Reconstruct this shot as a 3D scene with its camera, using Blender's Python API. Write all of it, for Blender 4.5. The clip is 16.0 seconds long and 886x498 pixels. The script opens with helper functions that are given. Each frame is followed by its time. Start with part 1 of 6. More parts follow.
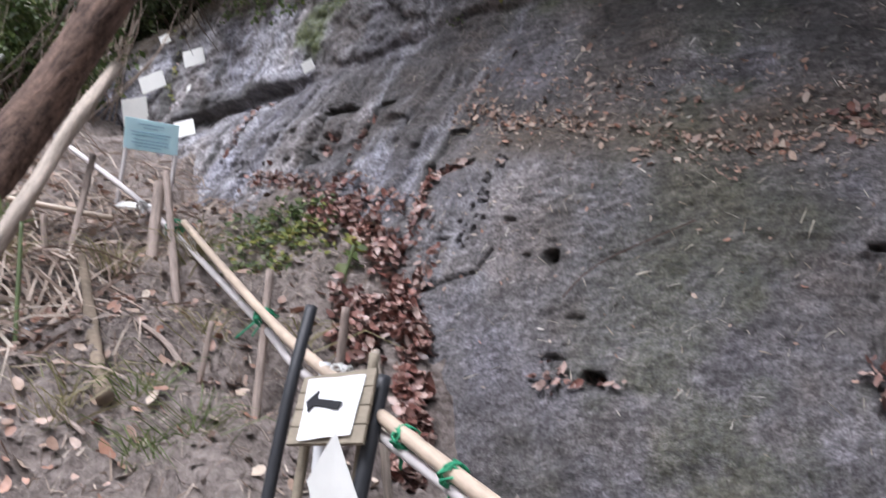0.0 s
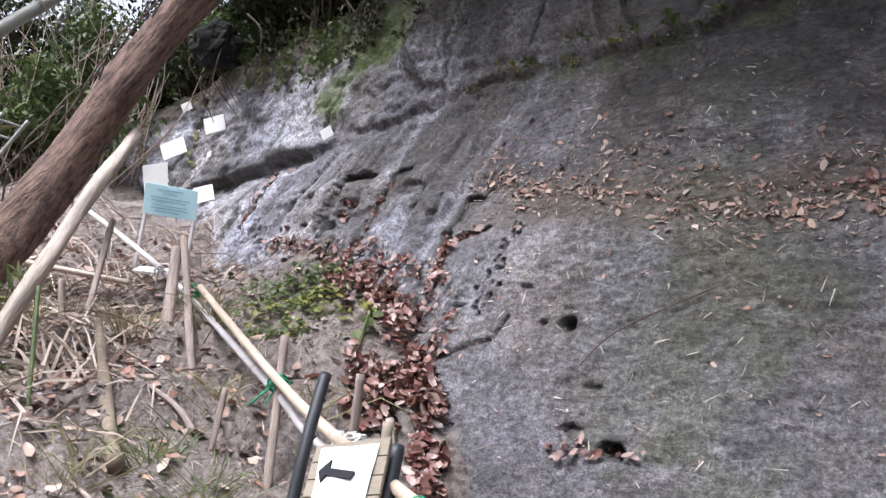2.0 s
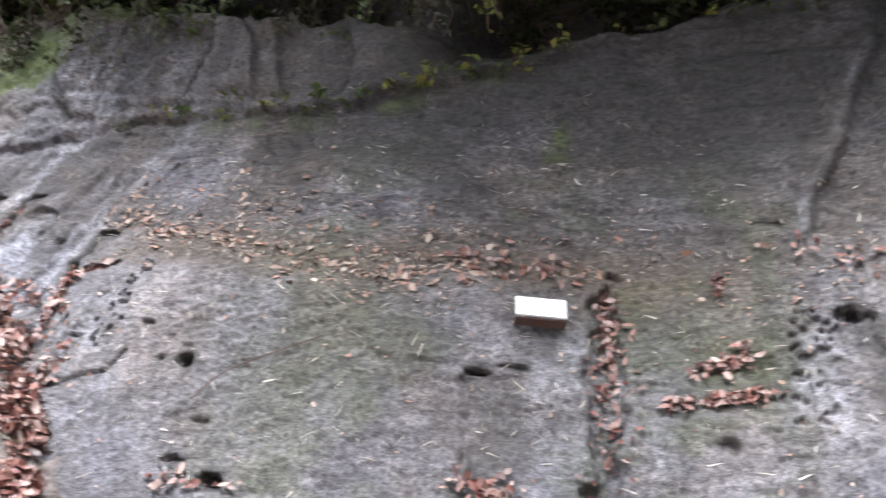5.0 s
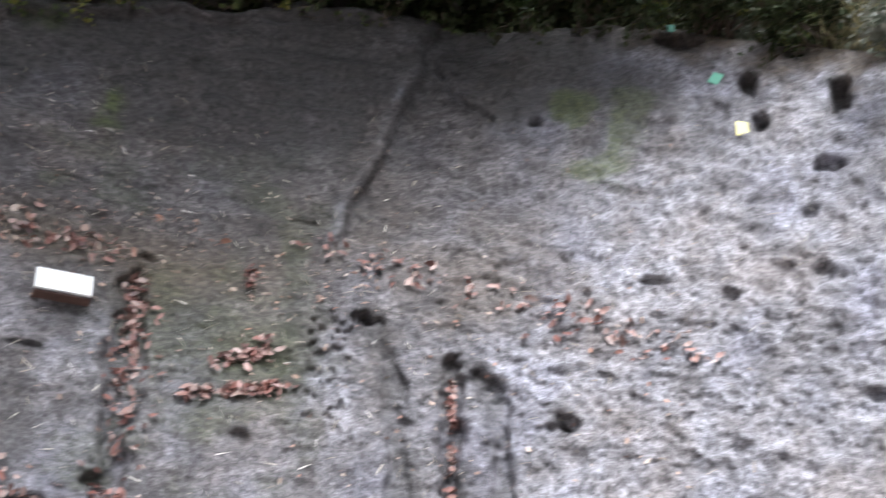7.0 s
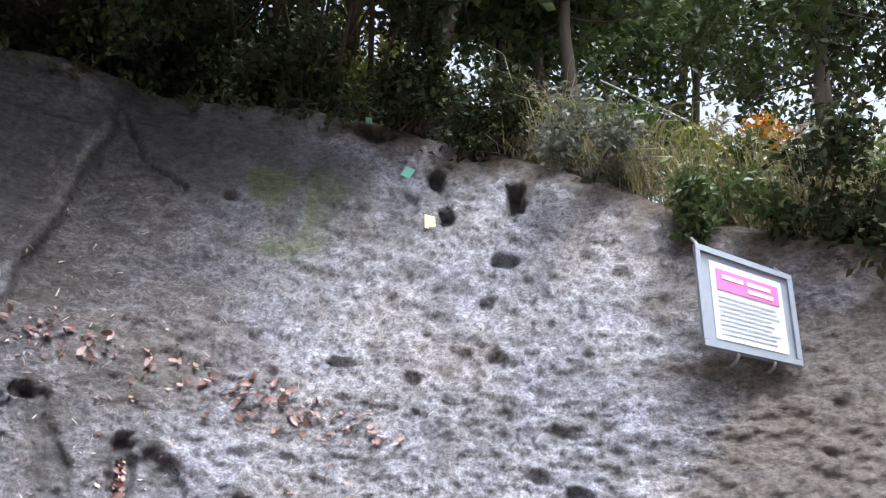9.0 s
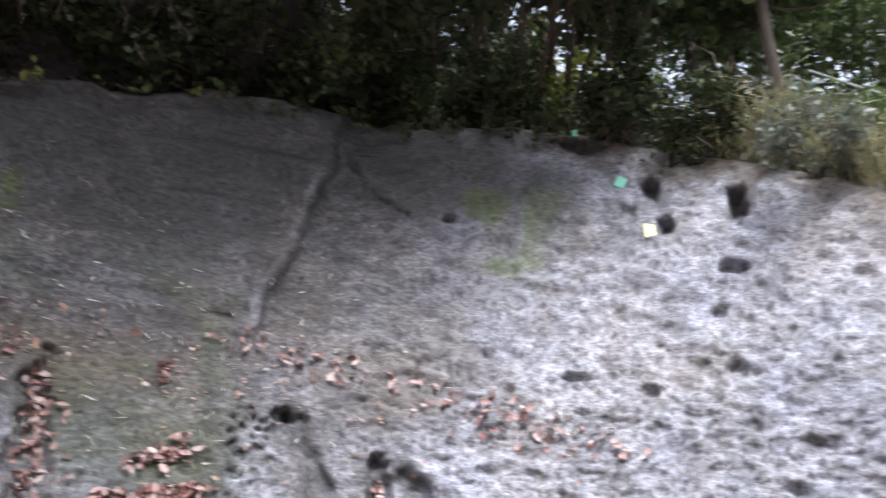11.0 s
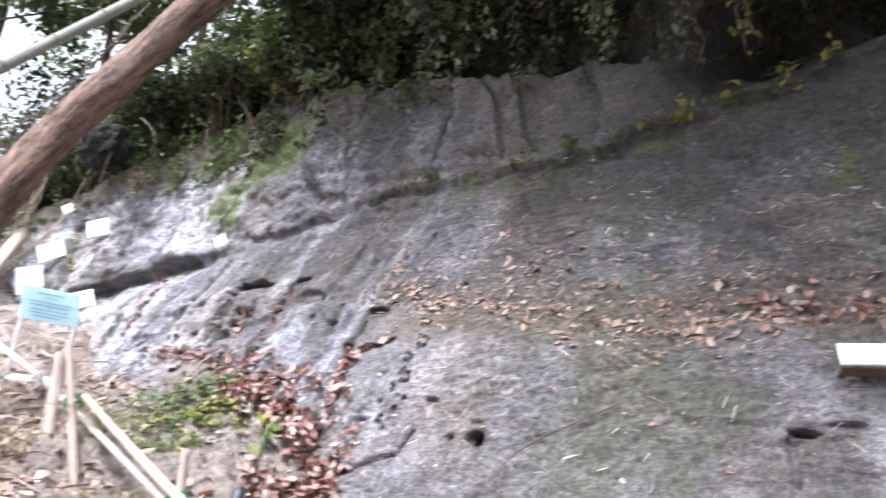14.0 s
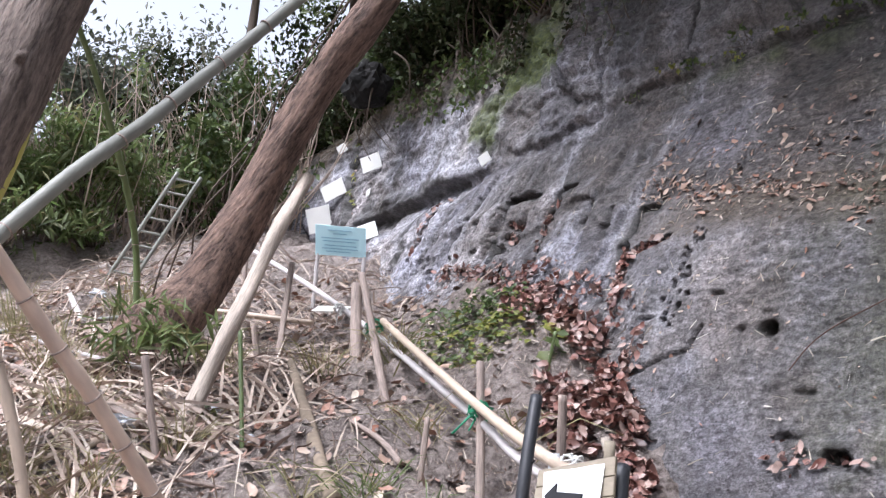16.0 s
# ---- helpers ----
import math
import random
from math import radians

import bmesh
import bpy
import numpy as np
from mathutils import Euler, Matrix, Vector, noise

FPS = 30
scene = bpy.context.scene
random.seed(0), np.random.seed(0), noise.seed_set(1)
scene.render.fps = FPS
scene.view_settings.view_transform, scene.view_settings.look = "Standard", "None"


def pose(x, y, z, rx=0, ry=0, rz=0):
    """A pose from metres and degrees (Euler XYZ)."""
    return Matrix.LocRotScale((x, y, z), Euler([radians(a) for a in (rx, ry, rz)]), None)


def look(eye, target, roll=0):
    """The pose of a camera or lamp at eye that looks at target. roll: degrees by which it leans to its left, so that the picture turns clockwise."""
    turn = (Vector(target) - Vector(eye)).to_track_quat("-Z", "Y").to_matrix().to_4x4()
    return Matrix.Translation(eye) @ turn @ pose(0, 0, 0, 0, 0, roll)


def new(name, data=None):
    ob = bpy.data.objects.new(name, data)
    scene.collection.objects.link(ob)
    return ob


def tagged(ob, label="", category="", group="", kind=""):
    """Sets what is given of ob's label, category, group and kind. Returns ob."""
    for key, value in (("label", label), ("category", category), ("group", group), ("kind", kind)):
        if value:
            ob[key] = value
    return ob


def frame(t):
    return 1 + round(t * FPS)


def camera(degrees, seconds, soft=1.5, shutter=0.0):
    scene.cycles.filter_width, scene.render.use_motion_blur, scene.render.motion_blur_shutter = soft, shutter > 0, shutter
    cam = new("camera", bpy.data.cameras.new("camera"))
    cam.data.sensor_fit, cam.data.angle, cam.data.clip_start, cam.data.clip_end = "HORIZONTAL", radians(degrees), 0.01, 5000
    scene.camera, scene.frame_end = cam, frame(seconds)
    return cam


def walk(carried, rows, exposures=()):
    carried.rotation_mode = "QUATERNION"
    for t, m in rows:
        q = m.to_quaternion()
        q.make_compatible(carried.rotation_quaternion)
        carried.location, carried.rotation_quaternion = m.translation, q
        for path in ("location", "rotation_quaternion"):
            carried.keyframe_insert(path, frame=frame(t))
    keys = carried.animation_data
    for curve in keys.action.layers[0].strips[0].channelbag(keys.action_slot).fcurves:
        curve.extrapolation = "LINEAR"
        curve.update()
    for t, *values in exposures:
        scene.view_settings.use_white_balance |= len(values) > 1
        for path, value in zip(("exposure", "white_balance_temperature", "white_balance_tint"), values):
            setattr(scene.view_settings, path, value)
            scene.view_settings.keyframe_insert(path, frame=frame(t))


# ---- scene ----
cam = camera(50.9, 16.0, 1.2, 0.5)
PATH = [
    (0, (0.325, 0.574, 1.708), (0.214, 2.559, 1.926), 5.1),
    (0.5, (0.317, 0.575, 1.713), (0.126, 2.542, 2.022), 5.4),
    (1, (0.321, 0.584, 1.708), (0.141, 2.549, 2.038), 5.7),
    (1.5, (0.325, 0.591, 1.708), (0.187, 2.559, 2.038), 5.8),
    (2, (0.328, 0.593, 1.716), (0.169, 2.555, 2.069), 5.6),
    (2.5, (0.326, 0.585, 1.716), (0.144, 2.536, 2.114), 6.1),
    (3, (0.348, 0.583, 1.722), (0.221, 2.535, 2.137), 7.0),
    (3.2, (0.35, 0.576, 1.719), (0.282, 2.528, 2.147), 7.0),
    (5.3, (0.487, 0.248, 1.529), (1.148, 2.039, 2.126), 7.4),
    (5.5, (0.497, 0.235, 1.551), (1.253, 1.989, 2.142), 7.7),
    (6, (0.515, 0.209, 1.601), (1.516, 1.846, 2.167), 7.7),
    (6.5, (0.44, 0.226, 1.672), (1.627, 1.74, 2.218), 7.4),
    (7, (0.451, 0.189, 1.685), (1.796, 1.541, 2.286), 6.4),
    (7.5, (0.461, 0.158, 1.698), (1.963, 1.277, 2.398), 5.0),
    (8, (0.47, 0.139, 1.681), (2.105, 0.991, 2.458), 3.9),
    (8.2, (0.474, 0.15, 1.676), (2.139, 0.922, 2.469), 3.7),
    (10.3, (0.267, 0.524, 1.633), (1.885, 1.315, 2.502), 3.5),
    (10.5, (0.259, 0.537, 1.629), (1.856, 1.389, 2.481), 3.6),
    (11, (0.232, 0.55, 1.658), (1.71, 1.619, 2.479), 4.2),
    (11.5, (0.187, 0.576, 1.674), (1.475, 1.863, 2.501), 5.0),
    (12, (0.189, 0.542, 1.683), (1.235, 2.037, 2.504), 5.1),
    (12.5, (0.172, 0.593, 1.667), (0.997, 2.23, 2.468), 5.0),
    (13, (0.152, 0.59, 1.675), (0.762, 2.341, 2.423), 4.7),
    (13.5, (0.134, 0.602, 1.676), (0.494, 2.447, 2.358), 4.7),
    (14, (0.135, 0.617, 1.685), (0.228, 2.517, 2.302), 5.3),
    (14.5, (0.13, 0.603, 1.693), (0.005, 2.521, 2.246), 4.2),
    (15, (0.131, 0.608, 1.694), (-0.177, 2.523, 2.182), 2.7),
    (15.5, (0.125, 0.617, 1.692), (-0.289, 2.527, 2.121), 2.4),
    (16, (0.124, 0.619, 1.692), (-0.337, 2.527, 2.077), 2.1),
]
walk(cam, [(t, look(eye, target, roll)) for t, eye, target, roll in PATH],
     [(0.0, 0.72, 5950, 15), (0.6, 0.92, 5950, 15), (1.2, 1.1, 5950, 14), (3.2, 1.22, 5950, 14), (5.5, 1.84, 6000, 11), (7.0, 1.5, 5900, 11), (8.0, 1.3, 5850, 11), (10.5, 1.65, 5750, 12), (11.5, 1.9, 5850, 12), (12.0, 2.32, 5900, 12), (13.0, 2.75, 6000, 13), (14.0, 2.02, 5950, 13), (15.0, 1.4, 5900, 14), (16.0, 1.15, 5900, 15)])

# ---------------------------------------------------------------- world and sun (thin overcast, light from above and behind the camera)
world = bpy.data.worlds.new("sky")
scene.world = world
world.use_nodes = True
wn, wl = world.node_tree.nodes, world.node_tree.links
sky = wn.new("ShaderNodeTexSky")
sky.sky_type, sky.sun_disc = "NISHITA", False
sky.sun_elevation, sky.sun_rotation = radians(62), radians(222)
sky.air_density, sky.dust_density, sky.ozone_density = 1.0, 4.0, 1.0
grey = wn.new("ShaderNodeHueSaturation")
grey.inputs["Saturation"].default_value = 0.25
wl.new(sky.outputs["Color"], grey.inputs["Color"])
wl.new(grey.outputs["Color"], wn["Background"].inputs["Color"])
wn["Background"].inputs["Strength"].default_value = 0.15
sun = new("sun", bpy.data.lights.new("sun", "SUN"))
sun.data.energy, sun.data.angle, sun.data.color = 1.9, radians(30), (1.0, 0.98, 0.96)
sun.matrix_world = look((-3.2, -3.6, 10), (0.5, 0.5, 0))

# ---------------------------------------------------------------- materials


def material(name, rough=0.8, metal=0.0):
    m = bpy.data.materials.new(name)
    m.use_nodes = True
    b = m.node_tree.nodes["Principled BSDF"]
    b.inputs["Roughness"].default_value, b.inputs["Metallic"].default_value = rough, metal
    if name == "evergreen_leaves":
        b.inputs["Specular IOR Level"].default_value = 0.15
    return m, m.node_tree.nodes, m.node_tree.links, b


def tex(nodes, links, kind, scale, coord=None, detail=6.0, rough=0.6, stretch=(1, 1, 1)):
    t = nodes.new("ShaderNodeTexNoise" if kind == "noise" else "ShaderNodeTexVoronoi")
    t.inputs["Scale"].default_value = scale
    if kind == "noise":
        t.inputs["Detail"].default_value, t.inputs["Roughness"].default_value = detail, rough
    c = nodes.new("ShaderNodeTexCoord")
    mp = nodes.new("ShaderNodeMapping")
    mp.inputs["Scale"].default_value = stretch
    links.new(c.outputs[coord or "Object"], mp.inputs["Vector"])
    links.new(mp.outputs["Vector"], t.inputs["Vector"])
    return t.outputs[0]


def ramp(nodes, links, src, stops):
    r = nodes.new("ShaderNodeValToRGB")
    e = r.color_ramp.elements
    while len(e) < len(stops):
        e.new(0.5)
    for el, (p, c) in zip(e, stops):
        el.position = p
        el.color = (*c, 1) if len(c) == 3 else c
    links.new(src, r.inputs["Fac"])
    return r.outputs["Color"]


def mix(nodes, links, fac, a, b, mode="MIX"):
    m = nodes.new("ShaderNodeMix")
    m.data_type, m.blend_type = "RGBA", mode
    for key, v in ((0, fac), (6, a), (7, b)):
        if isinstance(v, (int, float)):
            m.inputs[key].default_value = v
        elif isinstance(v, tuple):
            m.inputs[key].default_value = (*v, 1)
        else:
            links.new(v, m.inputs[key])
    return m.outputs[2]


def bump(nodes, links, b, height, strength, distance):
    n = nodes.new("ShaderNodeBump")
    n.inputs["Strength"].default_value, n.inputs["Distance"].default_value = strength, distance
    links.new(height, n.inputs["Height"])
    links.new(n.outputs["Normal"], b.inputs["Normal"])


def plain(name, color, rough=0.6, spots=0.25, scale=30.0, metal=0.0, relief=0.3, stretch=(1, 1, 1)):
    """A surface of one colour with worn, stained variation at two scales."""
    m, n, l, b = material(name, rough, metal)
    big, fine = tex(n, l, "noise", scale * 0.12, stretch=stretch), tex(n, l, "noise", scale, stretch=stretch)
    dark = tuple(c * (1 - spots) for c in color)
    lite = tuple(min(1, c * (1 + spots * 0.6)) for c in color)
    c1 = ramp(n, l, big, [(0.3, dark), (0.7, lite)])
    c2 = ramp(n, l, fine, [(0.3, dark), (0.7, lite)])
    l.new(mix(n, l, 0.45, c1, c2), b.inputs["Base Color"])
    if relief:
        bump(n, l, b, fine, relief, 0.004)
    return m


def by_island(name, colors, rough=0.7, glow=0.0, trans=0.0):
    """Leaves and straws: each one takes its own colour out of a range."""
    m, n, l, b = material(name, rough)
    g = n.new("ShaderNodeNewGeometry")
    stops = [(i / max(1, len(colors) - 1), c) for i, c in enumerate(colors)]
    c = ramp(n, l, g.outputs["Random Per Island"], stops)
    v = tex(n, l, "noise", 60.0)
    c = mix(n, l, 0.35, c, ramp(n, l, v, [(0.3, (0.25, 0.22, 0.2)), (0.7, (1, 1, 1))]), "MULTIPLY")
    l.new(c, b.inputs["Base Color"])
    if trans:
        t = n.new("ShaderNodeBsdfTranslucent")
        l.new(c, t.inputs["Color"])
        ms = n.new("ShaderNodeMixShader")
        ms.inputs[0].default_value = trans
        out = n["Material Output"]
        l.new(b.outputs[0], ms.inputs[1])
        l.new(t.outputs[0], ms.inputs[2])
        l.new(ms.outputs[0], out.inputs["Surface"])
    return m


def crease(n, l, scale, width, stretch=(1, 1, 1)):
    """Thin wandering lines, 0 on the line and 1 away from it."""
    t = tex(n, l, "noise", scale, detail=4, rough=0.55, stretch=stretch)
    m1, m2 = n.new("ShaderNodeMath"), n.new("ShaderNodeMath")
    m1.operation, m2.operation = "SUBTRACT", "ABSOLUTE"
    m1.inputs[1].default_value = 0.5
    l.new(t, m1.inputs[0])
    l.new(m1.outputs[0], m2.inputs[0])
    return ramp(n, l, m2.outputs[0], [(0.0, (0, 0, 0)), (width, (1, 1, 1))])


def rock_material():
    m, n, l, b = material("weathered_tuff", 0.6)
    at = n.new("ShaderNodeAttribute")
    at.attribute_name = "cover"
    sep = n.new("ShaderNodeSeparateColor")
    l.new(at.outputs["Color"], sep.inputs["Color"])
    big = tex(n, l, "noise", 0.8, detail=7, rough=0.65)
    mid = tex(n, l, "noise", 5.0, detail=9, rough=0.72, stretch=(1, 1, 2.4))
    fine = tex(n, l, "noise", 24.0, detail=8, rough=0.75, stretch=(1, 1, 1.6))
    streak = tex(n, l, "noise", 2.6, detail=6, rough=0.6, stretch=(2.2, 2.2, 0.35))
    mid2 = tex(n, l, "noise", 7.0, detail=9, rough=0.74)
    fine2 = tex(n, l, "noise", 30.0, detail=8, rough=0.75)
    grit = tex(n, l, "noise", 85.0, detail=5, rough=0.7)
    lines = crease(n, l, 5.0, 0.035, (1, 1, 2.6))
    small = crease(n, l, 17.0, 0.05, (1, 1, 1.5))
    pock = tex(n, l, "voronoi", 34.0, stretch=(1, 1, 1.25))
    dark = mix(n, l, 1.0, ramp(n, l, big, [(0.36, (0.20, 0.178, 0.168)), (0.5, (0.31, 0.29, 0.288)), (0.64, (0.44, 0.425, 0.44))]),
               ramp(n, l, mid, [(0.36, (0.30, 0.29, 0.285)), (0.5, (0.62, 0.61, 0.61)), (0.64, (1.0, 1.0, 1.0))]), "MULTIPLY")
    dark = mix(n, l, 1.0, dark, ramp(n, l, fine, [(0.38, (0.24, 0.23, 0.22)), (0.5, (0.62, 0.61, 0.6)), (0.62, (1.0, 1.0, 1.0))]), "MULTIPLY")
    dark = mix(n, l, 0.75, dark, ramp(n, l, fine2, [(0.40, (0.45, 0.44, 0.43)), (0.5, (1.0, 1.0, 1.0)), (0.62, (1.35, 1.35, 1.38))]), "MULTIPLY")
    pale = mix(n, l, 1.0, ramp(n, l, mid2, [(0.37, (0.26, 0.252, 0.26)), (0.5, (0.56, 0.56, 0.60)), (0.63, (0.82, 0.83, 0.90))]),
               ramp(n, l, fine2, [(0.38, (0.24, 0.23, 0.235)), (0.5, (0.66, 0.655, 0.67)), (0.60, (1.0, 1.0, 1.0))]), "MULTIPLY")
    pale = mix(n, l, 0.7, pale, ramp(n, l, pock, [(0.12, (0.22, 0.2, 0.2)), (0.30, (1, 1, 1))]), "MULTIPLY")
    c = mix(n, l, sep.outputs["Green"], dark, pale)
    c = mix(n, l, 0.8, c, ramp(n, l, grit, [(0.36, (0.30, 0.29, 0.28)), (0.47, (0.92, 0.92, 0.92)), (0.54, (1.0, 1.0, 1.0)), (0.66, (1.7, 1.7, 1.72))]), "MULTIPLY")
    c = mix(n, l, 0.4, c, ramp(n, l, streak, [(0.38, (0.35, 0.33, 0.31)), (0.54, (1, 1, 1))]), "MULTIPLY")
    broken = ramp(n, l, big, [(0.42, (0, 0, 0)), (0.6, (1, 1, 1))])
    c = mix(n, l, mix(n, l, 0.5, broken, (0.5, 0.5, 0.5)), c, mix(n, l, 1.0, lines, (0.86, 0.86, 0.86), "LIGHTEN"), "MULTIPLY")
    c = mix(n, l, 0.09, c, mix(n, l, 1.0, small, (0.3, 0.3, 0.3), "LIGHTEN"), "MULTIPLY")
    hue = tex(n, l, "noise", 1.7, detail=5, rough=0.6, stretch=(1, 1, 0.7))
    c = mix(n, l, 0.9, c, ramp(n, l, hue, [(0.36, (1.0, 0.92, 0.84)), (0.5, (0.97, 0.96, 0.95)), (0.64, (0.92, 0.92, 1.0))]), "MULTIPLY")
    brown = ramp(n, l, fine, [(0.38, (0.04, 0.029, 0.02)), (0.64, (0.19, 0.15, 0.11))])
    c = mix(n, l, sep.outputs["Blue"], c, brown)
    # near-black tone for the painted shade and the algae streaks
    shade_stain = ramp(n, l, fine, [(0.38, (0.016, 0.015, 0.014)), (0.66, (0.085, 0.078, 0.072))])
    c = mix(n, l, at.outputs["Alpha"], c, shade_stain)
    moss = ramp(n, l, fine, [(0.38, (0.025, 0.04, 0.01)), (0.64, (0.14, 0.17, 0.04))])
    c = mix(n, l, sep.outputs["Red"], c, moss)
    l.new(c, b.inputs["Base Color"])
    l.new(ramp(n, l, mid, [(0.4, (0.34,) * 3), (0.62, (0.75,) * 3)]), b.inputs["Roughness"])
    h = mix(n, l, sep.outputs["Green"], mix(n, l, 0.4, mid, fine), mix(n, l, 0.45, mid2, fine2))
    h = mix(n, l, 0.03, h, lines)
    bump(n, l, b, h, 0.9, 0.04)
    return m


def soil_material():
    m, n, l, b = material("damp_soil", 0.9)
    big, fine = tex(n, l, "noise", 1.3, detail=8), tex(n, l, "noise", 22.0, detail=8, rough=0.7)
    c = mix(n, l, 0.55, ramp(n, l, big, [(0.34, (0.11, 0.082, 0.068)), (0.62, (0.46, 0.39, 0.355))]),
            ramp(n, l, fine, [(0.36, (0.075, 0.055, 0.046)), (0.62, (0.56, 0.48, 0.44))]))
    l.new(c, b.inputs["Base Color"])
    bump(n, l, b, mix(n, l, 0.7, big, fine), 1.0, 0.09)
    return m


def bark_material(name, dark, lite, scale=9.0):
    m, n, l, b = material(name, 0.85)
    ridge = tex(n, l, "noise", scale, detail=8, rough=0.65, stretch=(3.2, 3.2, 0.45))
    flake = tex(n, l, "noise", scale * 4, detail=5, stretch=(2.0, 2.0, 0.6))
    c = mix(n, l, 0.4, ramp(n, l, ridge, [(0.40, dark), (0.60, lite)]), ramp(n, l, flake, [(0.38, dark), (0.64, lite)]))
    l.new(c, b.inputs["Base Color"])
    bump(n, l, b, mix(n, l, 0.35, ridge, flake), 1.0, 0.05)
    return m


ROCK, SOIL = rock_material(), soil_material()
BARK = bark_material("cedar_bark", (0.045, 0.028, 0.022), (0.33, 0.215, 0.165))
BARK_GREY = bark_material("grey_bark", (0.08, 0.06, 0.05), (0.33, 0.26, 0.22))
TWIG = plain("twig", (0.10, 0.075, 0.055), 0.85)
PEELED = plain("peeled_wood", (0.52, 0.44, 0.365), 0.7, 0.7, 40, relief=1.0, stretch=(3, 3, 0.3))
STAKE = plain("weathered_stake", (0.36, 0.285, 0.245), 0.75, 0.7, 44, relief=1.0, stretch=(3, 3, 0.3))
ROTTEN = plain("mossy_log", (0.26, 0.205, 0.15), 0.9, 0.6, 22)
BAMBOO_GREY = plain("dried_bamboo", (0.265, 0.27, 0.235), 0.5, 0.3, 24, stretch=(2, 2, 0.5))
BAMBOO_WHITE = plain("bleached_bamboo", (0.60, 0.56, 0.55), 0.5, 0.25, 24, stretch=(2, 2, 0.5))
BAMBOO_TAN = plain("tan_bamboo", (0.62, 0.50, 0.39), 0.38, 0.4, 24, stretch=(2, 2, 0.5))
BAMBOO_RED = plain("reddish_bamboo", (0.84, 0.63, 0.50), 0.36, 0.45, 9, stretch=(2, 2, 0.5))
BAMBOO_YELLOW = plain("yellow_bamboo", (0.55, 0.50, 0.13), 0.4, 0.35, 14, stretch=(2, 2, 0.5))
BAMBOO_GREEN = plain("green_bamboo", (0.14, 0.19, 0.07), 0.4, 0.4, 18, stretch=(2, 2, 0.5))
BLACK_PIPE = plain("black_plastic", (0.035, 0.037, 0.043), 0.45, 0.3, 30)
CORD = plain("green_cord", (0.03, 0.30, 0.15), 0.6, 0.3, 80)
CORD_WHITE = plain("white_cord", (0.75, 0.75, 0.72), 0.6, 0.2, 80)
PLANK = plain("grey_board", (0.30, 0.255, 0.19), 0.75, 0.35, 26, stretch=(0.5, 3, 3))
PAPER = plain("paper", (0.82, 0.83, 0.84), 0.35, 0.06, 12, relief=0.1)
CARD = plain("white_card", (0.84, 0.84, 0.80), 0.45, 0.08, 12, relief=0.1)
INK = plain("black_ink", (0.012, 0.012, 0.016), 0.8, 0.2, 20, relief=0)
BLUE = plain("pale_blue_sheet", (0.60, 0.88, 0.95), 0.4, 0.08, 10, relief=0.1)
INK_BLUE = plain("faded_print", (0.30, 0.55, 0.68), 0.5, 0.2, 20, relief=0)
INK_GREY = plain("grey_print", (0.45, 0.50, 0.56), 0.5, 0.2, 20, relief=0)
PINK = plain("pink_print", (0.85, 0.20, 0.50), 0.4, 0.08, 10, relief=0)
FRAME = plain("aluminium_frame", (0.36, 0.39, 0.43), 0.4, 0.15, 20, metal=0.35, relief=0.1)
YELLOW = plain("yellow_card", (0.80, 0.72, 0.28), 0.5, 0.12, 20, relief=0.1)
GREEN = plain("green_tag", (0.10, 0.36, 0.24), 0.5, 0.15, 20, relief=0.1)
METAL = plain("dull_metal", (0.5, 0.5, 0.5), 0.4, 0.2, 30, metal=0.7)
RUST = plain("rusty_rod", (0.11, 0.06, 0.045), 0.8, 0.4, 40)
PLASTIC = plain("crumpled_plastic", (0.70, 0.72, 0.76), 0.3, 0.15, 20)
DEAD_LEAF = by_island("dead_leaves", [(0.10, 0.045, 0.040), (0.26, 0.105, 0.08), (0.46, 0.29, 0.245), (0.16, 0.07, 0.055), (0.62, 0.46, 0.40), (0.07, 0.035, 0.03), (0.34, 0.16, 0.125)], 0.42)
PINK_LEAF = by_island("pinkish_dead_leaves", [(0.60, 0.42, 0.35), (0.40, 0.22, 0.16), (0.70, 0.56, 0.48), (0.50, 0.28, 0.20), (0.26, 0.14, 0.10)], 0.5)
PALE_LEAF = by_island("pale_dead_leaves", [(0.20, 0.12, 0.09), (0.66, 0.55, 0.45), (0.28, 0.16, 0.12), (0.58, 0.46, 0.36), (0.50, 0.25, 0.17), (0.14, 0.09, 0.065), (0.42, 0.28, 0.21), (0.72, 0.62, 0.50)], 0.5)
STRAW = by_island("straw", [(0.62, 0.55, 0.42), (0.40, 0.31, 0.22), (0.70, 0.66, 0.55), (0.30, 0.22, 0.15)], 0.6)
STRAW_PALE = by_island("bleached_straw", [(0.80, 0.76, 0.66), (0.66, 0.60, 0.48), (0.85, 0.82, 0.76)], 0.5)
DEBRIS = by_island("dry_stems", [(0.52, 0.42, 0.34), (0.26, 0.18, 0.14), (0.68, 0.57, 0.47), (0.36, 0.26, 0.21), (0.78, 0.69, 0.58)], 0.7)
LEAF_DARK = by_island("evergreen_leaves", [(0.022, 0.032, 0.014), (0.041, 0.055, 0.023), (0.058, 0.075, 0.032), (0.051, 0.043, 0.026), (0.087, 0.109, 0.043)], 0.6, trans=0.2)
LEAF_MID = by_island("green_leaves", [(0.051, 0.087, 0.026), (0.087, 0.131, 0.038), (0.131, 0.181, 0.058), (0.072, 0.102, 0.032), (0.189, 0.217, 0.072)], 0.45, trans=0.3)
LEAF_GREY = by_island("greyish_leaves", [(0.10, 0.12, 0.08), (0.17, 0.19, 0.14), (0.22, 0.21, 0.16), (0.13, 0.15, 0.10)], 0.5, trans=0.4)
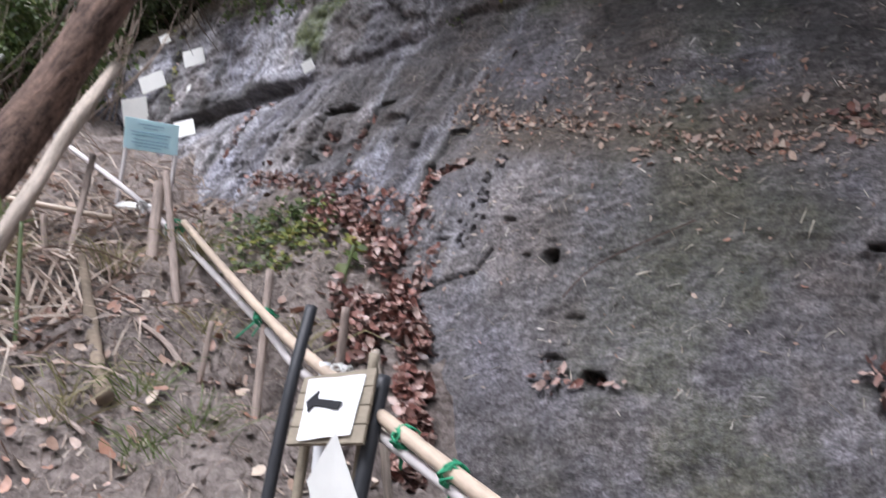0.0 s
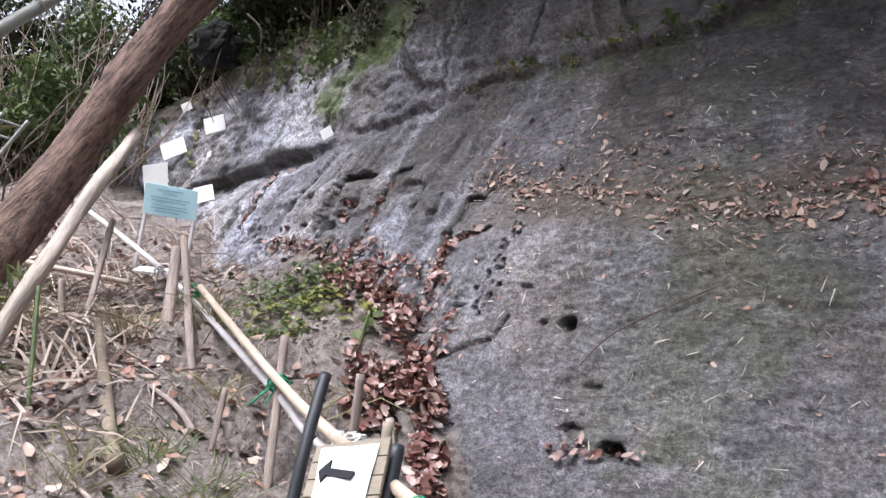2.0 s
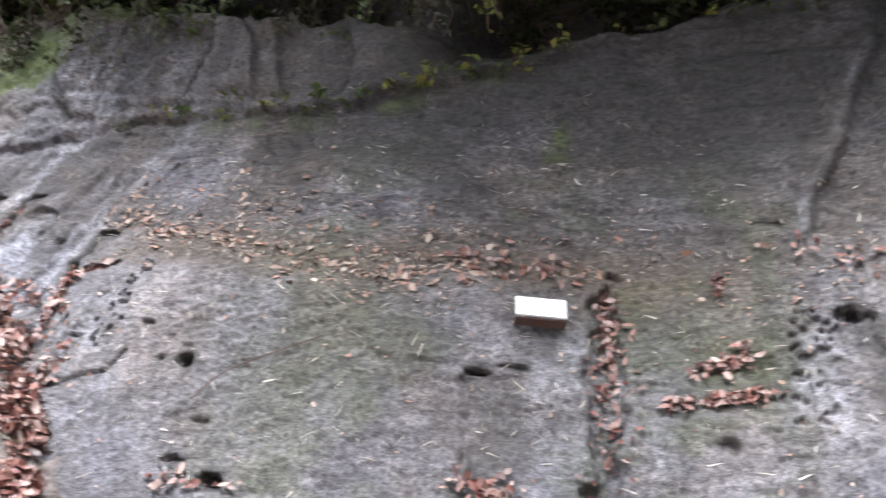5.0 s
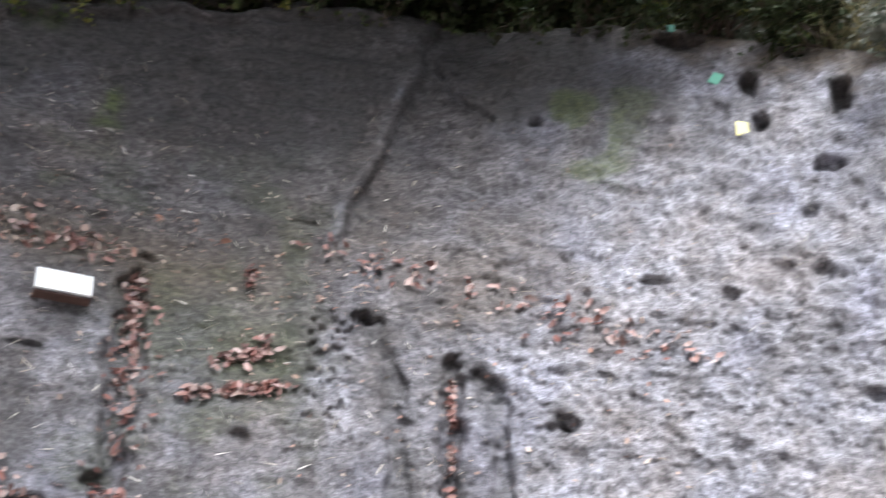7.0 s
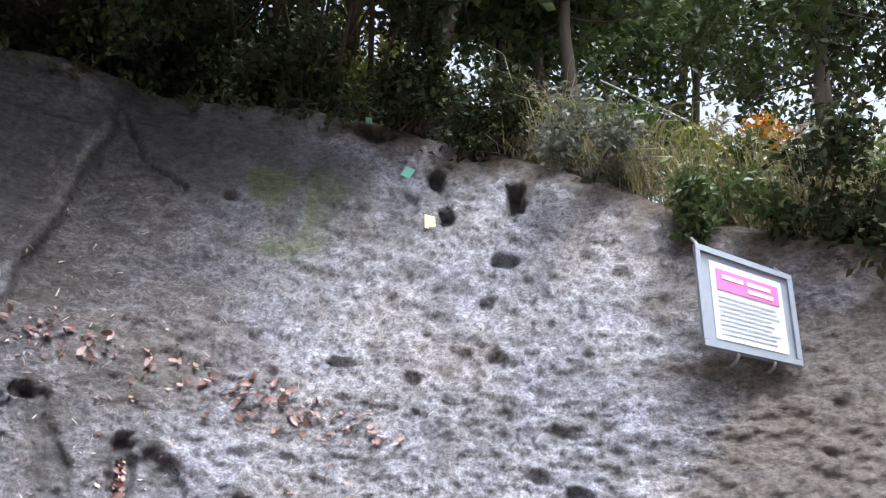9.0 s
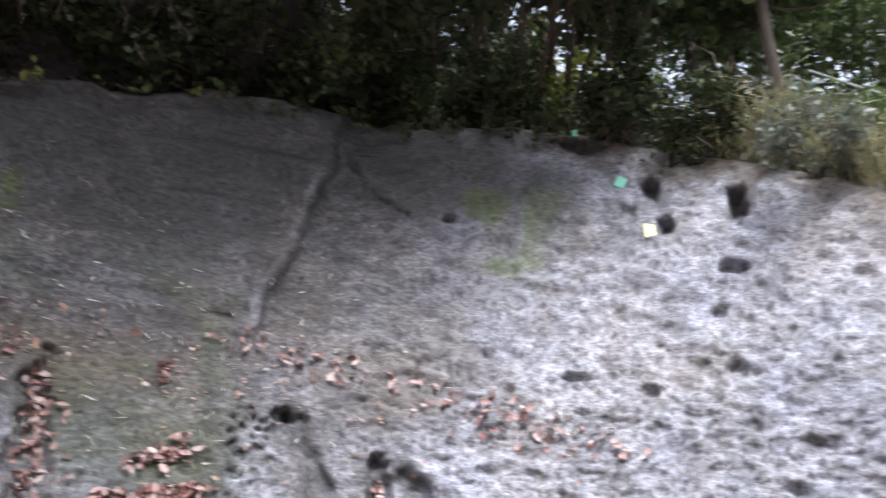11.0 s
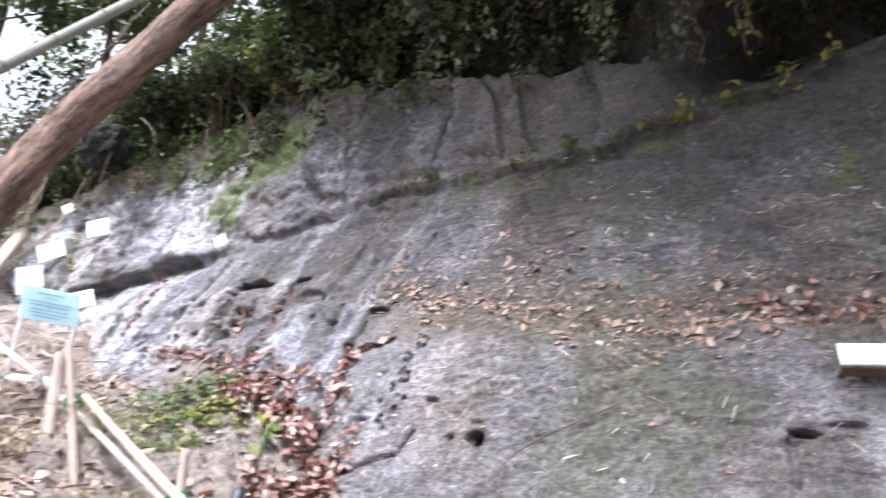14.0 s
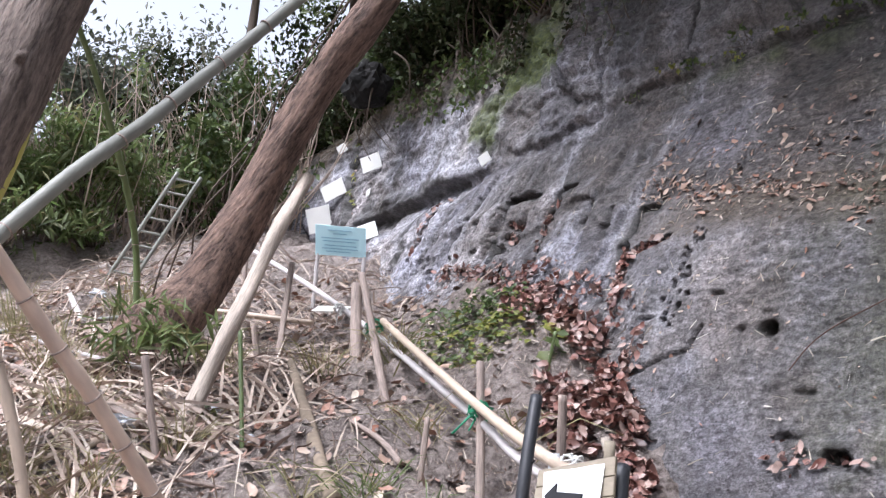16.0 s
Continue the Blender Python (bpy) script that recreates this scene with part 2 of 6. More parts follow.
LEAF_YELLOW = by_island("yellow_green_leaves", [(0.22, 0.26, 0.05), (0.30, 0.30, 0.07), (0.14, 0.20, 0.04), (0.42, 0.36, 0.10)], 0.5, trans=0.3)
LEAF_BAMBOO = by_island("bamboo_leaves", [(0.117, 0.182, 0.052), (0.195, 0.260, 0.091), (0.260, 0.312, 0.143), (0.143, 0.195, 0.078), (0.312, 0.286, 0.130)], 0.45, trans=0.45)
LEAF_ORANGE = by_island("orange_leaves", [(0.55, 0.22, 0.02), (0.65, 0.32, 0.03), (0.42, 0.15, 0.02)], 0.5, trans=0.3)
GRASS_DRY = by_island("dry_grass", [(0.40, 0.34, 0.18), (0.27, 0.25, 0.10), (0.50, 0.44, 0.27), (0.18, 0.20, 0.07)], 0.6, trans=0.2)
# near-black, standing in for the shade inside a hollow
HOLLOW_BLACK = plain("hollow_black", (0.007, 0.006, 0.005), 0.95, 0.5, 30)
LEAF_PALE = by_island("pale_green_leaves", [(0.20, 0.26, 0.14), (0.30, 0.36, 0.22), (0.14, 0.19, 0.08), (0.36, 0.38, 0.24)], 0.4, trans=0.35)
PLUME = by_island("grass_plumes", [(0.55, 0.46, 0.36), (0.62, 0.55, 0.45), (0.45, 0.36, 0.27)], 0.7, trans=0.3)

# ---------------------------------------------------------------- builders
RNG = np.random.default_rng(7)


def mesh_of(name, verts, faces, mat, smooth_faces=False):
    me = bpy.data.meshes.new(name)
    if isinstance(faces, np.ndarray):
        v = np.asarray(verts, np.float32).reshape(-1, 3)
        n, k = faces.shape
        me.vertices.add(len(v))
        me.vertices.foreach_set("co", v.ravel())
        me.loops.add(n * k)
        me.loops.foreach_set("vertex_index", faces.astype(np.int32).ravel())
        me.polygons.add(n)
        me.polygons.foreach_set("loop_start", np.arange(0, n * k, k, dtype=np.int32))
        me.update(calc_edges=True)
    else:
        me.from_pydata([tuple(v) for v in np.asarray(verts).tolist()], [], [tuple(f) for f in faces])
    me.materials.append(mat)
    if smooth_faces:
        me.polygons.foreach_set("use_smooth", np.ones(len(me.polygons), bool))
    me.update()
    return me


def thing(name, at, label, category, group="", kind=""):
    """The Empty at a thing's base that carries its parts."""
    ob = new(name)
    ob.empty_display_size = 0.05
    ob.location = at
    return tagged(ob, label, category, group, kind)


def under(ob, parent):
    """Hangs ob, built in world places, under a thing."""
    base = Vector((0, 0, 0))
    p = parent
    while p is not None:
        base += p.location
        p = p.parent
    ob.parent = parent
    ob.location = ob.location - base
    return ob


def piece(name, verts, faces, mat, parent=None, label="", smooth_faces=False):
    ob = new(name, mesh_of(name, verts, faces, mat, smooth_faces))
    if label:
        ob["label"] = label
    return under(ob, parent) if parent else ob


def part(name, bm, mat, parent, label=""):
    me = bpy.data.meshes.new(name)
    bm.to_mesh(me)
    bm.free()
    me.materials.append(mat)
    ob = new(name, me)
    if label:
        ob["label"] = label
    return under(ob, parent) if parent else ob


def wander(a, n, size):
    return (RNG.random((n, 3)) - 0.5) * size + np.asarray(a)


def tube_data(points, radii, sides=12, step=0.04, nodes=0.0, rough=0.0, bow=0.0):
    """A swept rod through points; nodes: the bamboo's joint spacing; rough: uneven surface in metres."""
    p = np.array(points, float)
    if len(p) > 2:
        p3 = np.vstack([p[0], p, p[-1]])
        out, rad = [], []
        for i in range(1, len(p3) - 2):
            a, b, c, d = p3[i - 1:i + 3]
            k = max(2, int(np.linalg.norm(c - b) / step))
            for j in range(k):
                t = j / k
                out.append(0.5 * (2 * b + (c - a) * t + (2 * a - 5 * b + 4 * c - d) * t * t + (3 * b - a - 3 * c + d) * t ** 3))
                rad.append(radii[i - 1] * (1 - t) + radii[i] * t)
        out.append(p[-1])
        rad.append(radii[-1])
    else:
        k = max(2, int(np.linalg.norm(p[1] - p[0]) / step))
        t = np.linspace(0, 1, k + 1)
        out = [p[0] * (1 - u) + p[1] * u + np.array([0, 0, -bow * 4 * u * (1 - u)]) for u in t]
        rad = [radii[0] * (1 - u) + radii[-1] * u for u in t]
    out, rad = np.array(out), np.array(rad)
    d = np.gradient(out, axis=0)
    d /= np.linalg.norm(d, axis=1)[:, None]
    ref = np.array([0.0, 0.0, 1.0]) if abs(d[0, 2]) < 0.9 else np.array([1.0, 0, 0])
    u = np.cross(d, ref)
    u /= np.linalg.norm(u, axis=1)[:, None]
    w = np.cross(d, u)
    length = np.concatenate([[0], np.cumsum(np.linalg.norm(np.diff(out, axis=0), axis=1))])
    if nodes:
        f = np.abs((length / nodes + 0.37) % 1 - 0.5) * nodes
        rad = rad * (1 + 0.16 * np.exp(-(f / 0.012) ** 2) - 0.06 * np.exp(-((f - 0.03) / 0.012) ** 2))
    ang = np.linspace(0, 2 * np.pi, sides, endpoint=False)
    r = rad[:, None] * np.ones(sides)
    if rough:
        ph = RNG.random(6) * 6.28
        wob = sum(np.sin(ang[None, :] * k + length[:, None] * f + ph[k]) / k for k, f in ((1, 3.1), (2, 7.3), (3, -5.7), (5, 11.0)))
        r = r + rough * wob + rough * 0.5 * (RNG.random(r.shape) - 0.5)
    v = out[:, None, :] + r[..., None] * (np.cos(ang)[None, :, None] * u[:, None, :] + np.sin(ang)[None, :, None] * w[:, None, :])
    n = len(out)
    verts = v.reshape(-1, 3)
    faces = [(i * sides + j, i * sides + (j + 1) % sides, (i + 1) * sides + (j + 1) % sides, (i + 1) * sides + j) for i in range(n - 1) for j in range(sides)]
    faces.append(tuple(range(sides))[::-1])
    faces.append(tuple(range((n - 1) * sides, n * sides)))
    return verts, faces


def rod(name, points, radii, mat, parent=None, label="", **k):
    if isinstance(radii, (int, float)):
        radii = [radii] * len(points)
    v, f = tube_data(points, radii, **k)
    a, b = Vector(points[0]), Vector(points[-1])
    turn = (b - a).to_track_quat("Z", "Y")
    v = (v - np.array(a)) @ np.array(turn.to_matrix())
    ob = new(name, mesh_of(name, v, f, mat, True))
    ob.location, ob.rotation_euler = a, turn.to_euler()
    if label:
        ob["label"] = label
    return under(ob, parent) if parent else ob


def join(parts):
    verts, faces, n = [], [], 0
    for v, f in parts:
        verts.append(np.asarray(v))
        faces += [tuple(i + n for i in q) for q in f]
        n += len(v)
    return np.vstack(verts), faces


def slab_data(corners, thick, worn=0.0):
    """A flat panel through four corners (in order round it), with thickness away from its face and slightly eased edges."""
    c = np.array(corners, float)
    nrm = np.cross(c[1] - c[0], c[3] - c[0])
    nrm /= np.linalg.norm(nrm)
    mid = c.mean(0)
    e = min(0.25 * thick, 0.003) / max(1e-6, np.linalg.norm(c[0] - mid))
    inner = c + (mid - c) * e
    v = np.vstack([inner, c - nrm * min(0.25 * thick, 0.003), c - nrm * thick])
    f = [(0, 1, 2, 3), (11, 10, 9, 8)]
    for i in range(4):
        j = (i + 1) % 4
        f += [(i, i + 4, j + 4, j), (i + 4, i + 8, j + 8, j + 4)]
    return v, f


def leaves_data(centers, sizes, normals=None, long=1.7, fold=0.25, down=0.0, spread=1.0):
    """Many single leaves: a folded blade of four points and two faces each. down: how far they hang."""
    c = np.asarray(centers, float)
    n = len(c)
    s = np.broadcast_to(np.asarray(sizes, float), (n,))[:, None]
    if normals is None:
        nn = RNG.normal(size=(n, 3))
        nn[:, 2] = np.abs(nn[:, 2]) + 0.3
    else:
        nn = np.asarray(normals, float) + RNG.normal(size=(n, 3)) * spread
    nn /= np.linalg.norm(nn, axis=1)[:, None]
    d = RNG.normal(size=(n, 3))
    d[:, 2] -= down * 2
    d -= (d * nn).sum(1)[:, None] * nn
    d /= np.linalg.norm(d, axis=1)[:, None] + 1e-9
    w = np.cross(nn, d)
    half = 0.5 / long
    base, tip = c - d * s * 0.5, c + d * s * 0.5 - nn * s * 0.12
    left, right = c + w * s * half + nn * s * fold * half, c - w * s * half + nn * s * fold * half
    v = np.stack([base, left, tip, right], 1).reshape(-1, 3)
    i = np.arange(n)[:, None] * 4
    f = np.vstack([i + [0, 2, 1], i + [0, 3, 2]])
    return v, f


def curled_data(centers, sizes, normals, curl=0.5):
    """Broad dead leaves, curled and lobed: seven points round a raised middle."""
    c = np.asarray(centers, float)
    n = len(c)
    s = np.broadcast_to(np.asarray(sizes, float), (n,))[:, None]
    nn = np.asarray(normals, float)
    nn = nn / np.linalg.norm(nn, axis=1)[:, None]
    a = RNG.normal(size=(n, 3))
    a -= (a * nn).sum(1)[:, None] * nn
    a /= np.linalg.norm(a, axis=1)[:, None]
    b = np.cross(nn, a)
    v = [c]
    lobes = [0.62, 0.46, 0.38, 0.42, 0.56, 0.44, 0.38, 0.45]
    for k, r in enumerate(lobes):
        t = 2 * math.pi * k / len(lobes)
        rr = r * (0.8 + 0.4 * RNG.random((n, 1)))
        lift = curl * (RNG.random((n, 1)) * 0.7) * rr
        v.append(c + s * rr * (math.cos(t) * a + 0.8 * math.sin(t) * b) + nn * s * lift)
    v = np.stack(v, 1).reshape(-1, 3)
    i = np.arange(n)[:, None] * 9
    f = np.vstack([i + [0, 1 + k, 1 + (k + 1) % 8] for k in range(8)])
    return v, f


def blades_data(roots, tips, width, bend=0.3):
    """Grass blades and straws: narrow strips of two lengths that arch over."""
    r, t = np.asarray(roots, float), np.asarray(tips, float)
    d = t - r
    L = np.linalg.norm(d, axis=1)[:, None]
    side = np.cross(d, RNG.normal(size=d.shape))
    side /= np.linalg.norm(side, axis=1)[:, None] + 1e-9
    w = np.broadcast_to(np.asarray(width, float), (len(r),))[:, None]
    m = r + d * 0.55 + np.array([0, 0, 1.0]) * L * bend * 0.35
    v = np.stack([r - side * w, r + side * w, m + side * w * 0.8, m - side * w * 0.8, t], 1).reshape(-1, 3)
    i = np.arange(len(r))[:, None] * 5
    f = np.vstack([np.hstack([i, i + 1, i + 2, i + 3])]).tolist() + (i + [3, 2, 4]).tolist()
    return v, f


def lattice(x, y, z, seed):
    """Smooth value noise in three dimensions, -1 to 1, for arrays."""
    xi, yi, zi = np.floor(x).astype(np.int64), np.floor(y).astype(np.int64), np.floor(z).astype(np.int64)
    fx, fy, fz = x - xi, y - yi, z - zi
    fx, fy, fz = (f * f * (3 - 2 * f) for f in (fx, fy, fz))

    def h(a, b, c):
        q = (a * 374761393 + b * 668265263 + c * 2147483647 + seed * 1442695041) & 0xFFFFFFFF
        q = ((q ^ (q >> 13)) * 1274126177) & 0xFFFFFFFF
        return ((q ^ (q >> 16)) & 0xFFFF) / 32767.5 - 1
    out = 0
    for a, wa in ((0, 1 - fx), (1, fx)):
        for b, wb in ((0, 1 - fy), (1, fy)):
            for c, wc in ((0, 1 - fz), (1, fz)):
                out = out + h(xi + a, yi + b, zi + c) * wa * wb * wc
    return out


def fbm(x, y, z, scale, seed, octaves=4, gain=0.5):
    out, amp, f = 0, 1.0, scale
    for o in range(octaves):
        out = out + amp * lattice(np.asarray(x) * f + 17.3 * o, np.asarray(y) * f, np.asarray(z) * f, seed + o)
        amp, f = amp * gain, f * 2.03
    return out

# ---------------------------------------------------------------- plan of the rock face and the ground
PLAN = [(-7.5, 12.6), (-4.6, 9.9), (-2.7, 8.3), (-1.3, 7.0), (-0.1, 5.95), (0.9, 5.25), (1.9, 4.75), (2.8, 4.4),
        (3.6, 3.95), (4.25, 3.3), (4.7, 2.4), (5.0, 1.4), (5.2, 0.3), (5.3, -1.2), (5.2, -4.0)]


def spline(points, steps=40):
    p = np.array([points[0]] + list(points) + [points[-1]], float)
    out = []
    for i in range(1, len(p) - 2):
        a, b, c, d = p[i - 1], p[i], p[i + 1], p[i + 2]
        for k in range(steps):
            t = k / steps
            out.append(0.5 * (2 * b + (c - a) * t + (2 * a - 5 * b + 4 * c - d) * t * t + (3 * b - a - 3 * c + d) * t ** 3))
    out.append(p[-2])
    return np.array(out)


CURVE = spline(PLAN)
ARC = np.concatenate([[0], np.cumsum(np.hypot(*np.diff(CURVE, axis=0).T))])
TANG = np.gradient(CURVE, ARC, axis=0)
TANG = np.stack([np.convolve(np.pad(TANG[:, k], 20, mode="edge"), np.ones(41) / 41, "valid") for k in (0, 1)], 1)
# setback of the face behind its plan line, by height, for the far end, the middle and the near end
LEVELS = [0.0, 1.5, 2.6, 2.95, 3.7, 4.1, 4.9, 5.6, 7.0]
BACK_A = [-0.9, -0.45, 0.0, 0.15, 0.5, 0.62, 0.85, 0.95, 1.2]
# the middle's upper overhang is unseen, pushed out to shade the wall below
BACK_B = [-0.8, -0.40, 0.0, 0.22, 0.62, 0.85, 0.97, 0.60, -1.3]
BACK_C = [-0.9, -0.45, 0.0, 0.12, 0.38, 0.52, 0.86, 1.20, 2.6]


# height at which the bare rock ends, and how fast the hill falls back above it
TOP_S = [0, 3, 5, 6, 8.4, 9, 10.4, 12, 13, 14.3, 15.3, 16.1, 16.8, 17.7, 18.6, 20, 22.6]
TOP_Z = [4.6, 4.6, 4.7, 4.9, 4.85, 5.0, 5.2, 5.7, 5.8, 5.5, 5.36, 5.08, 4.8, 4.2, 3.9, 3.7, 3.6]
TOP_K = [1.6, 1.6, 1.2, 0.7, 0.2, 0.0, 0.0, 0.0, 0.0, 0.0, 1.0, 2.0, 2.2, 2.2, 2.2, 2.2, 2.2]


def smooth(a, b, x):
    t = np.clip((x - a) / (b - a), 0, 1)
    return t * t * (3 - 2 * t)


def rock_plain(s, z):
    """A point of the face before its relief: s metres along the plan line, at height z. Gives the place and the level normal into the hill."""
    s, z = np.asarray(s, float), np.asarray(z, float)
    x, y = np.interp(s, ARC, CURVE[:, 0]), np.interp(s, ARC, CURVE[:, 1])
    tx, ty = np.interp(s, ARC, TANG[:, 0]), np.interp(s, ARC, TANG[:, 1])
    n = np.hypot(tx, ty)
    nx, ny = -ty / n, tx / n
    zz = np.linspace(0, 7, 141)

    def soft(vals):
        v = np.interp(zz, LEVELS, vals)
        v = np.convolve(np.pad(v, 5, mode="reflect", reflect_type="odd"), np.ones(11) / 11, "valid")
        return np.interp(z, zz, v)
    m, e = smooth(8.2, 9.8, s), smooth(13.4, 14.8, s)
    back = soft(BACK_A) * (1 - m) + (soft(BACK_B) * (1 - e) + soft(BACK_C) * e) * m
    over = np.maximum(0, z - np.interp(s, TOP_S, TOP_Z))
    back = back + np.interp(s, TOP_S, TOP_K) * over * over / (over + 0.12)
    return x + nx * back, y + ny * back, z, nx, ny


GROUND = [(0.3, 0.4, 0.0), (0.3, -4.0, -0.7), (4.0, -4.0, 0.2), (3.4, 1.5, 0.4), (1.2, 3.4, 0.75), (-0.5, 3.6, 1.05), (-1.6, 4.3, 1.5), (-2.7, 5.4, 2.0),
          (-0.55, 5.0, 1.62), (-2.4, 7.2, 2.40), (-1.6, 6.4, 2.12), (-1.15, 5.5, 1.80), (-3.5, 8.0, 3.1), (-4.8, 7.2, 2.7), (-5.0, 4.0, 1.4), (-6.0, 10.0, 3.9), (-3.5, 2.5, 0.6), (0.4, 4.95, 0.75), (0.12, 4.75, 0.95), (-0.9, 6.65, 2.72), (-0.35, 6.0, 2.52), (-0.12, 5.45, 1.95), (-0.1, 5.1, 1.5)]


def ground_z(x, y):
    x, y = np.asarray(x, float), np.asarray(y, float)
    num, den = 0.0, 0.0
    for gx, gy, gz in GROUND:
        plane = gz + 0.38 * (y - gy) - 0.08 * (x - gx)
        w = 1.0 / (((x - gx) ** 2 + (y - gy) ** 2) + 0.25) ** 1.5
        num, den = num + w * plane, den + w
    return num / den

# ---------------------------------------------------------------- the relief of the rock face
# round pits: along, height, half width, half height, depth
PITS = [(10.90, 2.24, 0.060, 0.055, 0.13), (10.74, 2.24, 0.035, 0.03, 0.04), (11.28, 1.64, 0.065, 0.055, 0.12), (11.06, 1.72, 0.08, 0.022, 0.05),
        (11.1, 1.92, 0.07, 0.02, 0.03), (16.14, 4.70, 0.07, 0.12, 0.16),
        (16.22, 4.32, 0.055, 0.10, 0.15), (16.62, 4.46, 0.07, 0.22, 0.2), (16.58, 3.94, 0.09, 0.06, 0.09), (16.48, 3.62, 0.05, 0.05, 0.06),
        (16.56, 3.20, 0.06, 0.09, 0.06), (15.02, 4.36, 0.045, 0.06, 0.08), (15.75, 5.15, 0.16, 0.14, 0.16), (16.4, 4.95, 0.08, 0.12, 0.14), (15.32, 2.28, 0.07, 0.06, 0.06),
        (15.75, 3.18, 0.14, 0.03, 0.05), (16.1, 3.1, 0.07, 0.05, 0.05), (13.66, 2.06, 0.10, 0.07, 0.06), (13.05, 1.78, 0.14, 0.07, 0.09), (12.78, 1.66, 0.12, 0.06, 0.06), (12.5, 1.62, 0.1, 0.06, 0.06), (12.43, 2.31, 0.08, 0.024, 0.08), (12.60, 2.36, 0.12, 0.02, 0.03),
        (14.20, 2.80, 0.07, 0.06, 0.08), (13.85, 3.38, 0.10, 0.035, 0.03), (8.6, 2.95, 0.09, 0.05, 0.06), (9.25, 3.22, 0.12, 0.07, 0.05), (8.95, 3.05, 0.06, 0.08, 0.04)]
# ladders of square foot-holes down the slots
PITS += [(7.42 - 0.008 * k + 0.02 * (k % 2), 3.63 - 0.058 * k, 0.045, 0.026, 0.08) for k in range(11)]
PITS += [(9.03 + 0.02 * (k % 2) - 0.01, 3.28 - 0.056 * k, 0.036, 0.024, 0.08) for k in range(9)]
PITS += [(8.16, 3.24, 0.07, 0.025, 0.05), (8.30, 2.98, 0.05, 0.02, 0.05), (9.36, 3.06, 0.05, 0.03, 0.06), (9.60, 2.98, 0.06, 0.03, 0.06), (10.58, 2.44, 0.04, 0.016, 0.035), (10.2, 2.33, 0.06, 0.014, 0.035), (17.0, 2.46, 0.08, 0.06, 0.08), (16.82, 2.54, 0.09, 0.06, 0.08), (15.36, 2.33, 0.08, 0.05, 0.07)]
# cut channels: half width, depth, then points along and height
CUTS = [(0.030, 0.09, (10.00, 3.04), (9.86, 3.06), (9.86, 2.94), (9.84, 2.84), (9.87, 2.68)), (0.028, 0.09, (9.13, 3.37), (9.00, 3.35), (9.02, 3.28)),
        (0.024, 0.09, (7.02, 3.62), (7.06, 3.36), (7.10, 3.06)), (0.026, 0.09, (8.76, 3.36), (8.46, 3.37), (8.50, 3.30), (8.50, 3.16), (8.56, 2.88)),
        (0.022, 0.06, (10.18, 2.82), (10.02, 2.78), (9.94, 2.74)),
        (0.011, 0.03, (10.06, 1.98), (10.24, 2.04), (10.36, 2.10), (10.48, 2.14), (10.50, 2.20), (10.53, 2.27)), (0.03, 0.05, (8.62, 3.14), (8.76, 3.10)), (0.03, 0.05, (8.64, 3.04), (8.74, 3.02)),
        (0.02, 0.04, (7.62, 3.62), (7.58, 3.3), (7.62, 3.0)), (0.018, 0.05, (8.02, 3.5), (8.06, 3.2), (8.10, 2.9)), (0.018, 0.05, (9.32, 3.2), (9.40, 3.0), (9.44, 2.8)), (0.02, 0.05, (9.60, 3.1), (9.62, 2.9)),
        (0.085, 0.07, (13.06, 2.86), (13.08, 2.30), (13.08, 1.90)), (0.055, 0.045, (14.24, 2.78), (14.38, 2.56), (14.48, 2.1), (14.5, 1.7)),
        (0.065, 0.075, (14.70, 2.58), (14.76, 2.2), (14.80, 1.8)), (0.06, 0.065, (14.86, 2.56), (14.98, 2.4), (15.06, 2.0), (15.1, 1.7)),
        (0.018, 0.03, (12.36, 2.28), (12.46, 1.60)), 
        (0.014, 0.05, (14.44, 4.95), (14.58, 4.56), (14.80, 4.36)),
        (0.05, 0.10, (5.48, 4.60), (5.55, 4.1), (5.75, 3.6), (5.8, 3.2)), (0.03, 0.08, (4.5, 4.3), (4.8, 3.8), (5.1, 3.3)),
        (0.02, 0.05, (7.95, 4.75), (7.86, 4.2), (7.7, 3.9)), (0.018, 0.04, (9.2, 5.1), (9.05, 4.5), (9.1, 4.0)), (0.014, 0.03, (9.9, 5.1), (9.95, 4.6), (9.86, 4.2)), (0.03, 0.06, (8.5, 4.8), (8.7, 4.35), (8.85, 4.1))]


def away_from(s, z, pts):
    """Distance to a broken line on the face, and the side of it."""
    best = np.full(np.shape(s), 9.0)
    for (s0, z0), (s1, z1) in zip(pts[:-1], pts[1:]):
        ds, dz = s1 - s0, z1 - z0
        t = np.clip(((s - s0) * ds + (z - z0) * dz) / (ds * ds + dz * dz), 0, 1)
        best = np.minimum(best, np.hypot(s - s0 - t * ds, z - z0 - t * dz))
    return best


def below_line(s, z, ls, lz):
    return np.interp(s, ls, lz) - z


# small bored holes: scattered down three strips of the face
BORED = [(10.36 + 0.13 * (RNG.random() - 0.5) - 0.03 * (k % 4 == 0), 2.26 + 0.60 * (k + RNG.random()) / 30, 0.011 + 0.008 * RNG.random()) for k in range(30)]
BORED += [(13.95 + 0.22 * RNG.random(), 2.2 + 0.62 * RNG.random(), 0.012 + 0.012 * RNG.random()) for k in range(52)]
BORED += [(8.36 + 0.13 * RNG.random() + 0.08 * (3.4 - z), z, 0.010 + 0.010 * RNG.random()) for z in np.linspace(2.86, 3.42, 44)]
BORED += [(7.52 + 0.5 * RNG.random(), 2.85 + 0.5 * RNG.random(), 0.012 + 0.010 * RNG.random()) for k in range(24)]


def terrace(t):
    """Turns a smooth field into broken flats with short steps between."""
    k = np.floor(t)
    return k + smooth(0.30, 0.62, t - k)


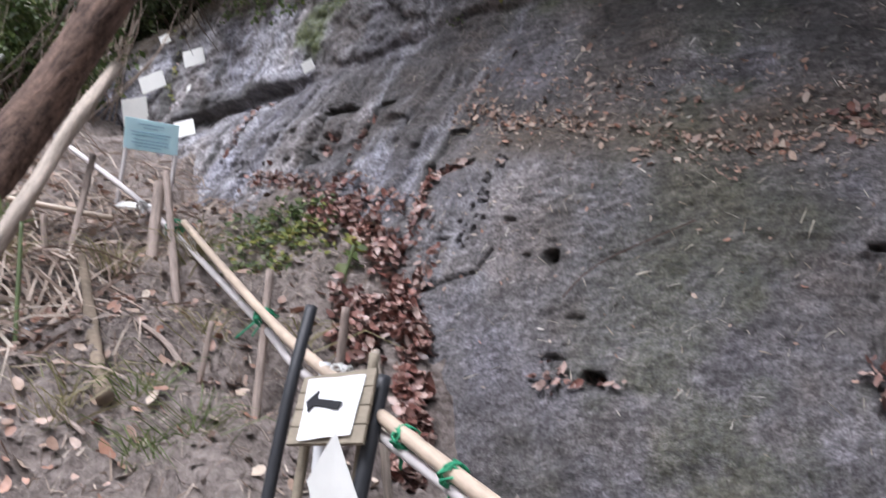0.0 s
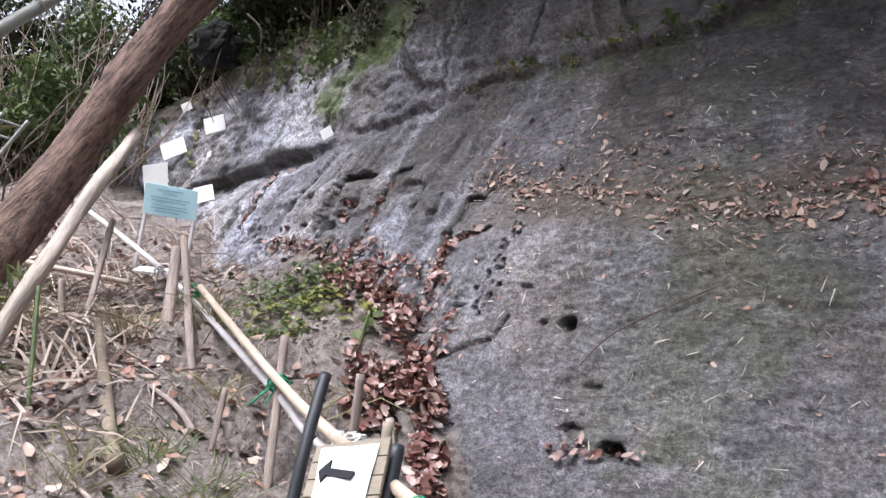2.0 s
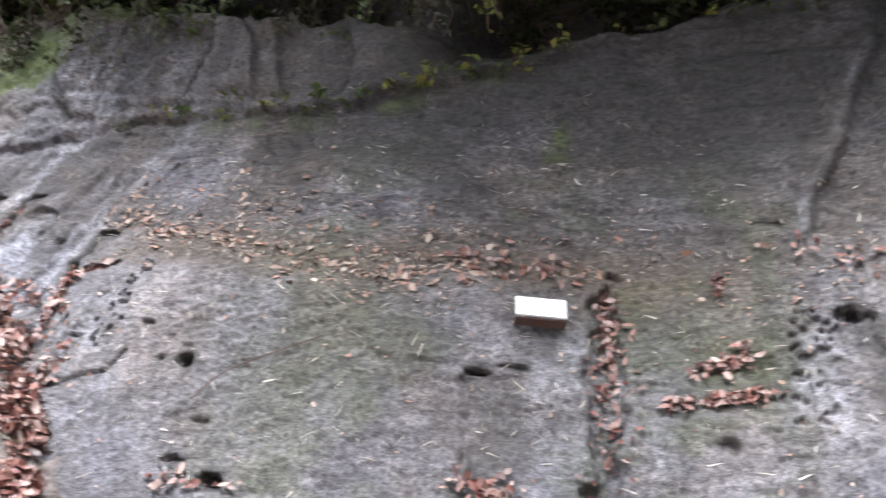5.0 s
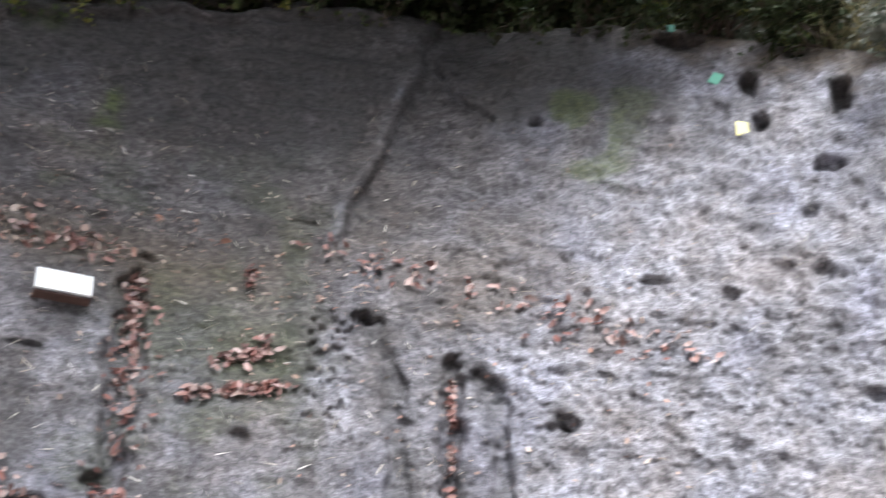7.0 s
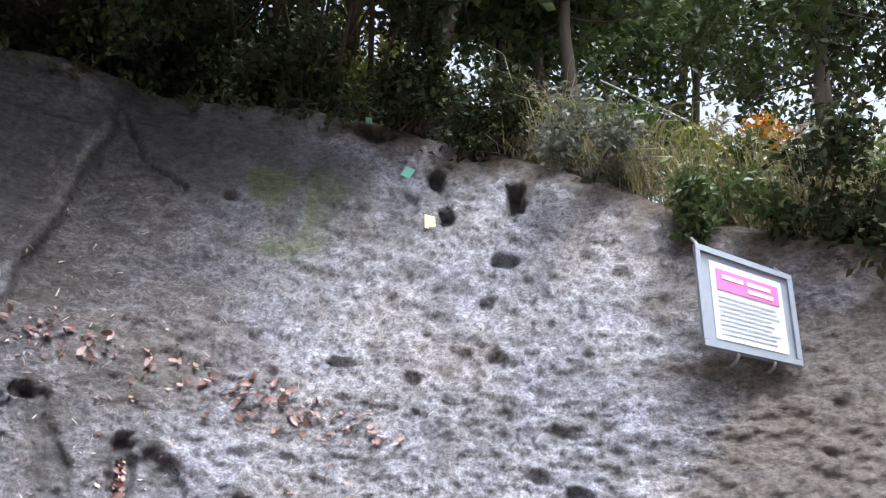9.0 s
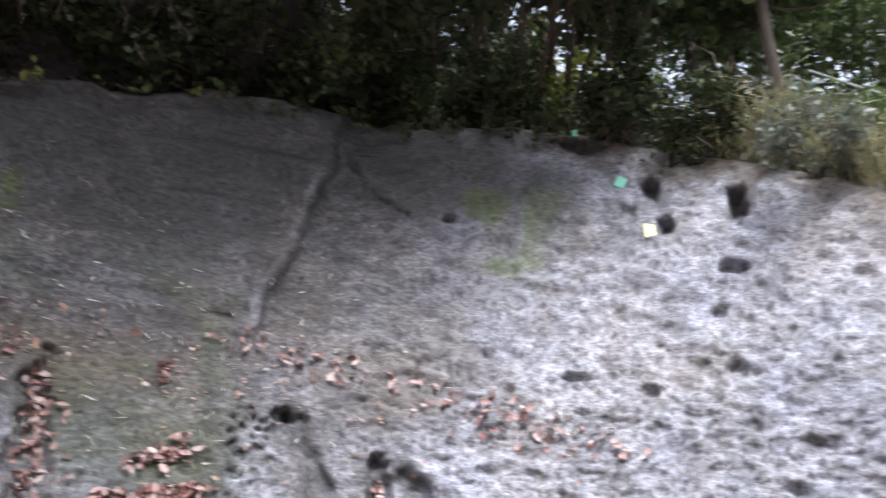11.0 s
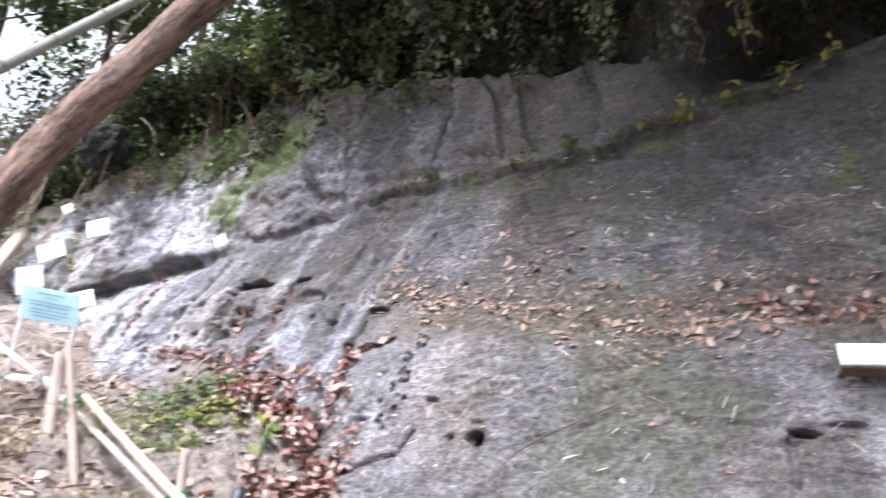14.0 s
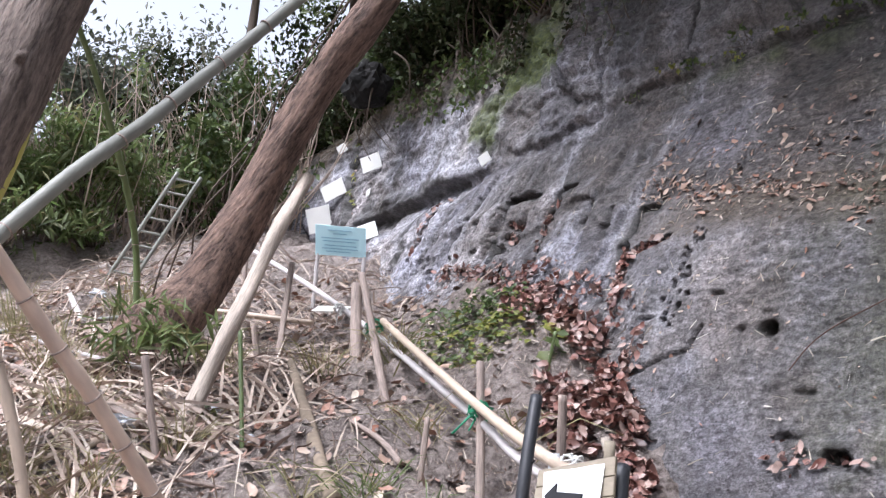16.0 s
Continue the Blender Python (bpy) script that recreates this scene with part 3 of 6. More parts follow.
def relief(s, z):
    """How far the face is cut in (plus) or stands out (minus) at a place."""
    r = np.zeros(np.shape(s))
    x, y, _, _, _ = rock_plain(s, z)
    west = 1 - smooth(9.6, 10.8, s)
    east = smooth(14.0, 14.9, s)
    r += 0.07 * fbm(x, y, z, 0.8, 3, 3)
    r += 0.016 * terrace(1.6 * fbm(x, y, z * 1.9, 2.6, 11, 5, 0.55)) * (0.7 + 0.4 * west - 0.45 * east)
    r += 0.006 * terrace(1.8 * fbm(x, y, z * 2.2, 8.0, 13, 4, 0.6)) * (0.7 + 0.4 * west - 0.5 * east)
    r += 0.03 * np.abs(fbm(x + 0.25 * z, y, z, 5.5, 19, 5, 0.62)) * east + 0.012 * fbm(x, y, z, 16.0, 29, 3, 0.65) * east
    r -= 0.016 * np.abs(fbm(x, y, z * 1.5, 4.5, 17, 5, 0.65)) * (0.6 + 0.8 * west + 0.6 * east)
    r += 0.006 * fbm(x, y, z * 1.3, 14.0, 23, 3, 0.7) * (0.8 + 0.6 * west + 0.7 * east)
    r *= 1 - 0.55 * smooth(6.6, 7.2, s) * (1 - smooth(10.4, 11.0, s)) * (1 - smooth(3.6, 3.9, z))
    # bedding: thin level ledges
    bed = z + 0.10 * fbm(x, y, z * 0.3, 0.7, 31, 2)
    r += 0.018 * lattice(s * 0.8, bed * 16.0, s * 0, 41) * smooth(2.6, 3.2, z) * (1 - 0.8 * east)
    # leaning ribs of the far, lower face
    lean = s * 1.0 - (z - 3.0) * 0.22 + 0.05 * fbm(s, z, s * 0, 2.5, 53, 2)
    low = west * (1 - smooth(3.5, 3.8, z))
    r += 0.05 * lattice(lean * 2.6, z * 0.5, s * 0, 51) * low
    r += 0.05 * smooth(0.17, 0.03, np.abs(lattice(lean * 2.2, z * 0.4, s * 0, 57))) * low - 0.03 * low
    r += 0.035 * smooth(0.14, 0.02, np.abs(lattice(lean * 5.2, z * 1.1, s * 0, 59))) * low
    # overhanging lip of the far face
    u = below_line(s, z, [4.0, 6.12, 6.64, 7.16, 7.78, 8.0], [3.45, 3.58, 3.66, 3.72, 3.78, 3.8])
    u = u + 0.06 * fbm(s, z, s * 0, 3.0, 63, 3)
    r += 0.16 * smooth(-0.02, 0.05, u) * (1 - smooth(0.05, 0.34, u)) * smooth(5.4, 6.2, s) * (1 - smooth(7.5, 8.1, s))
    # hollow under the far end
    r += 0.45 * np.exp(-((s - 4.9) / 0.6) ** 2 - ((z - 3.35) / 0.25) ** 2)
    # foot of the upper wall
    u = below_line(s, z, [8.0, 8.62, 9.24, 10.32, 11.0, 11.7, 13.08, 14.3], [3.84, 3.80, 4.02, 4.08, 4.14, 4.36, 4.80, 5.2])
    u = u + 0.025 * fbm(s, z * 0, s * 0, 6.0, 65, 4)
    m = smooth(7.9, 8.5, s) * (1 - smooth(14.0, 14.4, s))
    r += (0.035 * smooth(-0.03, 0.01, u) * (1 - smooth(0.01, 0.09, u)) - 0.04 * smooth(0.02, -0.05, u)) * m
    # the deep shaded hollow under the overhanging bank
    hl = np.interp(s, [8, 11.7, 13.08, 14.3, 15.3, 16.0], [4.3, 4.42, 4.82, 5.22, 5.34, 5.1])
    hl = hl + 0.025 * fbm(s, z * 0, s * 0, 6.0, 65, 4)
    r += 0.85 * smooth(-0.05, 0.5, z - hl) * smooth(11.5, 12.3, s) * (1 - smooth(15.0, 15.8, s)) * (1 - 0.8 * smooth(5.5, 6.0, z))
    wt = np.interp(s, [8.6, 8.9, 9.6, 10.5, 11.2, 11.8, 12.3], [5.02, 4.96, 4.97, 4.87, 4.85, 4.76, 4.8]) + 0.05 * fbm(s, z * 0, s * 0, 4.0, 69, 3)
    r += 0.55 * smooth(0.0, 0.10, z - wt) * smooth(8.5, 9.1, s) * (1 - smooth(10.9, 12.0, s)) * (1 - 0.8 * smooth(5.4, 6.0, z))
    # blocks of the upper wall
    r += 0.07 * np.round(1.5 * lattice(s * 1.5 + 0.4 * z, z * 1.1, s * 0, 61)) * m * smooth(-0.05, -0.25, u)
    # the step where the smooth face meets the rough one
    rib = np.interp(z, [3.2, 3.38, 4.26, 5.02, 5.6], [14.02, 14.08, 14.28, 14.42, 14.5]) + 0.05 * fbm(s * 0, z, s * 0, 3.0, 67, 3)
    k = smooth(3.15, 3.5, z)
    r += (0.07 * smooth(-0.02, 0.04, s - rib) * (1 - smooth(0.06, 0.6, s - rib)) - 0.025 * np.exp(-((s - rib + 0.04) / 0.05) ** 2)) * k
    ragged, torn = 0.35 * fbm(s, z, s * 0, 13.0, 71, 3), 0.6 * fbm(s, z, s * 0, 9.0, 73, 3)
    for ps, pz, hw, hh, d in PITS:
        q = np.hypot((s - ps) / (hw * 0.85), (z - pz) / (hh * 0.8)) + ragged
        r += d * (1 - smooth(0.6, 1.1, q))
    for w, d, *pts in CUTS:
        q = (away_from(s, z, pts) + w * torn) / w
        r += 1.15 * d * (1 - smooth(0.65, 1.15, q))
    near = (z > 2.1) & (z < 3.5) & (s > 7.4) & (s < 14.3)
    if np.any(near):
        sn, zn = s[near], z[near]
        extra = np.zeros(sn.shape)
        for ps, pz, hw in BORED:
            extra = np.maximum(extra, np.where(ps > 13, 0.03, 0.05) * (1 - smooth(0.7, 1.15, np.hypot(sn - ps, zn - pz) / hw)))
        r[near] += extra
    return r


def rock_at(s, z):
    s, z = np.atleast_1d(np.asarray(s, float)), np.atleast_1d(np.asarray(z, float))
    x, y, zz, nx, ny = rock_plain(s, z)
    r = relief(s, z)
    return np.stack([x + nx * r, y + ny * r, zz], -1)


def rock_normal(s, z, e=0.03):
    a = rock_at(np.asarray(s) + e, z) - rock_at(np.asarray(s) - e, z)
    b = rock_at(s, np.asarray(z) + e) - rock_at(s, np.asarray(z) - e)
    n = np.cross(a, b)
    return n / np.linalg.norm(n, axis=1)[:, None]


def blob(s, z, cs, cz, hs, hz, seed=5):
    q = np.hypot((s - cs) / hs, (z - cz) / hz) + 0.5 * fbm(s, z, s * 0, 5.0, seed, 3)
    return 1 - smooth(0.55, 1.2, q)


def build_rock():
    def axis(stops):
        out = []
        for (a, b, st) in stops:
            out += list(np.arange(a, b, st))
        return np.array(out + [stops[-1][1]])
    sa = axis([(0, 3.0, 0.08), (3.0, 6.8, 0.024), (6.8, 8.0, 0.0165), (8.0, 10.15, 0.013), (10.15, 10.55, 0.009), (10.55, 13.85, 0.0165), (13.85, 14.25, 0.009), (14.25, 16.9, 0.0165), (16.9, 18.8, 0.024), (18.8, 22.5, 0.12)])
    za = axis([(0, 1.1, 0.1), (1.1, 1.6, 0.03), (1.6, 2.15, 0.0165), (2.15, 2.95, 0.0115), (2.95, 3.4, 0.0165), (3.4, 5.4, 0.022), (5.4, 7.0, 0.06)])
    S, Z = np.meshgrid(sa, za, indexing="ij")
    x, y, z, nx, ny = rock_plain(S, Z)
    r = relief(S, Z)
    V = np.stack([x + nx * r, y + ny * r, z], -1)
    # the hill behind goes on from the top row
    ns, nz = S.shape
    extra = [V[:, -1] + np.stack([nx[:, -1] * d, ny[:, -1] * d, np.full(ns, h)], -1) for d, h in ((1.0, 0.5), (3.0, 1.3), (8.0, 3.2), (20.0, 7.0), (45.0, 12.0))]
    V = np.concatenate([V] + [e[:, None] for e in extra], 1)
    nt = V.shape[1]
    idx = np.arange(ns * nt).reshape(ns, nt)
    F = np.stack([idx[:-1, :-1], idx[1:, :-1], idx[1:, 1:], idx[:-1, 1:]], -1).reshape(-1, 4)
    me = mesh_of("rock_face", V.reshape(-1, 3), F, ROCK, True)
    # what covers the stone: moss (red), dry pale crust and painted sheen (green), earth stain (blue)
    n1, n2 = fbm(S, Z, S * 0, 1.6, 81, 4), fbm(S, Z, S * 0, 6.0, 85, 3)
    pale = smooth(14.45, 15.4, S + 0.35 * n1 + 0.25 * (3.0 - Z)) * 0.55 * (1 - 0.8 * smooth(17.2, 17.6, S + 0.2 * n2))
    # far rib crests are paler: wet sheen and sky light put into the colour
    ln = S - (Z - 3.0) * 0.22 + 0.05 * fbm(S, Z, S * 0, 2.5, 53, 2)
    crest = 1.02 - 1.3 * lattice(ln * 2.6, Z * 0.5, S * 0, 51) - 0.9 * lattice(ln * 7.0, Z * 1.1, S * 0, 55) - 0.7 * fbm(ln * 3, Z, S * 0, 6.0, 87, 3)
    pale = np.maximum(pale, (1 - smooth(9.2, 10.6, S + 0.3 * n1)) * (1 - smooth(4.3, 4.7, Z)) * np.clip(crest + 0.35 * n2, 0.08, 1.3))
    pale = np.maximum(pale, (0.14 + 0.14 * smooth(11.5, 13.0, S)) * (1 - smooth(2.3, 2.9, Z + 0.3 * n1)))
    pale = np.maximum(pale, 0.5 * blob(S, Z, 14.1, 2.3, 0.14, 0.5))
    pale = np.maximum(pale, blob(S, Z, 10.2, 2.5, 0.5, 0.5) * 0.5)
    wall_line = np.interp(S, [8.0, 8.62, 9.24, 10.32, 11.0, 11.7, 13.08], [3.84, 3.80, 4.02, 4.08, 4.14, 4.36, 4.80])
    pale = np.maximum(pale, 0.3 * smooth(0.0, 0.1, Z - wall_line) * smooth(7.9, 8.3, S) * (1 - smooth(11.0, 12.0, S)) * (0.8 + 0.4 * n2))
    rib = np.interp(Z, [3.2, 3.38, 4.26, 5.02, 5.6], [14.02, 14.08, 14.28, 14.42, 14.5]) + 0.05 * fbm(S * 0, Z, S * 0, 3.0, 67, 3)
    pale *= 1 - 0.45 * np.clip(n2 + 0.1, 0, 1)
    ridge = 0.42 * np.exp(-((S - rib + 0.045) / 0.026) ** 2) * np.clip(0.8 + n2, 0.2, 1.4) * smooth(3.2, 3.5, Z) * (1 - smooth(4.6, 4.9, Z))
    pale = np.maximum(pale, ridge)
    earth = 0.75 * np.exp(-((Z - 2.95 + 0.06 * n1) / 0.16) ** 2) * smooth(9.6, 10.4, S) * (1 - smooth(13.2, 14.0, S))
    earth = np.maximum(earth, 0.45 * smooth(0.05, 0.2, Z - wall_line) * smooth(9.6, 10.6, S) * (1 - smooth(12.5, 13.5, S)))
    # brown soil edge; its lower reach also stands in for shade at the rim
    earth = np.maximum(earth, smooth(-0.35, 0.05, Z - np.interp(S, TOP_S, TOP_Z) + 0.15 * n2))
    earth = np.maximum(earth, 0.35 * blob(S, Z, 14.8, 3.2, 0.7, 0.35))
    earth = np.maximum(earth, 0.7 * blob(S, Z, 18.3, 2.9, 0.8, 0.9))
    moss = np.maximum.reduce([0.85 * blob(S, Z, 12.76, 4.02, 0.12, 0.2), 0.6 * blob(S, Z, 15.22, 4.50, 0.12, 0.16), 0.5 * blob(S, Z, 15.4, 4.02, 0.2, 0.1), 0.35 * blob(S, Z, 15.5, 4.4, 0.12, 0.4),
                              0.95 * blob(S, Z, 8.2, 4.6, 0.5, 0.25), 0.85 * blob(S, Z, 7.75, 4.25, 0.25, 0.32), 0.8 * blob(S, Z, 8.5, 4.85, 0.35, 0.15), 0.8 * blob(S, Z, 7.3, 4.75, 0.4, 0.12), 0.8 * blob(S, Z, 9.3, 5.02, 0.7, 0.10), 0.9 * blob(S, Z, 8.5, 4.72, 0.14, 0.16), 0.9 * blob(S, Z, 8.26, 4.54, 0.2, 0.08), 0.8 * blob(S, Z, 7.82, 4.15, 0.12, 0.12), 0.6 * blob(S, Z, 15.36, 3.98, 0.14, 0.05), 0.55 * blob(S, Z, 15.45, 4.3, 0.06, 0.3)])
    moss = np.maximum(moss, 0.4 * np.exp(-((Z - wall_line + 0.08) / 0.09) ** 2) * smooth(9.6, 10.2, S) * (1 - smooth(12.0, 12.6, S)) * (0.5 + n2))
    moss = np.maximum(moss, 0.25 * smooth(-0.1, 0.7, n1 + 0.6 * n2) * smooth(10.8, 11.6, S) * (1 - smooth(13.6, 14.4, S)) * (1 - smooth(3.2, 4.2, Z)))
    moss = np.maximum(moss, 0.2 * np.exp(-((Z - 2.55) / 0.4) ** 2) * smooth(10.6, 11.4, S) * (1 - smooth(13.8, 14.2, S)) * (0.6 + n1))
    # painted shade below the hollow's lip, fading downward, broken into dark algae streaks
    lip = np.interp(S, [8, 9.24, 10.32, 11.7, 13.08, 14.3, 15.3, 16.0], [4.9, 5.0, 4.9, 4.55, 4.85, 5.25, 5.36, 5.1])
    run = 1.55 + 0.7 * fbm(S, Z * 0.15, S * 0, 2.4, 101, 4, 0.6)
    shade_stain = 1.0 * smooth(0.0, 0.7, (Z - lip) / np.maximum(run, 0.15) + 1.0) * smooth(9.6, 11.6, S) * (1 - smooth(15.1, 16.2, S + 0.3 * n1)) * (0.85 + 0.4 * n2)
    shade_stain = np.maximum(shade_stain, 0.6 * smooth(0.2, 0.6, fbm(S, Z * 0.12, S * 0, 3.0, 111, 3)) * smooth(3.9, 4.6, Z) * smooth(7.8, 8.6, S) * (1 - smooth(11.5, 12.5, S)))
    # shade painted as dark colour into the cuts, the pits and the hollow under the far lip
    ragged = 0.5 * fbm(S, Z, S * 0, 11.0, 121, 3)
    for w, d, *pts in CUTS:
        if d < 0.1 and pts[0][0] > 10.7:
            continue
        shade_stain = np.maximum(shade_stain, (0.95 if d > 0.07 else 0.25) * (1 - smooth(1.0, 1.9, away_from(S, Z, pts) / w + 0.5 * ragged)))
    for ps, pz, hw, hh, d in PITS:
        shade_stain = np.maximum(shade_stain, (0.7 if d > 0.1 else 2.5 * d) * (1 - smooth(0.7, 1.2, np.hypot((S - ps) / hw, (Z - pz) / hh) + ragged)))
    # dark band above the far lip: the recess's shadow put into the colour
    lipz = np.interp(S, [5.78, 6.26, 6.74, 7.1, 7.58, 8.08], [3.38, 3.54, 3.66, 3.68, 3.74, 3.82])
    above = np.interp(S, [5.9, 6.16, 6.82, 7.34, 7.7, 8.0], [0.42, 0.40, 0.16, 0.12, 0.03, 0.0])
    shade_stain = np.maximum(shade_stain, 0.8 * smooth(-0.03, 0.02, Z - lipz + 0.02 * n2) * (1 - smooth(0.7, 1.1, (Z - lipz) / np.maximum(above, 0.01) + 0.3 * n2)) * smooth(5.7, 6.1, S) * (1 - smooth(7.6, 7.9, S)))
    # the arched damp streaks beside the near grooves
    for w, pts in ((0.07, [(14.22, 2.84), (14.38, 2.52), (14.50, 2.1), (14.55, 1.7)]), (0.06, [(14.72, 2.6), (14.90, 2.54), (15.06, 2.1), (15.12, 1.7)]), (0.05, [(14.70, 2.6), (14.74, 2.18), (14.86, 1.8)]), (0.035, [(13.80, 3.2), (13.84, 2.7), (13.80, 2.3)]),
                   (0.04, [(12.40, 2.34), (12.66, 2.36)]), (0.13, [(12.56, 2.2), (12.58, 1.7)])):
        shade_stain = np.maximum(shade_stain, 0.5 * (1 - smooth(0.5, 1.6, away_from(S, Z, pts) / w + 1.3 * ragged)))
    # shade of the hollow above the upper wall, put into the colour
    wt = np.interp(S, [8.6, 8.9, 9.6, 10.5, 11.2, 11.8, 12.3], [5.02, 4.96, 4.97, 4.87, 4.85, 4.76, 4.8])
    shade_stain = np.maximum(shade_stain, 0.9 * smooth(-0.02, 0.08, Z - wt + 0.04 * n2) * smooth(8.4, 9.0, S) * (1 - smooth(12.2, 12.6, S)))
    shade_stain = shade_stain * (1 - ridge)
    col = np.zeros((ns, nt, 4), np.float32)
    # alpha carries the painted shade and the algae
    col[:, :nz, 3] = np.clip(shade_stain, 0, 0.9)
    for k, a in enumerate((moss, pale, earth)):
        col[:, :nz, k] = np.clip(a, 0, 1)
    col[:, nz:, 2] = 1
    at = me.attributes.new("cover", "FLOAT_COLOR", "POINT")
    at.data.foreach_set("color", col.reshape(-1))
    return tagged(new("rock_face", me), "tall grey weathered rock face with cut grooves and pits", "rock", kind="structure")


build_rock()


def ground_full(x, y):
    g = ground_z(x, y)
    far = smooth(14, 40, np.hypot(x, y - 3))
    g = np.clip(g, -2.0, 14.0) * (1 - far) + far * np.clip(g, -2.0, 9.0)
    # unseen rise behind the camera, added to cut off low sky light
    g = g + 7.0 * smooth(-4.5, -15.0, y) * (1 - 0.6 * far)
    near = 1 - smooth(8, 14, np.hypot(x + 1.5, y - 5))
    return g + (0.08 * fbm(x, y, x * 0, 1.1, 91, 4) + 0.06 * terrace(1.2 * fbm(x, y, x * 0, 2.6, 95, 4, 0.6)) + 0.045 * np.abs(fbm(x, y, x * 0, 6.0, 99, 3, 0.6)) + 0.022 * fbm(x, y, x * 0, 14.0, 97, 3, 0.65)) * near


def build_ground():
    def axis(a, b, c, d, fine):
        left = a - np.geomspace(0.2, 90, 26)[::-1]
        right = d + np.geomspace(0.2, 90, 26)
        return np.concatenate([left, np.arange(a, b, 0.12), np.arange(b, c, fine), np.arange(c, d + 0.01, 0.12), right])
    xa, ya = axis(-7.0, -4.2, 0.6, 4.0, 0.03), axis(-2.0, 3.0, 8.2, 12.0, 0.03)
    X, Y = np.meshgrid(xa, ya, indexing="ij")
    V = np.stack([X, Y, ground_full(X, Y)], -1)
    idx = np.arange(X.size).reshape(X.shape)
    F = np.stack([idx[:-1, :-1], idx[1:, :-1], idx[1:, 1:], idx[:-1, 1:]], -1).reshape(-1, 4)
    tagged(new("ground", mesh_of("ground", V.reshape(-1, 3), F, SOIL, True)), "damp brown trodden soil slope", "ground", kind="structure")


build_ground()


def gz(x, y):
    return float(ground_full(np.array([float(x)]), np.array([float(y)]))[0])


def planted(a, deep=0.08):
    """A foot on the ground at x, y, sunk a little."""
    return (a[0], a[1], gz(a[0], a[1]) - deep)

# ---------------------------------------------------------------- trees and leaning poles
def tree_trunk(name, pts, radii, mat, label):
    t = thing(name, pts[0], label, "tree")
    rod("trunk", pts, radii, mat, t, rough=0.012, sides=26, step=0.03)
    return t


leaning = tree_trunk("leaning_tree", [(-2.95, 5.45, gz(-2.95, 5.45) - 0.15), (-2.84, 5.62, 2.2), (-2.70, 5.9, 2.55), (-2.50, 6.08, 3.07), (-2.18, 6.19, 3.88), (-1.68, 6.26, 4.63), (-1.0, 6.35, 5.7), (0.4, 6.6, 7.6)],
                     [0.25, 0.20, 0.165, 0.145, 0.13, 0.12, 0.11, 0.08], BARK, "leaning tree with reddish-brown flaking bark on the slope")
for k in range(5):
    a = 1.2 + k * 1.1
    p = Vector((-2.84, 5.62, 2.1))
    e = (p.x + 0.42 * math.cos(a), p.y + 0.42 * math.sin(a))
    rod("root", [(p.x + 0.1 * math.cos(a), p.y + 0.1 * math.sin(a), 2.32), (p.x + 0.25 * math.cos(a), p.y + 0.25 * math.sin(a), gz(p.x + 0.25 * math.cos(a), p.y + 0.25 * math.sin(a)) + 0.06), (*e, gz(*e) - 0.06)], [0.10, 0.06, 0.03], BARK, leaning, rough=0.006)
for k in range(14):
    u = k / 14
    a = np.array([-2.78, 5.75, 2.35]) * (1 - u) + np.array([-1.66, 6.2, 4.63]) * u
    off = np.array([-0.10, -0.13 + 0.02 * (k % 3), 0.05])
    rod("vine", [a + off + wander(0, 1, 0.05)[0], a + off + [0.10, -0.03, 0.22] + wander(0, 1, 0.06)[0], a + off + [0.2, 0.02, 0.42] + wander(0, 1, 0.05)[0]], 0.006, TWIG, leaning, sides=5)
second = tree_trunk("second_tree", [(-2.85, 3.45, gz(-2.85, 3.45) - 0.15), (-2.74, 3.64, 2.2), (-2.66, 3.76, 2.72), (-2.59, 3.83, 3.04), (-2.53, 3.94, 3.5), (-2.3, 4.2, 4.6), (-1.9, 4.6, 6.2)],
                    [0.23, 0.19, 0.18, 0.175, 0.165, 0.15, 0.12], BARK_GREY, "broad leaning tree trunk with furrowed grey-brown bark")
for k in range(4):
    a = 0.5 + k * 1.5
    e = (-2.83 + 0.4 * math.cos(a), 3.48 + 0.4 * math.sin(a))
    rod("root", [(-2.83 + 0.1 * math.cos(a), 3.48 + 0.1 * math.sin(a), gz(-2.83, 3.48) + 0.25), (-2.83 + 0.25 * math.cos(a), 3.48 + 0.25 * math.sin(a), gz(-2.83, 3.48) + 0.06), (*e, gz(*e) - 0.06)], [0.09, 0.06, 0.03], BARK_GREY, second, rough=0.006)
for u in (0.2, 0.5, 0.75):
    c = np.array([-2.66, 3.76, 2.72]) * (1 - u) + np.array([-2.3, 4.2, 4.6]) * u
    rod("branch_stub", [c, c + [0.16, -0.14, 0.05]], [0.03, 0.02], BARK_GREY, second, rough=0.004, sides=8)


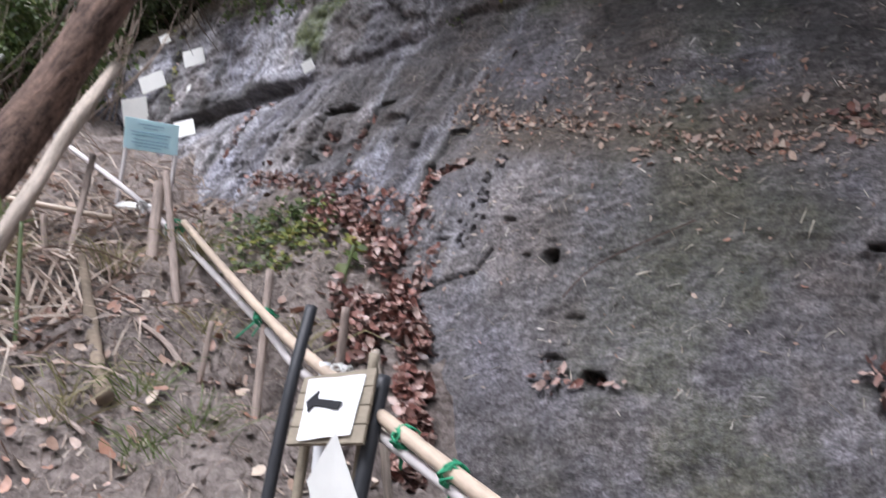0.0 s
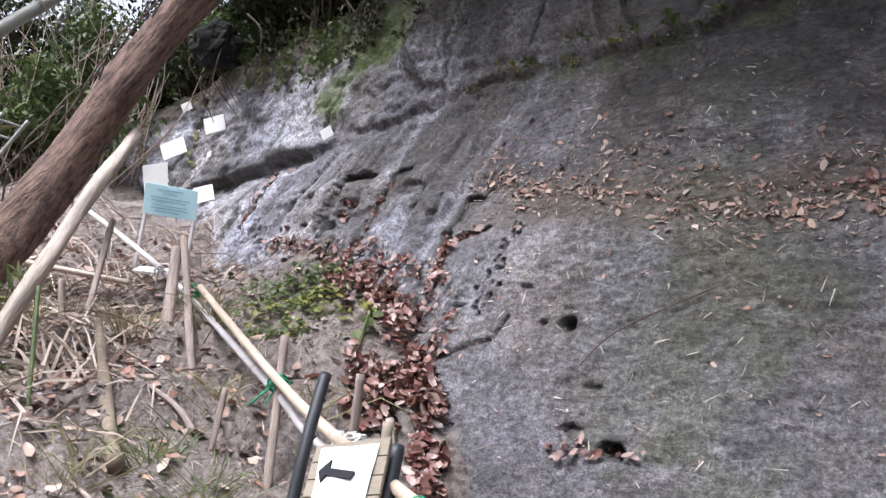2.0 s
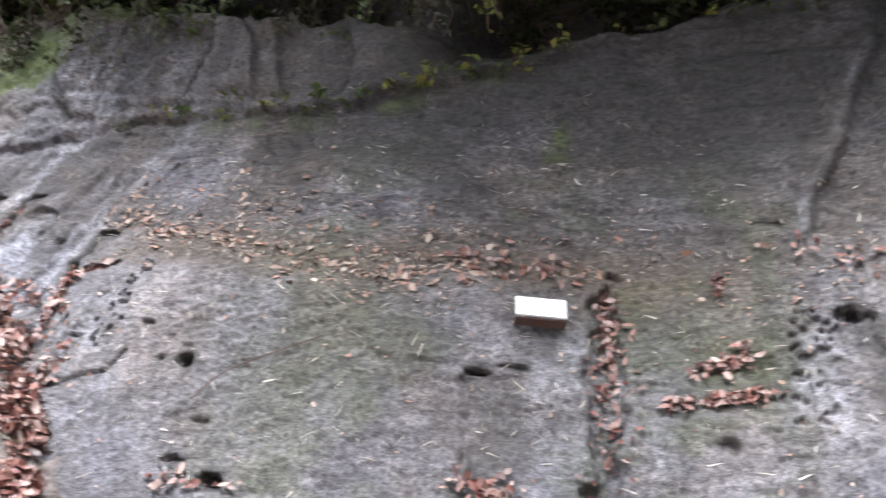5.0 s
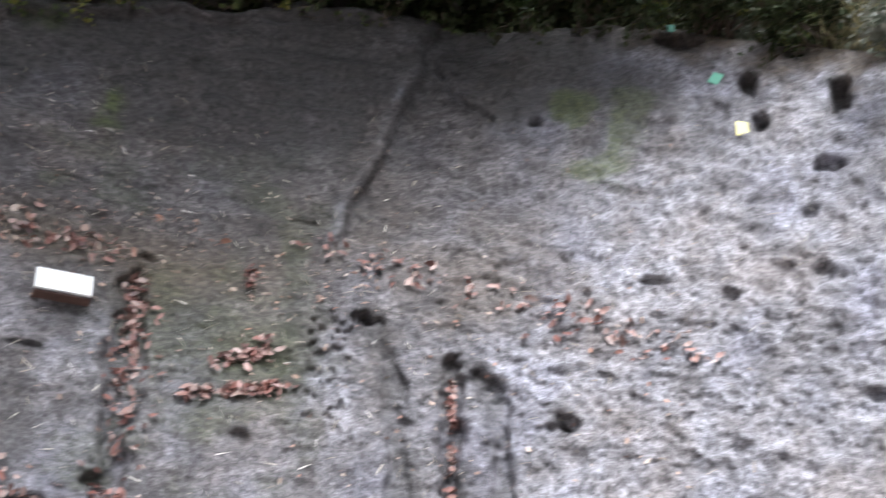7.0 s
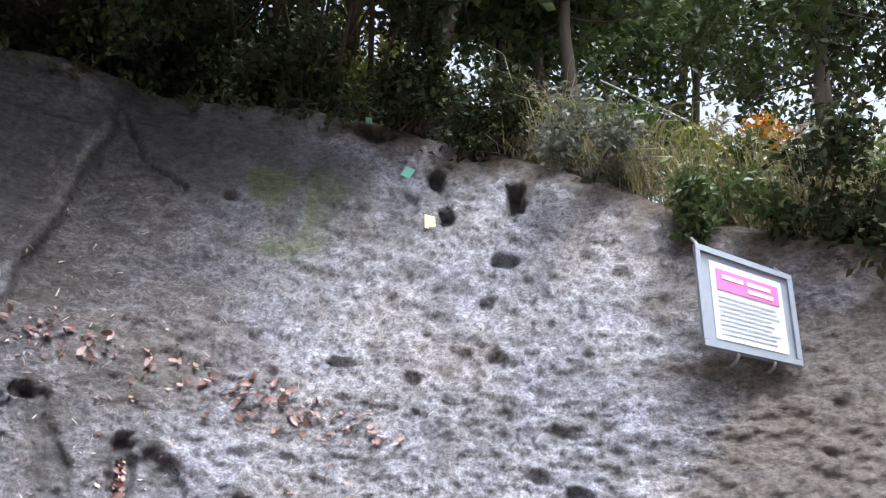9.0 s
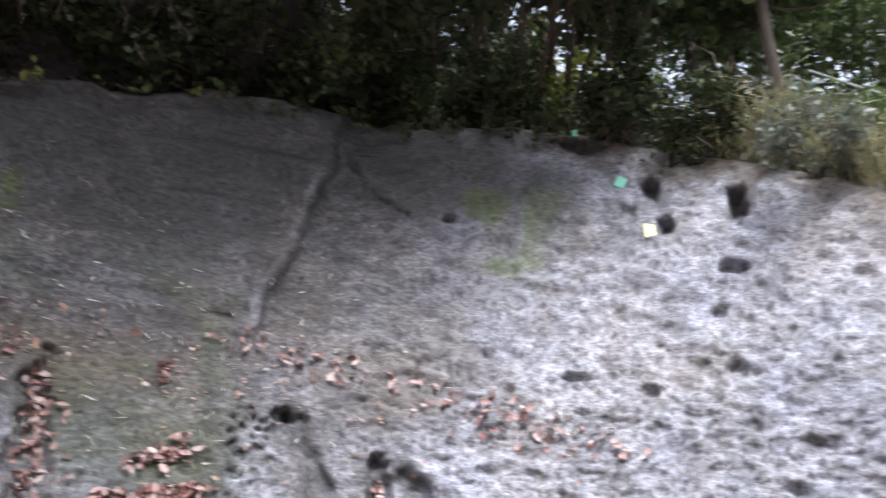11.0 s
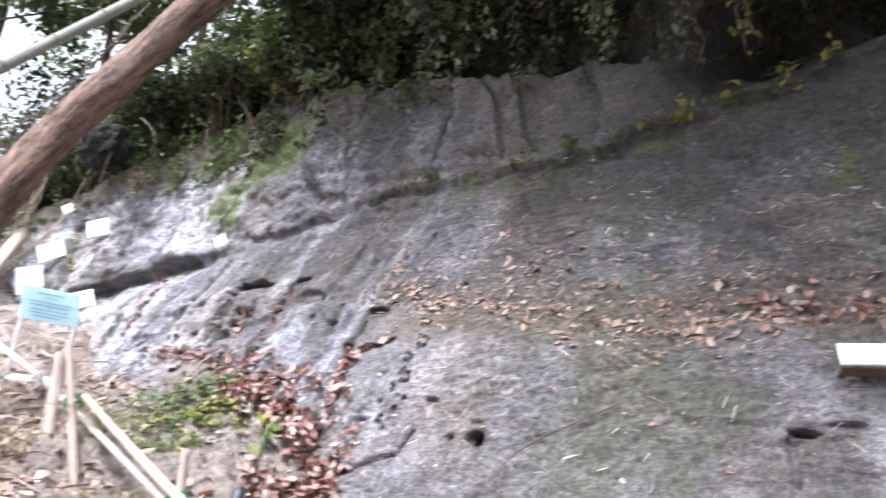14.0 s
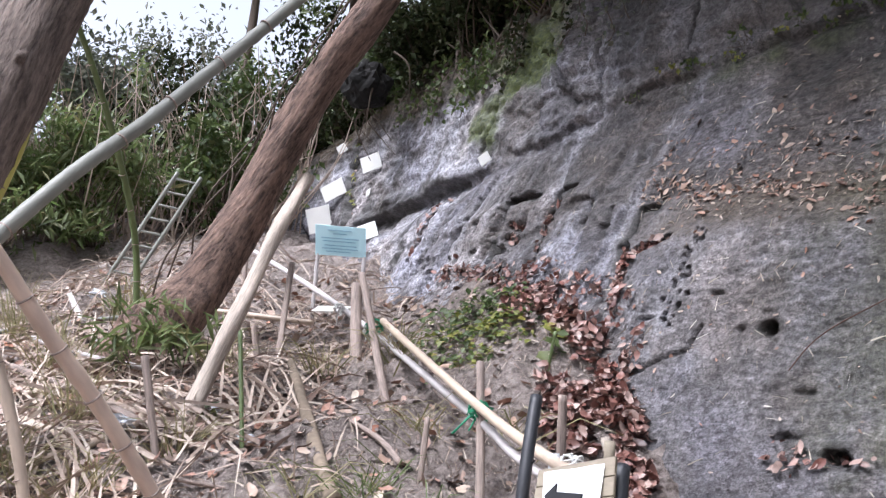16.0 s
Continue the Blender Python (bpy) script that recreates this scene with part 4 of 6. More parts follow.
def pole(name, pts, radii, mat, label, category="pole", nodes=0.0, group="", **k):
    big = radii if isinstance(radii, (int, float)) else max(radii)
    if not nodes or big < 0.015:
        return tagged(rod(name, pts, radii, mat, None, nodes=nodes, **k), label, category, group)
    t = thing(name, tuple(pts[0]), label, category, group)
    rod("culm", pts, radii, mat, t, nodes=nodes, **k)
    rr = [radii] * len(pts) if isinstance(radii, (int, float)) else list(radii)
    line = np.array(pts, float)
    arc = np.concatenate([[0], np.cumsum(np.linalg.norm(np.diff(line, axis=0), axis=1))])
    for d in np.arange(0.13 * nodes + 0.1, arc[-1] - 0.05, nodes):
        c = np.array([np.interp(d, arc, line[:, i]) for i in range(3)])
        e = np.array([np.interp(d + 0.01, arc, line[:, i]) for i in range(3)])
        r = float(np.interp(d, arc, rr))
        q = Vector(e - c).to_track_quat("Z", "Y")
        ring = [tuple(Vector(c) + q @ Vector((r * 1.03 * math.cos(a), r * 1.03 * math.sin(a), 0))) for a in np.linspace(0, 2 * math.pi, 13)]
        rod("node_ring", ring, r * 0.14, STAKE, t, sides=5, step=0.05)
    return t


pole("bamboo_pole", [(-3.1, 2.35, gz(-3.1, 2.35) - 0.1), (-2.33, 3.58, 2.35), (-2.06, 4.19, 3.06), (-1.65, 4.68, 3.8), (-1.1, 5.3, 4.8)], [0.036, 0.034, 0.032, 0.030, 0.026], BAMBOO_GREY, "dry grey bamboo pole leaning across the trees", nodes=0.33)
pole("leaning_bamboo", [(-2.72, 3.2, gz(-2.72, 3.2) - 0.1), (-2.53, 3.76, 2.5), (-2.5, 3.91, 2.99), (-2.43, 3.97, 3.34), (-2.2, 4.1, 4.4)], [0.030, 0.027, 0.025, 0.023, 0.018], BAMBOO_YELLOW, "yellow-green living bamboo stem beside the grey trunk", "bamboo", nodes=0.24)
pole("leaning_bamboo", [(-3.22, 6.05, gz(-3.22, 6.05) - 0.1), (-3.23, 5.95, 2.83), (-3.20, 5.58, 3.37), (-3.2, 5.08, 3.94), (-3.3, 4.6, 4.4)], [0.023, 0.022, 0.02, 0.018, 0.014], BAMBOO_GREEN, "thin bent green bamboo stem on the slope", "bamboo", nodes=0.24)
pole("leaning_bamboo", [(-1.38, 3.72, 1.05), (-1.50, 3.48, 1.43), (-1.60, 3.29, 1.70), (-1.71, 3.07, 1.97), (-1.79, 2.88, 2.20), (-1.95, 2.5, 2.6)], [0.027, 0.027, 0.026, 0.025, 0.024, 0.022], BAMBOO_RED, "arched dry bamboo stem, reddish turning tan", "bamboo", nodes=0.19)
pole("leaning_bamboo", [(-1.64, 3.12, gz(-1.64, 3.12) - 0.1), (-1.66, 3.02, 1.46), (-1.75, 2.96, 1.83), (-1.9, 2.85, 2.3)], [0.019, 0.018, 0.017, 0.015], BAMBOO_TAN, "thin dry tan bamboo stem standing in litter", "bamboo", nodes=0.17)
pole("wooden_pole", [planted((-2.02, 4.40), 0.12), (-2.06, 4.85, 1.96), (-2.095, 5.3, 2.42), (-2.135, 5.75, 2.87), (-2.18, 6.25, 3.33)], [0.044, 0.046, 0.041, 0.045, 0.040], PEELED, "pale peeled log pole leaning against the tree", rough=0.007, sides=16)
pole("fallen_log", [(-1.93, 5.55, gz(-1.93, 5.55) + 0.06), (-1.54, 4.87, 0.5 * (gz(-1.93, 5.55) + gz(-1.15, 4.2)) + 0.07), (-1.15, 4.2, gz(-1.15, 4.2) + 0.05)], [0.020, 0.030, 0.036], ROTTEN, "rotten mossy log lying down the slope", "log", rough=0.005)

for (x, y), top, r, mat, lab, kind, nd in [
        ((-1.84, 4.10), (-2.03, 4.20, 1.96), 0.017, STAKE, "grey-brown wooden stake driven into the slope", "stake", 0),
        ((-1.64, 4.43), (-1.82, 4.66, 2.12), 0.010, BAMBOO_GREEN, "slim green bamboo cane stuck in the soil", "stake", 0.2),
        ((-2.07, 5.68), (-2.30, 6.35, 2.76), 0.020, STAKE, "weathered stake leaning against the rail", "stake", 0),
        ((-2.06, 5.51), (-2.17, 5.55, 2.26), 0.020, STAKE, "short weathered stake on the path", "stake", 0),
        ((-1.18, 5.14), (-1.72, 6.10, 2.64), 0.022, STAKE, "long brown stake crossing the rail", "stake", 0),
        ((-1.52, 5.53), (-1.73, 6.05, 2.56), 0.034, STAKE, "thick brown wooden post by the rail", "stake", 0),
        ((-0.31, 4.62), (-0.29, 4.56, 1.86), 0.019, STAKE, "upright wooden stake behind the arrow board", "stake", 0),
        ((0.16, 3.62), (-0.08, 4.00, 1.69), 0.016, PEELED, "pale stick leaning beside the arrow board", "stake", 0),
        ((-0.24, 3.98), (-0.265, 4.01, 1.63), 0.021, PAPER, "short white-topped stake at the rail", "stake", 0),
        ((-0.9, 4.55), (-0.88, 4.6, 1.75), 0.012, STAKE, "thin broken stick in the soil", "stake", 0),
        ((-0.52, 5.6), (-0.44, 5.58, 2.24), 0.009, BAMBOO_GREEN, "thin green cane among weeds", "stake", 0.15)]:
    pole("stake", [planted((x, y), 0.15), top], [r * 1.05, r], mat, lab, kind, nodes=nd, group="stakes on the slope", rough=0.0025 if not nd else 0.0, sides=10, step=0.03)


def on_ground(pts, lift=0.02):
    """A stiff pole's line: its ends lie on the ground, its middle follows half-way."""
    z = [gz(x, y) + lift for x, y in pts]
    straight = np.linspace(z[0], z[-1], len(z))
    return [(x, y, 0.25 * a + 0.75 * b) for (x, y), a, b in zip(pts, z, straight)]


for pts, r, mat, lab, nd in [
        ([(-3.3, 5.0), (-2.5, 4.65), (-2.0, 4.39), (-1.48, 4.22)], 0.017, STAKE, "brown dead branch lying on litter", 0),
        ([(-2.9, 4.55), (-2.4, 4.2), (-2.15, 3.95)], 0.019, BAMBOO_TAN, "dry tan bamboo lying on litter", 0.2),
        ([(-3.6, 6.6), (-2.9, 6.5), (-2.2, 6.55)], 0.020, BAMBOO_TAN, "dry tan bamboo lying across the slope", 0.25),
        ([(-4.3, 6.8), (-3.7, 6.1), (-3.2, 5.6)], 0.022, BAMBOO_WHITE, "bleached bamboo pole lying downhill", 0.25),
        ([(-4.9, 7.6), (-4.2, 7.1), (-3.6, 6.6)], 0.024, STAKE, "grey dead pole lying on the slope", 0),
        ([(-2.6, 4.0), (-2.2, 4.1), (-1.9, 3.75)], 0.012, RUST, "dark dead branch on litter", 0),
        ([(-2.35, 3.95), (-2.15, 4.25), (-2.3, 4.7)], 0.02, BAMBOO_TAN, "broken tan bamboo lying in litter", 0.2),
        ([(-1.4, 4.9), (-1.15, 4.75), (-1.0, 4.62)], 0.012, STAKE, "short stick lying on soil", 0),
        ([(-3.0, 4.1), (-2.6, 4.25), (-2.2, 4.55)], 0.015, BAMBOO_TAN, "dry tan bamboo lying on litter", 0.2),
        ([(-3.5, 5.4), (-3.0, 5.2), (-2.6, 5.25)], 0.016, BAMBOO_WHITE, "bleached bamboo lying on litter", 0.2),
        ([(-2.55, 3.7), (-2.2, 3.85), (-1.75, 3.9)], 0.014, STAKE, "brown dead branch lying on litter", 0),
        ([(-3.6, 4.6), (-3.1, 4.7), (-2.7, 4.95)], 0.018, BAMBOO_TAN, "dry tan bamboo lying on litter", 0.2),
        ([(-2.5, 4.9), (-2.2, 4.75), (-1.8, 4.8)], 0.009, STAKE, "thin brown branch lying on litter", 0),
        ([(-2.2, 5.9), (-2.5, 5.7), (-3.0, 6.0)], 0.010, STAKE, "thin brown branch lying on litter", 0),
        ([(-4.0, 5.6), (-3.5, 5.9), (-3.1, 6.3)], 0.016, BAMBOO_GREY, "grey bamboo lying on the slope", 0.25),
        ([(-1.7, 3.95), (-1.4, 4.1), (-1.1, 3.95)], 0.008, STAKE, "thin brown branch lying on litter", 0)]:
    pole("fallen_pole", on_ground(pts, r + 0.03), [r] * len(pts), mat, lab, "branch", nodes=nd, group="poles on the ground", rough=0.0 if nd else 0.004, sides=10)

# ---------------------------------------------------------------- handrail of poles tied to posts
rail = thing("handrail", (-0.6, 4.6, gz(-0.6, 4.6)), "makeshift handrail of bamboo poles tied with green cord", "handrail")
rod("rail_pole", [(-3.50, 7.98, 3.26), (-2.32, 6.89, 2.66), (-1.63, 6.11, 2.28), (-0.67, 4.66, 1.75), (-0.36, 4.17, 1.57), (0.45, 3.04, 1.24)], [0.020, 0.020, 0.019, 0.018, 0.018, 0.019], BAMBOO_WHITE, rail, "bleached whitish bamboo pole", nodes=0.3)
rod("rail_pole", [(-1.52, 5.95, 2.33), (-0.67, 4.60, 1.815), (-0.26, 4.0, 1.60), (0.43, 3.07, 1.29)], [0.020, 0.021, 0.023, 0.027], BAMBOO_TAN, rail, "tan bamboo pole", nodes=0.28)
for (x, y), top, r in (((-0.60, 4.42), (-0.67, 4.70, 2.0), 0.019), ((-3.2, 7.5), (-3.3, 7.75, 3.3), 0.02)):
    rod("post", [planted((x, y), 0.15), top], [r, r], STAKE, rail, rough=0.0025, sides=10)


def tie(at, mat, parent, size=0.04, ends=3):
    """A lashing of cord: several skewed loops and hanging ends."""
    path = []
    for k in range(6):
        ax = Vector((RNG.normal() * 0.5 + 0.6, RNG.normal() * 0.5 - 0.7, RNG.normal() * 0.4 - 0.2)).normalized()
        q = ax.to_track_quat("Z", "Y")
        pts = [Vector(at) + q @ Vector((size * (1 + 0.2 * RNG.normal()) * math.cos(t), size * 0.9 * math.sin(t), 0.012 * RNG.normal())) for t in np.linspace(0, 6.2, 9)]
        path += [tuple(p) for p in pts]
    for k in range(ends):
        e = Vector(at) + Vector((RNG.normal() * 0.04, RNG.normal() * 0.03, -0.05 - 0.06 * RNG.random()))
        path += [at, tuple(e)] if k == ends - 1 else [at, tuple(e), tuple(e + Vector((0.006, 0, 0.01)))]
    return rod("cord_tie", path, 0.0042, mat, parent, sides=5, step=0.02)


tie((-1.60, 6.05, 2.31), CORD, rail, 0.05)
tie((-0.66, 4.63, 1.79), CORD, rail, 0.045)
tie((-0.20, 3.98, 1.59), CORD_WHITE, rail, 0.045)
tie((0.09, 3.54, 1.43), CORD, rail, 0.042)
tie((0.26, 3.30, 1.36), CORD, rail, 0.042)
tie((-1.40, 5.80, 2.22), CORD_WHITE, rail, 0.03, 2)
tie((-1.66, 6.12, 2.28), CORD_WHITE, rail, 0.03, 3)
tie((-2.0, 6.5, 2.48), CORD_WHITE, rail, 0.03, 2)

# ---------------------------------------------------------------- arrow board between two black pipes
TL, TR, BR, BL = (np.array(p) for p in ((-0.276, 3.692, 1.582), (-0.026, 3.639, 1.639), (-0.036, 3.525, 1.401), (-0.292, 3.582, 1.368)))
arrow = thing("arrow_board", tuple(planted((-0.2, 3.9), 0)), "board of grey planks with an arrow sheet, standing between black pipes", "sign")
for k in range(4):
    a, b = k / 4 + 0.006, (k + 1) / 4 - 0.006
    w = (RNG.random(2) - 0.5) * 0.008
    ex = (TR - TL)
    c = [TL + (BL - TL) * a + ex * w[0], TR + (BR - TR) * a + ex * w[1], TR + (BR - TR) * b + ex * w[1], TL + (BL - TL) * b + ex * w[0]]
    v, f = slab_data(c[::-1], 0.018)
    piece("plank", v, f, PLANK, arrow)


def on_board(u, w, up=0.004):
    n = np.cross(TR - TL, BL - TL)
    n = -n / np.linalg.norm(n)
    if n[1] > 0:
        n = -n
    return TL + (TR - TL) * u + (BL - TL) * w + (BR - TR - BL + TL) * u * w + n * up


def sheet(name, place, corners, mat, parent, wave=0.004, nu=10, nv=10, up=0.005):
    """A limp sheet over a board, lightly buckled."""
    cs = np.array(corners, float)
    v = []
    for i in range(nu + 1):
        for j in range(nv + 1):
            u, w = i / nu, j / nv
            p = cs[0] * (1 - u) * (1 - w) + cs[1] * u * (1 - w) + cs[2] * u * w + cs[3] * (1 - u) * w
            v.append(place(p[0], p[1], up + wave * (math.sin(9 * u + 3 * w) * math.sin(7 * w + 1) + 1) + 0.02 * max(0, w - 0.8)))
    f = [(i * (nv + 1) + j, (i + 1) * (nv + 1) + j, (i + 1) * (nv + 1) + j + 1, i * (nv + 1) + j + 1) for i in range(nu) for j in range(nv)]
    return piece(name, v, f, mat, parent, "", True)


sheet("arrow_sheet", on_board, [(0.10, 0.07), (0.88, 0.10), (0.83, 0.90), (0.16, 0.97)], PAPER, arrow, 0.003)
shape = [(0.16, 0.42), (0.30, 0.27), (0.295, 0.385), (0.64, 0.46), (0.60, 0.555), (0.265, 0.48), (0.215, 0.57)]
top, low = [on_board(u, w, 0.016) for u, w in shape], [on_board(u, w, 0.008) for u, w in shape]
piece("arrow", top + low, [tuple(range(7)), tuple(range(13, 6, -1))] + [(i, i + 7, (i + 1) % 7 + 7, (i + 1) % 7) for i in range(7)], INK, arrow, "black printed arrow pointing uphill")
rod("pipe", [(-0.311, 3.886, 1.824), (-0.335, 3.763, 1.51), (-0.365, 3.64, gz(-0.365, 3.64) - 0.15)], 0.022, BLACK_PIPE, arrow, "black plastic pipe", sides=14)
rod("pipe", [(-0.012, 3.715, 1.605), (-0.032, 3.585, 1.30), (-0.08, 3.47, gz(-0.08, 3.47) - 0.15)], 0.027, BLACK_PIPE, arrow, "black plastic pipe", sides=14)
rod("batten", [(-0.05, 3.72, 1.68), (-0.07, 3.57, gz(-0.07, 3.57) - 0.1)], 0.018, PLANK, arrow)
rod("batten", [(-0.24, 3.72, 1.56), (-0.26, 3.61, gz(-0.26, 3.61) - 0.1)], 0.018, PLANK, arrow)
for p, r in (((-0.318, 3.85, 1.73), 0.024), ((-0.327, 3.80, 1.606), 0.024), ((-0.020, 3.666, 1.49), 0.029), ((-0.023, 3.650, 1.45), 0.029)):
    pts = [(p[0] + r * math.cos(t), p[1] + r * math.sin(t), p[2] + 0.008 * math.sin(t)) for t in np.linspace(0, 6.28, 12)]
    rod("wire", pts, 0.003, INK, arrow, sides=5, step=0.01)
c = [np.array(p) for p in ((-0.107, 3.40, 1.444), (-0.003, 3.373, 1.226), (-0.079, 3.354, 1.055), (-0.174, 3.373, 1.292))]
v, f = slab_data([c[0], c[3], c[2], c[1]], 0.004)
note = thing("note_card", (-0.07, 3.4, gz(-0.07, 3.4)), "white card on a short stick below the arrow board", "sign")
piece("card", v, f, CARD, note)
rod("stick", [(-0.07, 3.39, 1.27), planted((-0.07, 3.40), 0.1)], 0.009, STAKE, note)

# ---------------------------------------------------------------- blue notice on two posts
blue = thing("blue_notice", planted((-2.3, 7.3), 0), "pale blue notice on two grey posts before the rock", "sign")
B = [np.array(p) for p in ((-2.50, 7.24, 3.235), (-2.13, 7.37, 3.225), (-2.135, 7.42, 3.0), (-2.505, 7.29, 3.005))]
v, f = slab_data(B[::-1], 0.012)
piece("panel", v, f, BLUE, blue)
for k, (u0, u1, w) in enumerate(((0.25, 0.72, 0.16), (0.35, 0.62, 0.27), (0.12, 0.86, 0.42), (0.15, 0.80, 0.52), (0.18, 0.82, 0.66), (0.14, 0.84, 0.76), (0.22, 0.7, 0.86))):
    q = [B[0] + (B[1] - B[0]) * u + (B[3] - B[0]) * ww + np.array([0.0, -0.004, 0.0]) for u, ww in ((u0, w - 0.017), (u1, w - 0.017), (u1, w + 0.017), (u0, w + 0.017))]
    v, f = slab_data(q[::-1], 0.002)
    piece("text_line", v, f, INK_BLUE, blue)
for x0, y0 in ((-2.49, 7.29), (-2.15, 7.41)):
    rod("post", [(x0, y0 + 0.02, 3.05), (x0 - 0.02, y0 + 0.01, gz(x0, y0) - 0.15)], 0.017, BAMBOO_WHITE, blue, sides=8)

# ---------------------------------------------------------------- cards and boards fixed on the rock


def rock_card(name, s, z, w, h, mat, label, off=0.03, tilt=0.0, face=0.4, thick=0.006, turn=0.0):
    """A small card held off the stone by two pegs. face: how far it is turned from the stone's own slope to the upright."""
    p = rock_at(s, z)[0]
    nrm = -rock_normal([s], [z], 0.12)[0]
    if nrm @ (np.array([0.2, 0.4, 1.7]) - p) < 0:
        nrm = -nrm
    nrm[2] *= 1 - face
    to = np.array([0.2, 0.4, 1.7]) - p
    nrm = nrm * (1 - turn) + turn * to / np.linalg.norm(to)
    nrm /= np.linalg.norm(nrm)
    ex = np.cross([0, 0, 1.0], nrm)
    ex /= np.linalg.norm(ex)
    ey = np.cross(nrm, ex)
    a = radians(tilt)
    ex, ey = ex * math.cos(a) + ey * math.sin(a), ey * math.cos(a) - ex * math.sin(a)
    c = p + nrm * off
    t = thing(name, tuple(p), label, "sign", "cards on the rock")
    q = [c + ex * sx * w / 2 + ey * sy * h / 2 for sx, sy in ((-1, -1), (1, -1), (1, 1), (-1, 1))]
    v, f = slab_data(q, thick)
    piece("card", v, f, mat, t)
    for sx in (-0.3, 0.3):
        rod("peg", [c + ex * sx * w - nrm * thick * 0.5, c + ex * sx * w - nrm * (off + 0.06)], 0.004, METAL, t, sides=6)
    return t, q, nrm, ex, ey


for s, z, w, h, tl in ((5.36, 4.08, 0.26, 0.17, 24), (5.95, 4.26, 0.21, 0.16, 17), (5.22, 3.80, 0.27, 0.26, 10), (5.30, 4.57, 0.11, 0.09, 26), (3.76, 4.46, 0.14, 0.09, 10), (3.33, 4.04, 0.13, 0.10, 8), (7.89, 3.86, 0.10, 0.085, 28), (6.24, 3.47, 0.18, 0.16, 20)):
    rock_card("white_card", s, z, w, h, CARD, "small white label card fixed on the far rock", 0.12, tl, 0.2, 0.008, 0.55)
rock_card("white_card", 6.0, 3.95, 0.07, 0.07, CARD, "tiny white tag on the far rock", 0.03, 10)
rock_card("yellow_card", 16.12, 4.27, 0.075, 0.105, YELLOW, "small yellow card pinned beside a rock hole", 0.03, 0)
rock_card("green_tag", 15.96, 4.75, 0.07, 0.09, GREEN, "green plastic tag on the rock", 0.03, -25)
rock_card("green_tag", 15.68, 5.30, 0.05, 0.08, GREEN, "green plastic tag at the rock's top", 0.03, 0)
t, q, nrm, ex, ey = rock_card("white_board", 12.70, 2.64, 0.26, 0.125, CARD, "white board propped over the rock on a dark bracket", 0.10, 2, -0.1, 0.012)
piece("bracket", *slab_data([q[0] - nrm * 0.02, q[1] - nrm * 0.02, q[1] - nrm * 0.07 - ey * 0.004, q[0] - nrm * 0.07 - ey * 0.004], 0.008), RUST, t)
# ground board near the notice
pb = (-2.28, 7.1)
v, f = slab_data([(pb[0] - 0.14, pb[1] - 0.05, gz(*pb) + 0.05), (pb[0] + 0.12, pb[1] - 0.02, gz(*pb) + 0.05), (pb[0] + 0.13, pb[1] + 0.08, gz(*pb) + 0.10), (pb[0] - 0.12, pb[1] + 0.05, gz(*pb) + 0.10)], 0.02)
tagged(piece("white_plank", v, f, CARD), "white board lying on the soil under the notice", "board")

# framed poster on the near rock
P0, P1, P2, P3 = (np.array(p) for p in ((5.077, 0.93, 3.807), (5.264, 0.473, 3.635), (5.285, 0.462, 3.146), (5.108, 0.915, 3.24)))
poster = thing("framed_poster", (5.2, 0.7, 3.4), "grey-framed pink and white poster mounted on the rock", "sign")


def on_poster(u, w, up=0.0):
    n = np.cross(P1 - P0, P3 - P0)
    n /= np.linalg.norm(n)
    if n[0] > 0:
        n = -n
    return P0 + (P1 - P0) * u + (P3 - P0) * w + (P2 - P1 - P3 + P0) * u * w + n * up


def panel(name, u0, w0, u1, w1, up, thick, mat, parent, label=""):
    v, f = slab_data([on_poster(u0, w1, up), on_poster(u1, w1, up), on_poster(u1, w0, up), on_poster(u0, w0, up)], thick)
    n = np.cross(v[1] - v[0], v[3] - v[0])
    if n[0] > 0:
        v, f = slab_data([on_poster(u0, w0, up), on_poster(u1, w0, up), on_poster(u1, w1, up), on_poster(u0, w1, up)], thick)
    return piece(name, v, f, mat, parent, label)


panel("backing", 0.02, 0.02, 0.98, 0.98, 0.0, 0.03, FRAME, poster)
for u0, w0, u1, w1 in ((0, 0, 1, 0.06), (0, 0.94, 1, 1), (0, 0.06, 0.05, 0.94), (0.95, 0.06, 1, 0.94)):
    panel("frame", u0, w0, u1, w1, 0.022, 0.05, FRAME, poster)
panel("sheet", 0.14, 0.12, 0.88, 0.90, 0.006, 0.004, PAPER, poster, "white printed sheet")
panel("banner", 0.20, 0.19, 0.84, 0.40, 0.011, 0.003, PINK, poster, "pink heading band")
for u0, u1, w in ((0.26, 0.48, 0.26), (0.52, 0.76, 0.26), (0.52, 0.78, 0.34)):
    panel("heading_bar", u0, w - 0.022, u1, w + 0.022, 0.0145, 0.002, PAPER, poster)
for k in range(9):
    panel("text_line", 0.20, 0.46 + 0.046 * k, 0.84 - 0.12 * RNG.random(), 0.475 + 0.046 * k, 0.010, 0.002, INK_GREY, poster)
for u in (0.04, 0.93):
    rod("hanger", [on_poster(u, 0.0, 0.0), on_poster(u, -0.16, -0.12)], 0.008, METAL, poster, sides=8)
for u in (0.35, 0.72):
    rod("bolt", [on_poster(u, 1.0, 0.0), on_poster(u, 1.05, -0.02), on_poster(u, 1.06, -0.25)], 0.010, METAL, poster, sides=8)

# thin dark rod leaning on the rock
pole("thin_rod", [rock_at(11.62, 2.43)[0] - [0.02, 0.03, 0], rock_at(11.2, 2.2)[0] - [0.03, 0.05, 0], rock_at(11.05, 2.02)[0] - [0.02, 0.03, 0]], 0.0032, RUST, "thin dark twig leaning on the rock", "branch", sides=6)
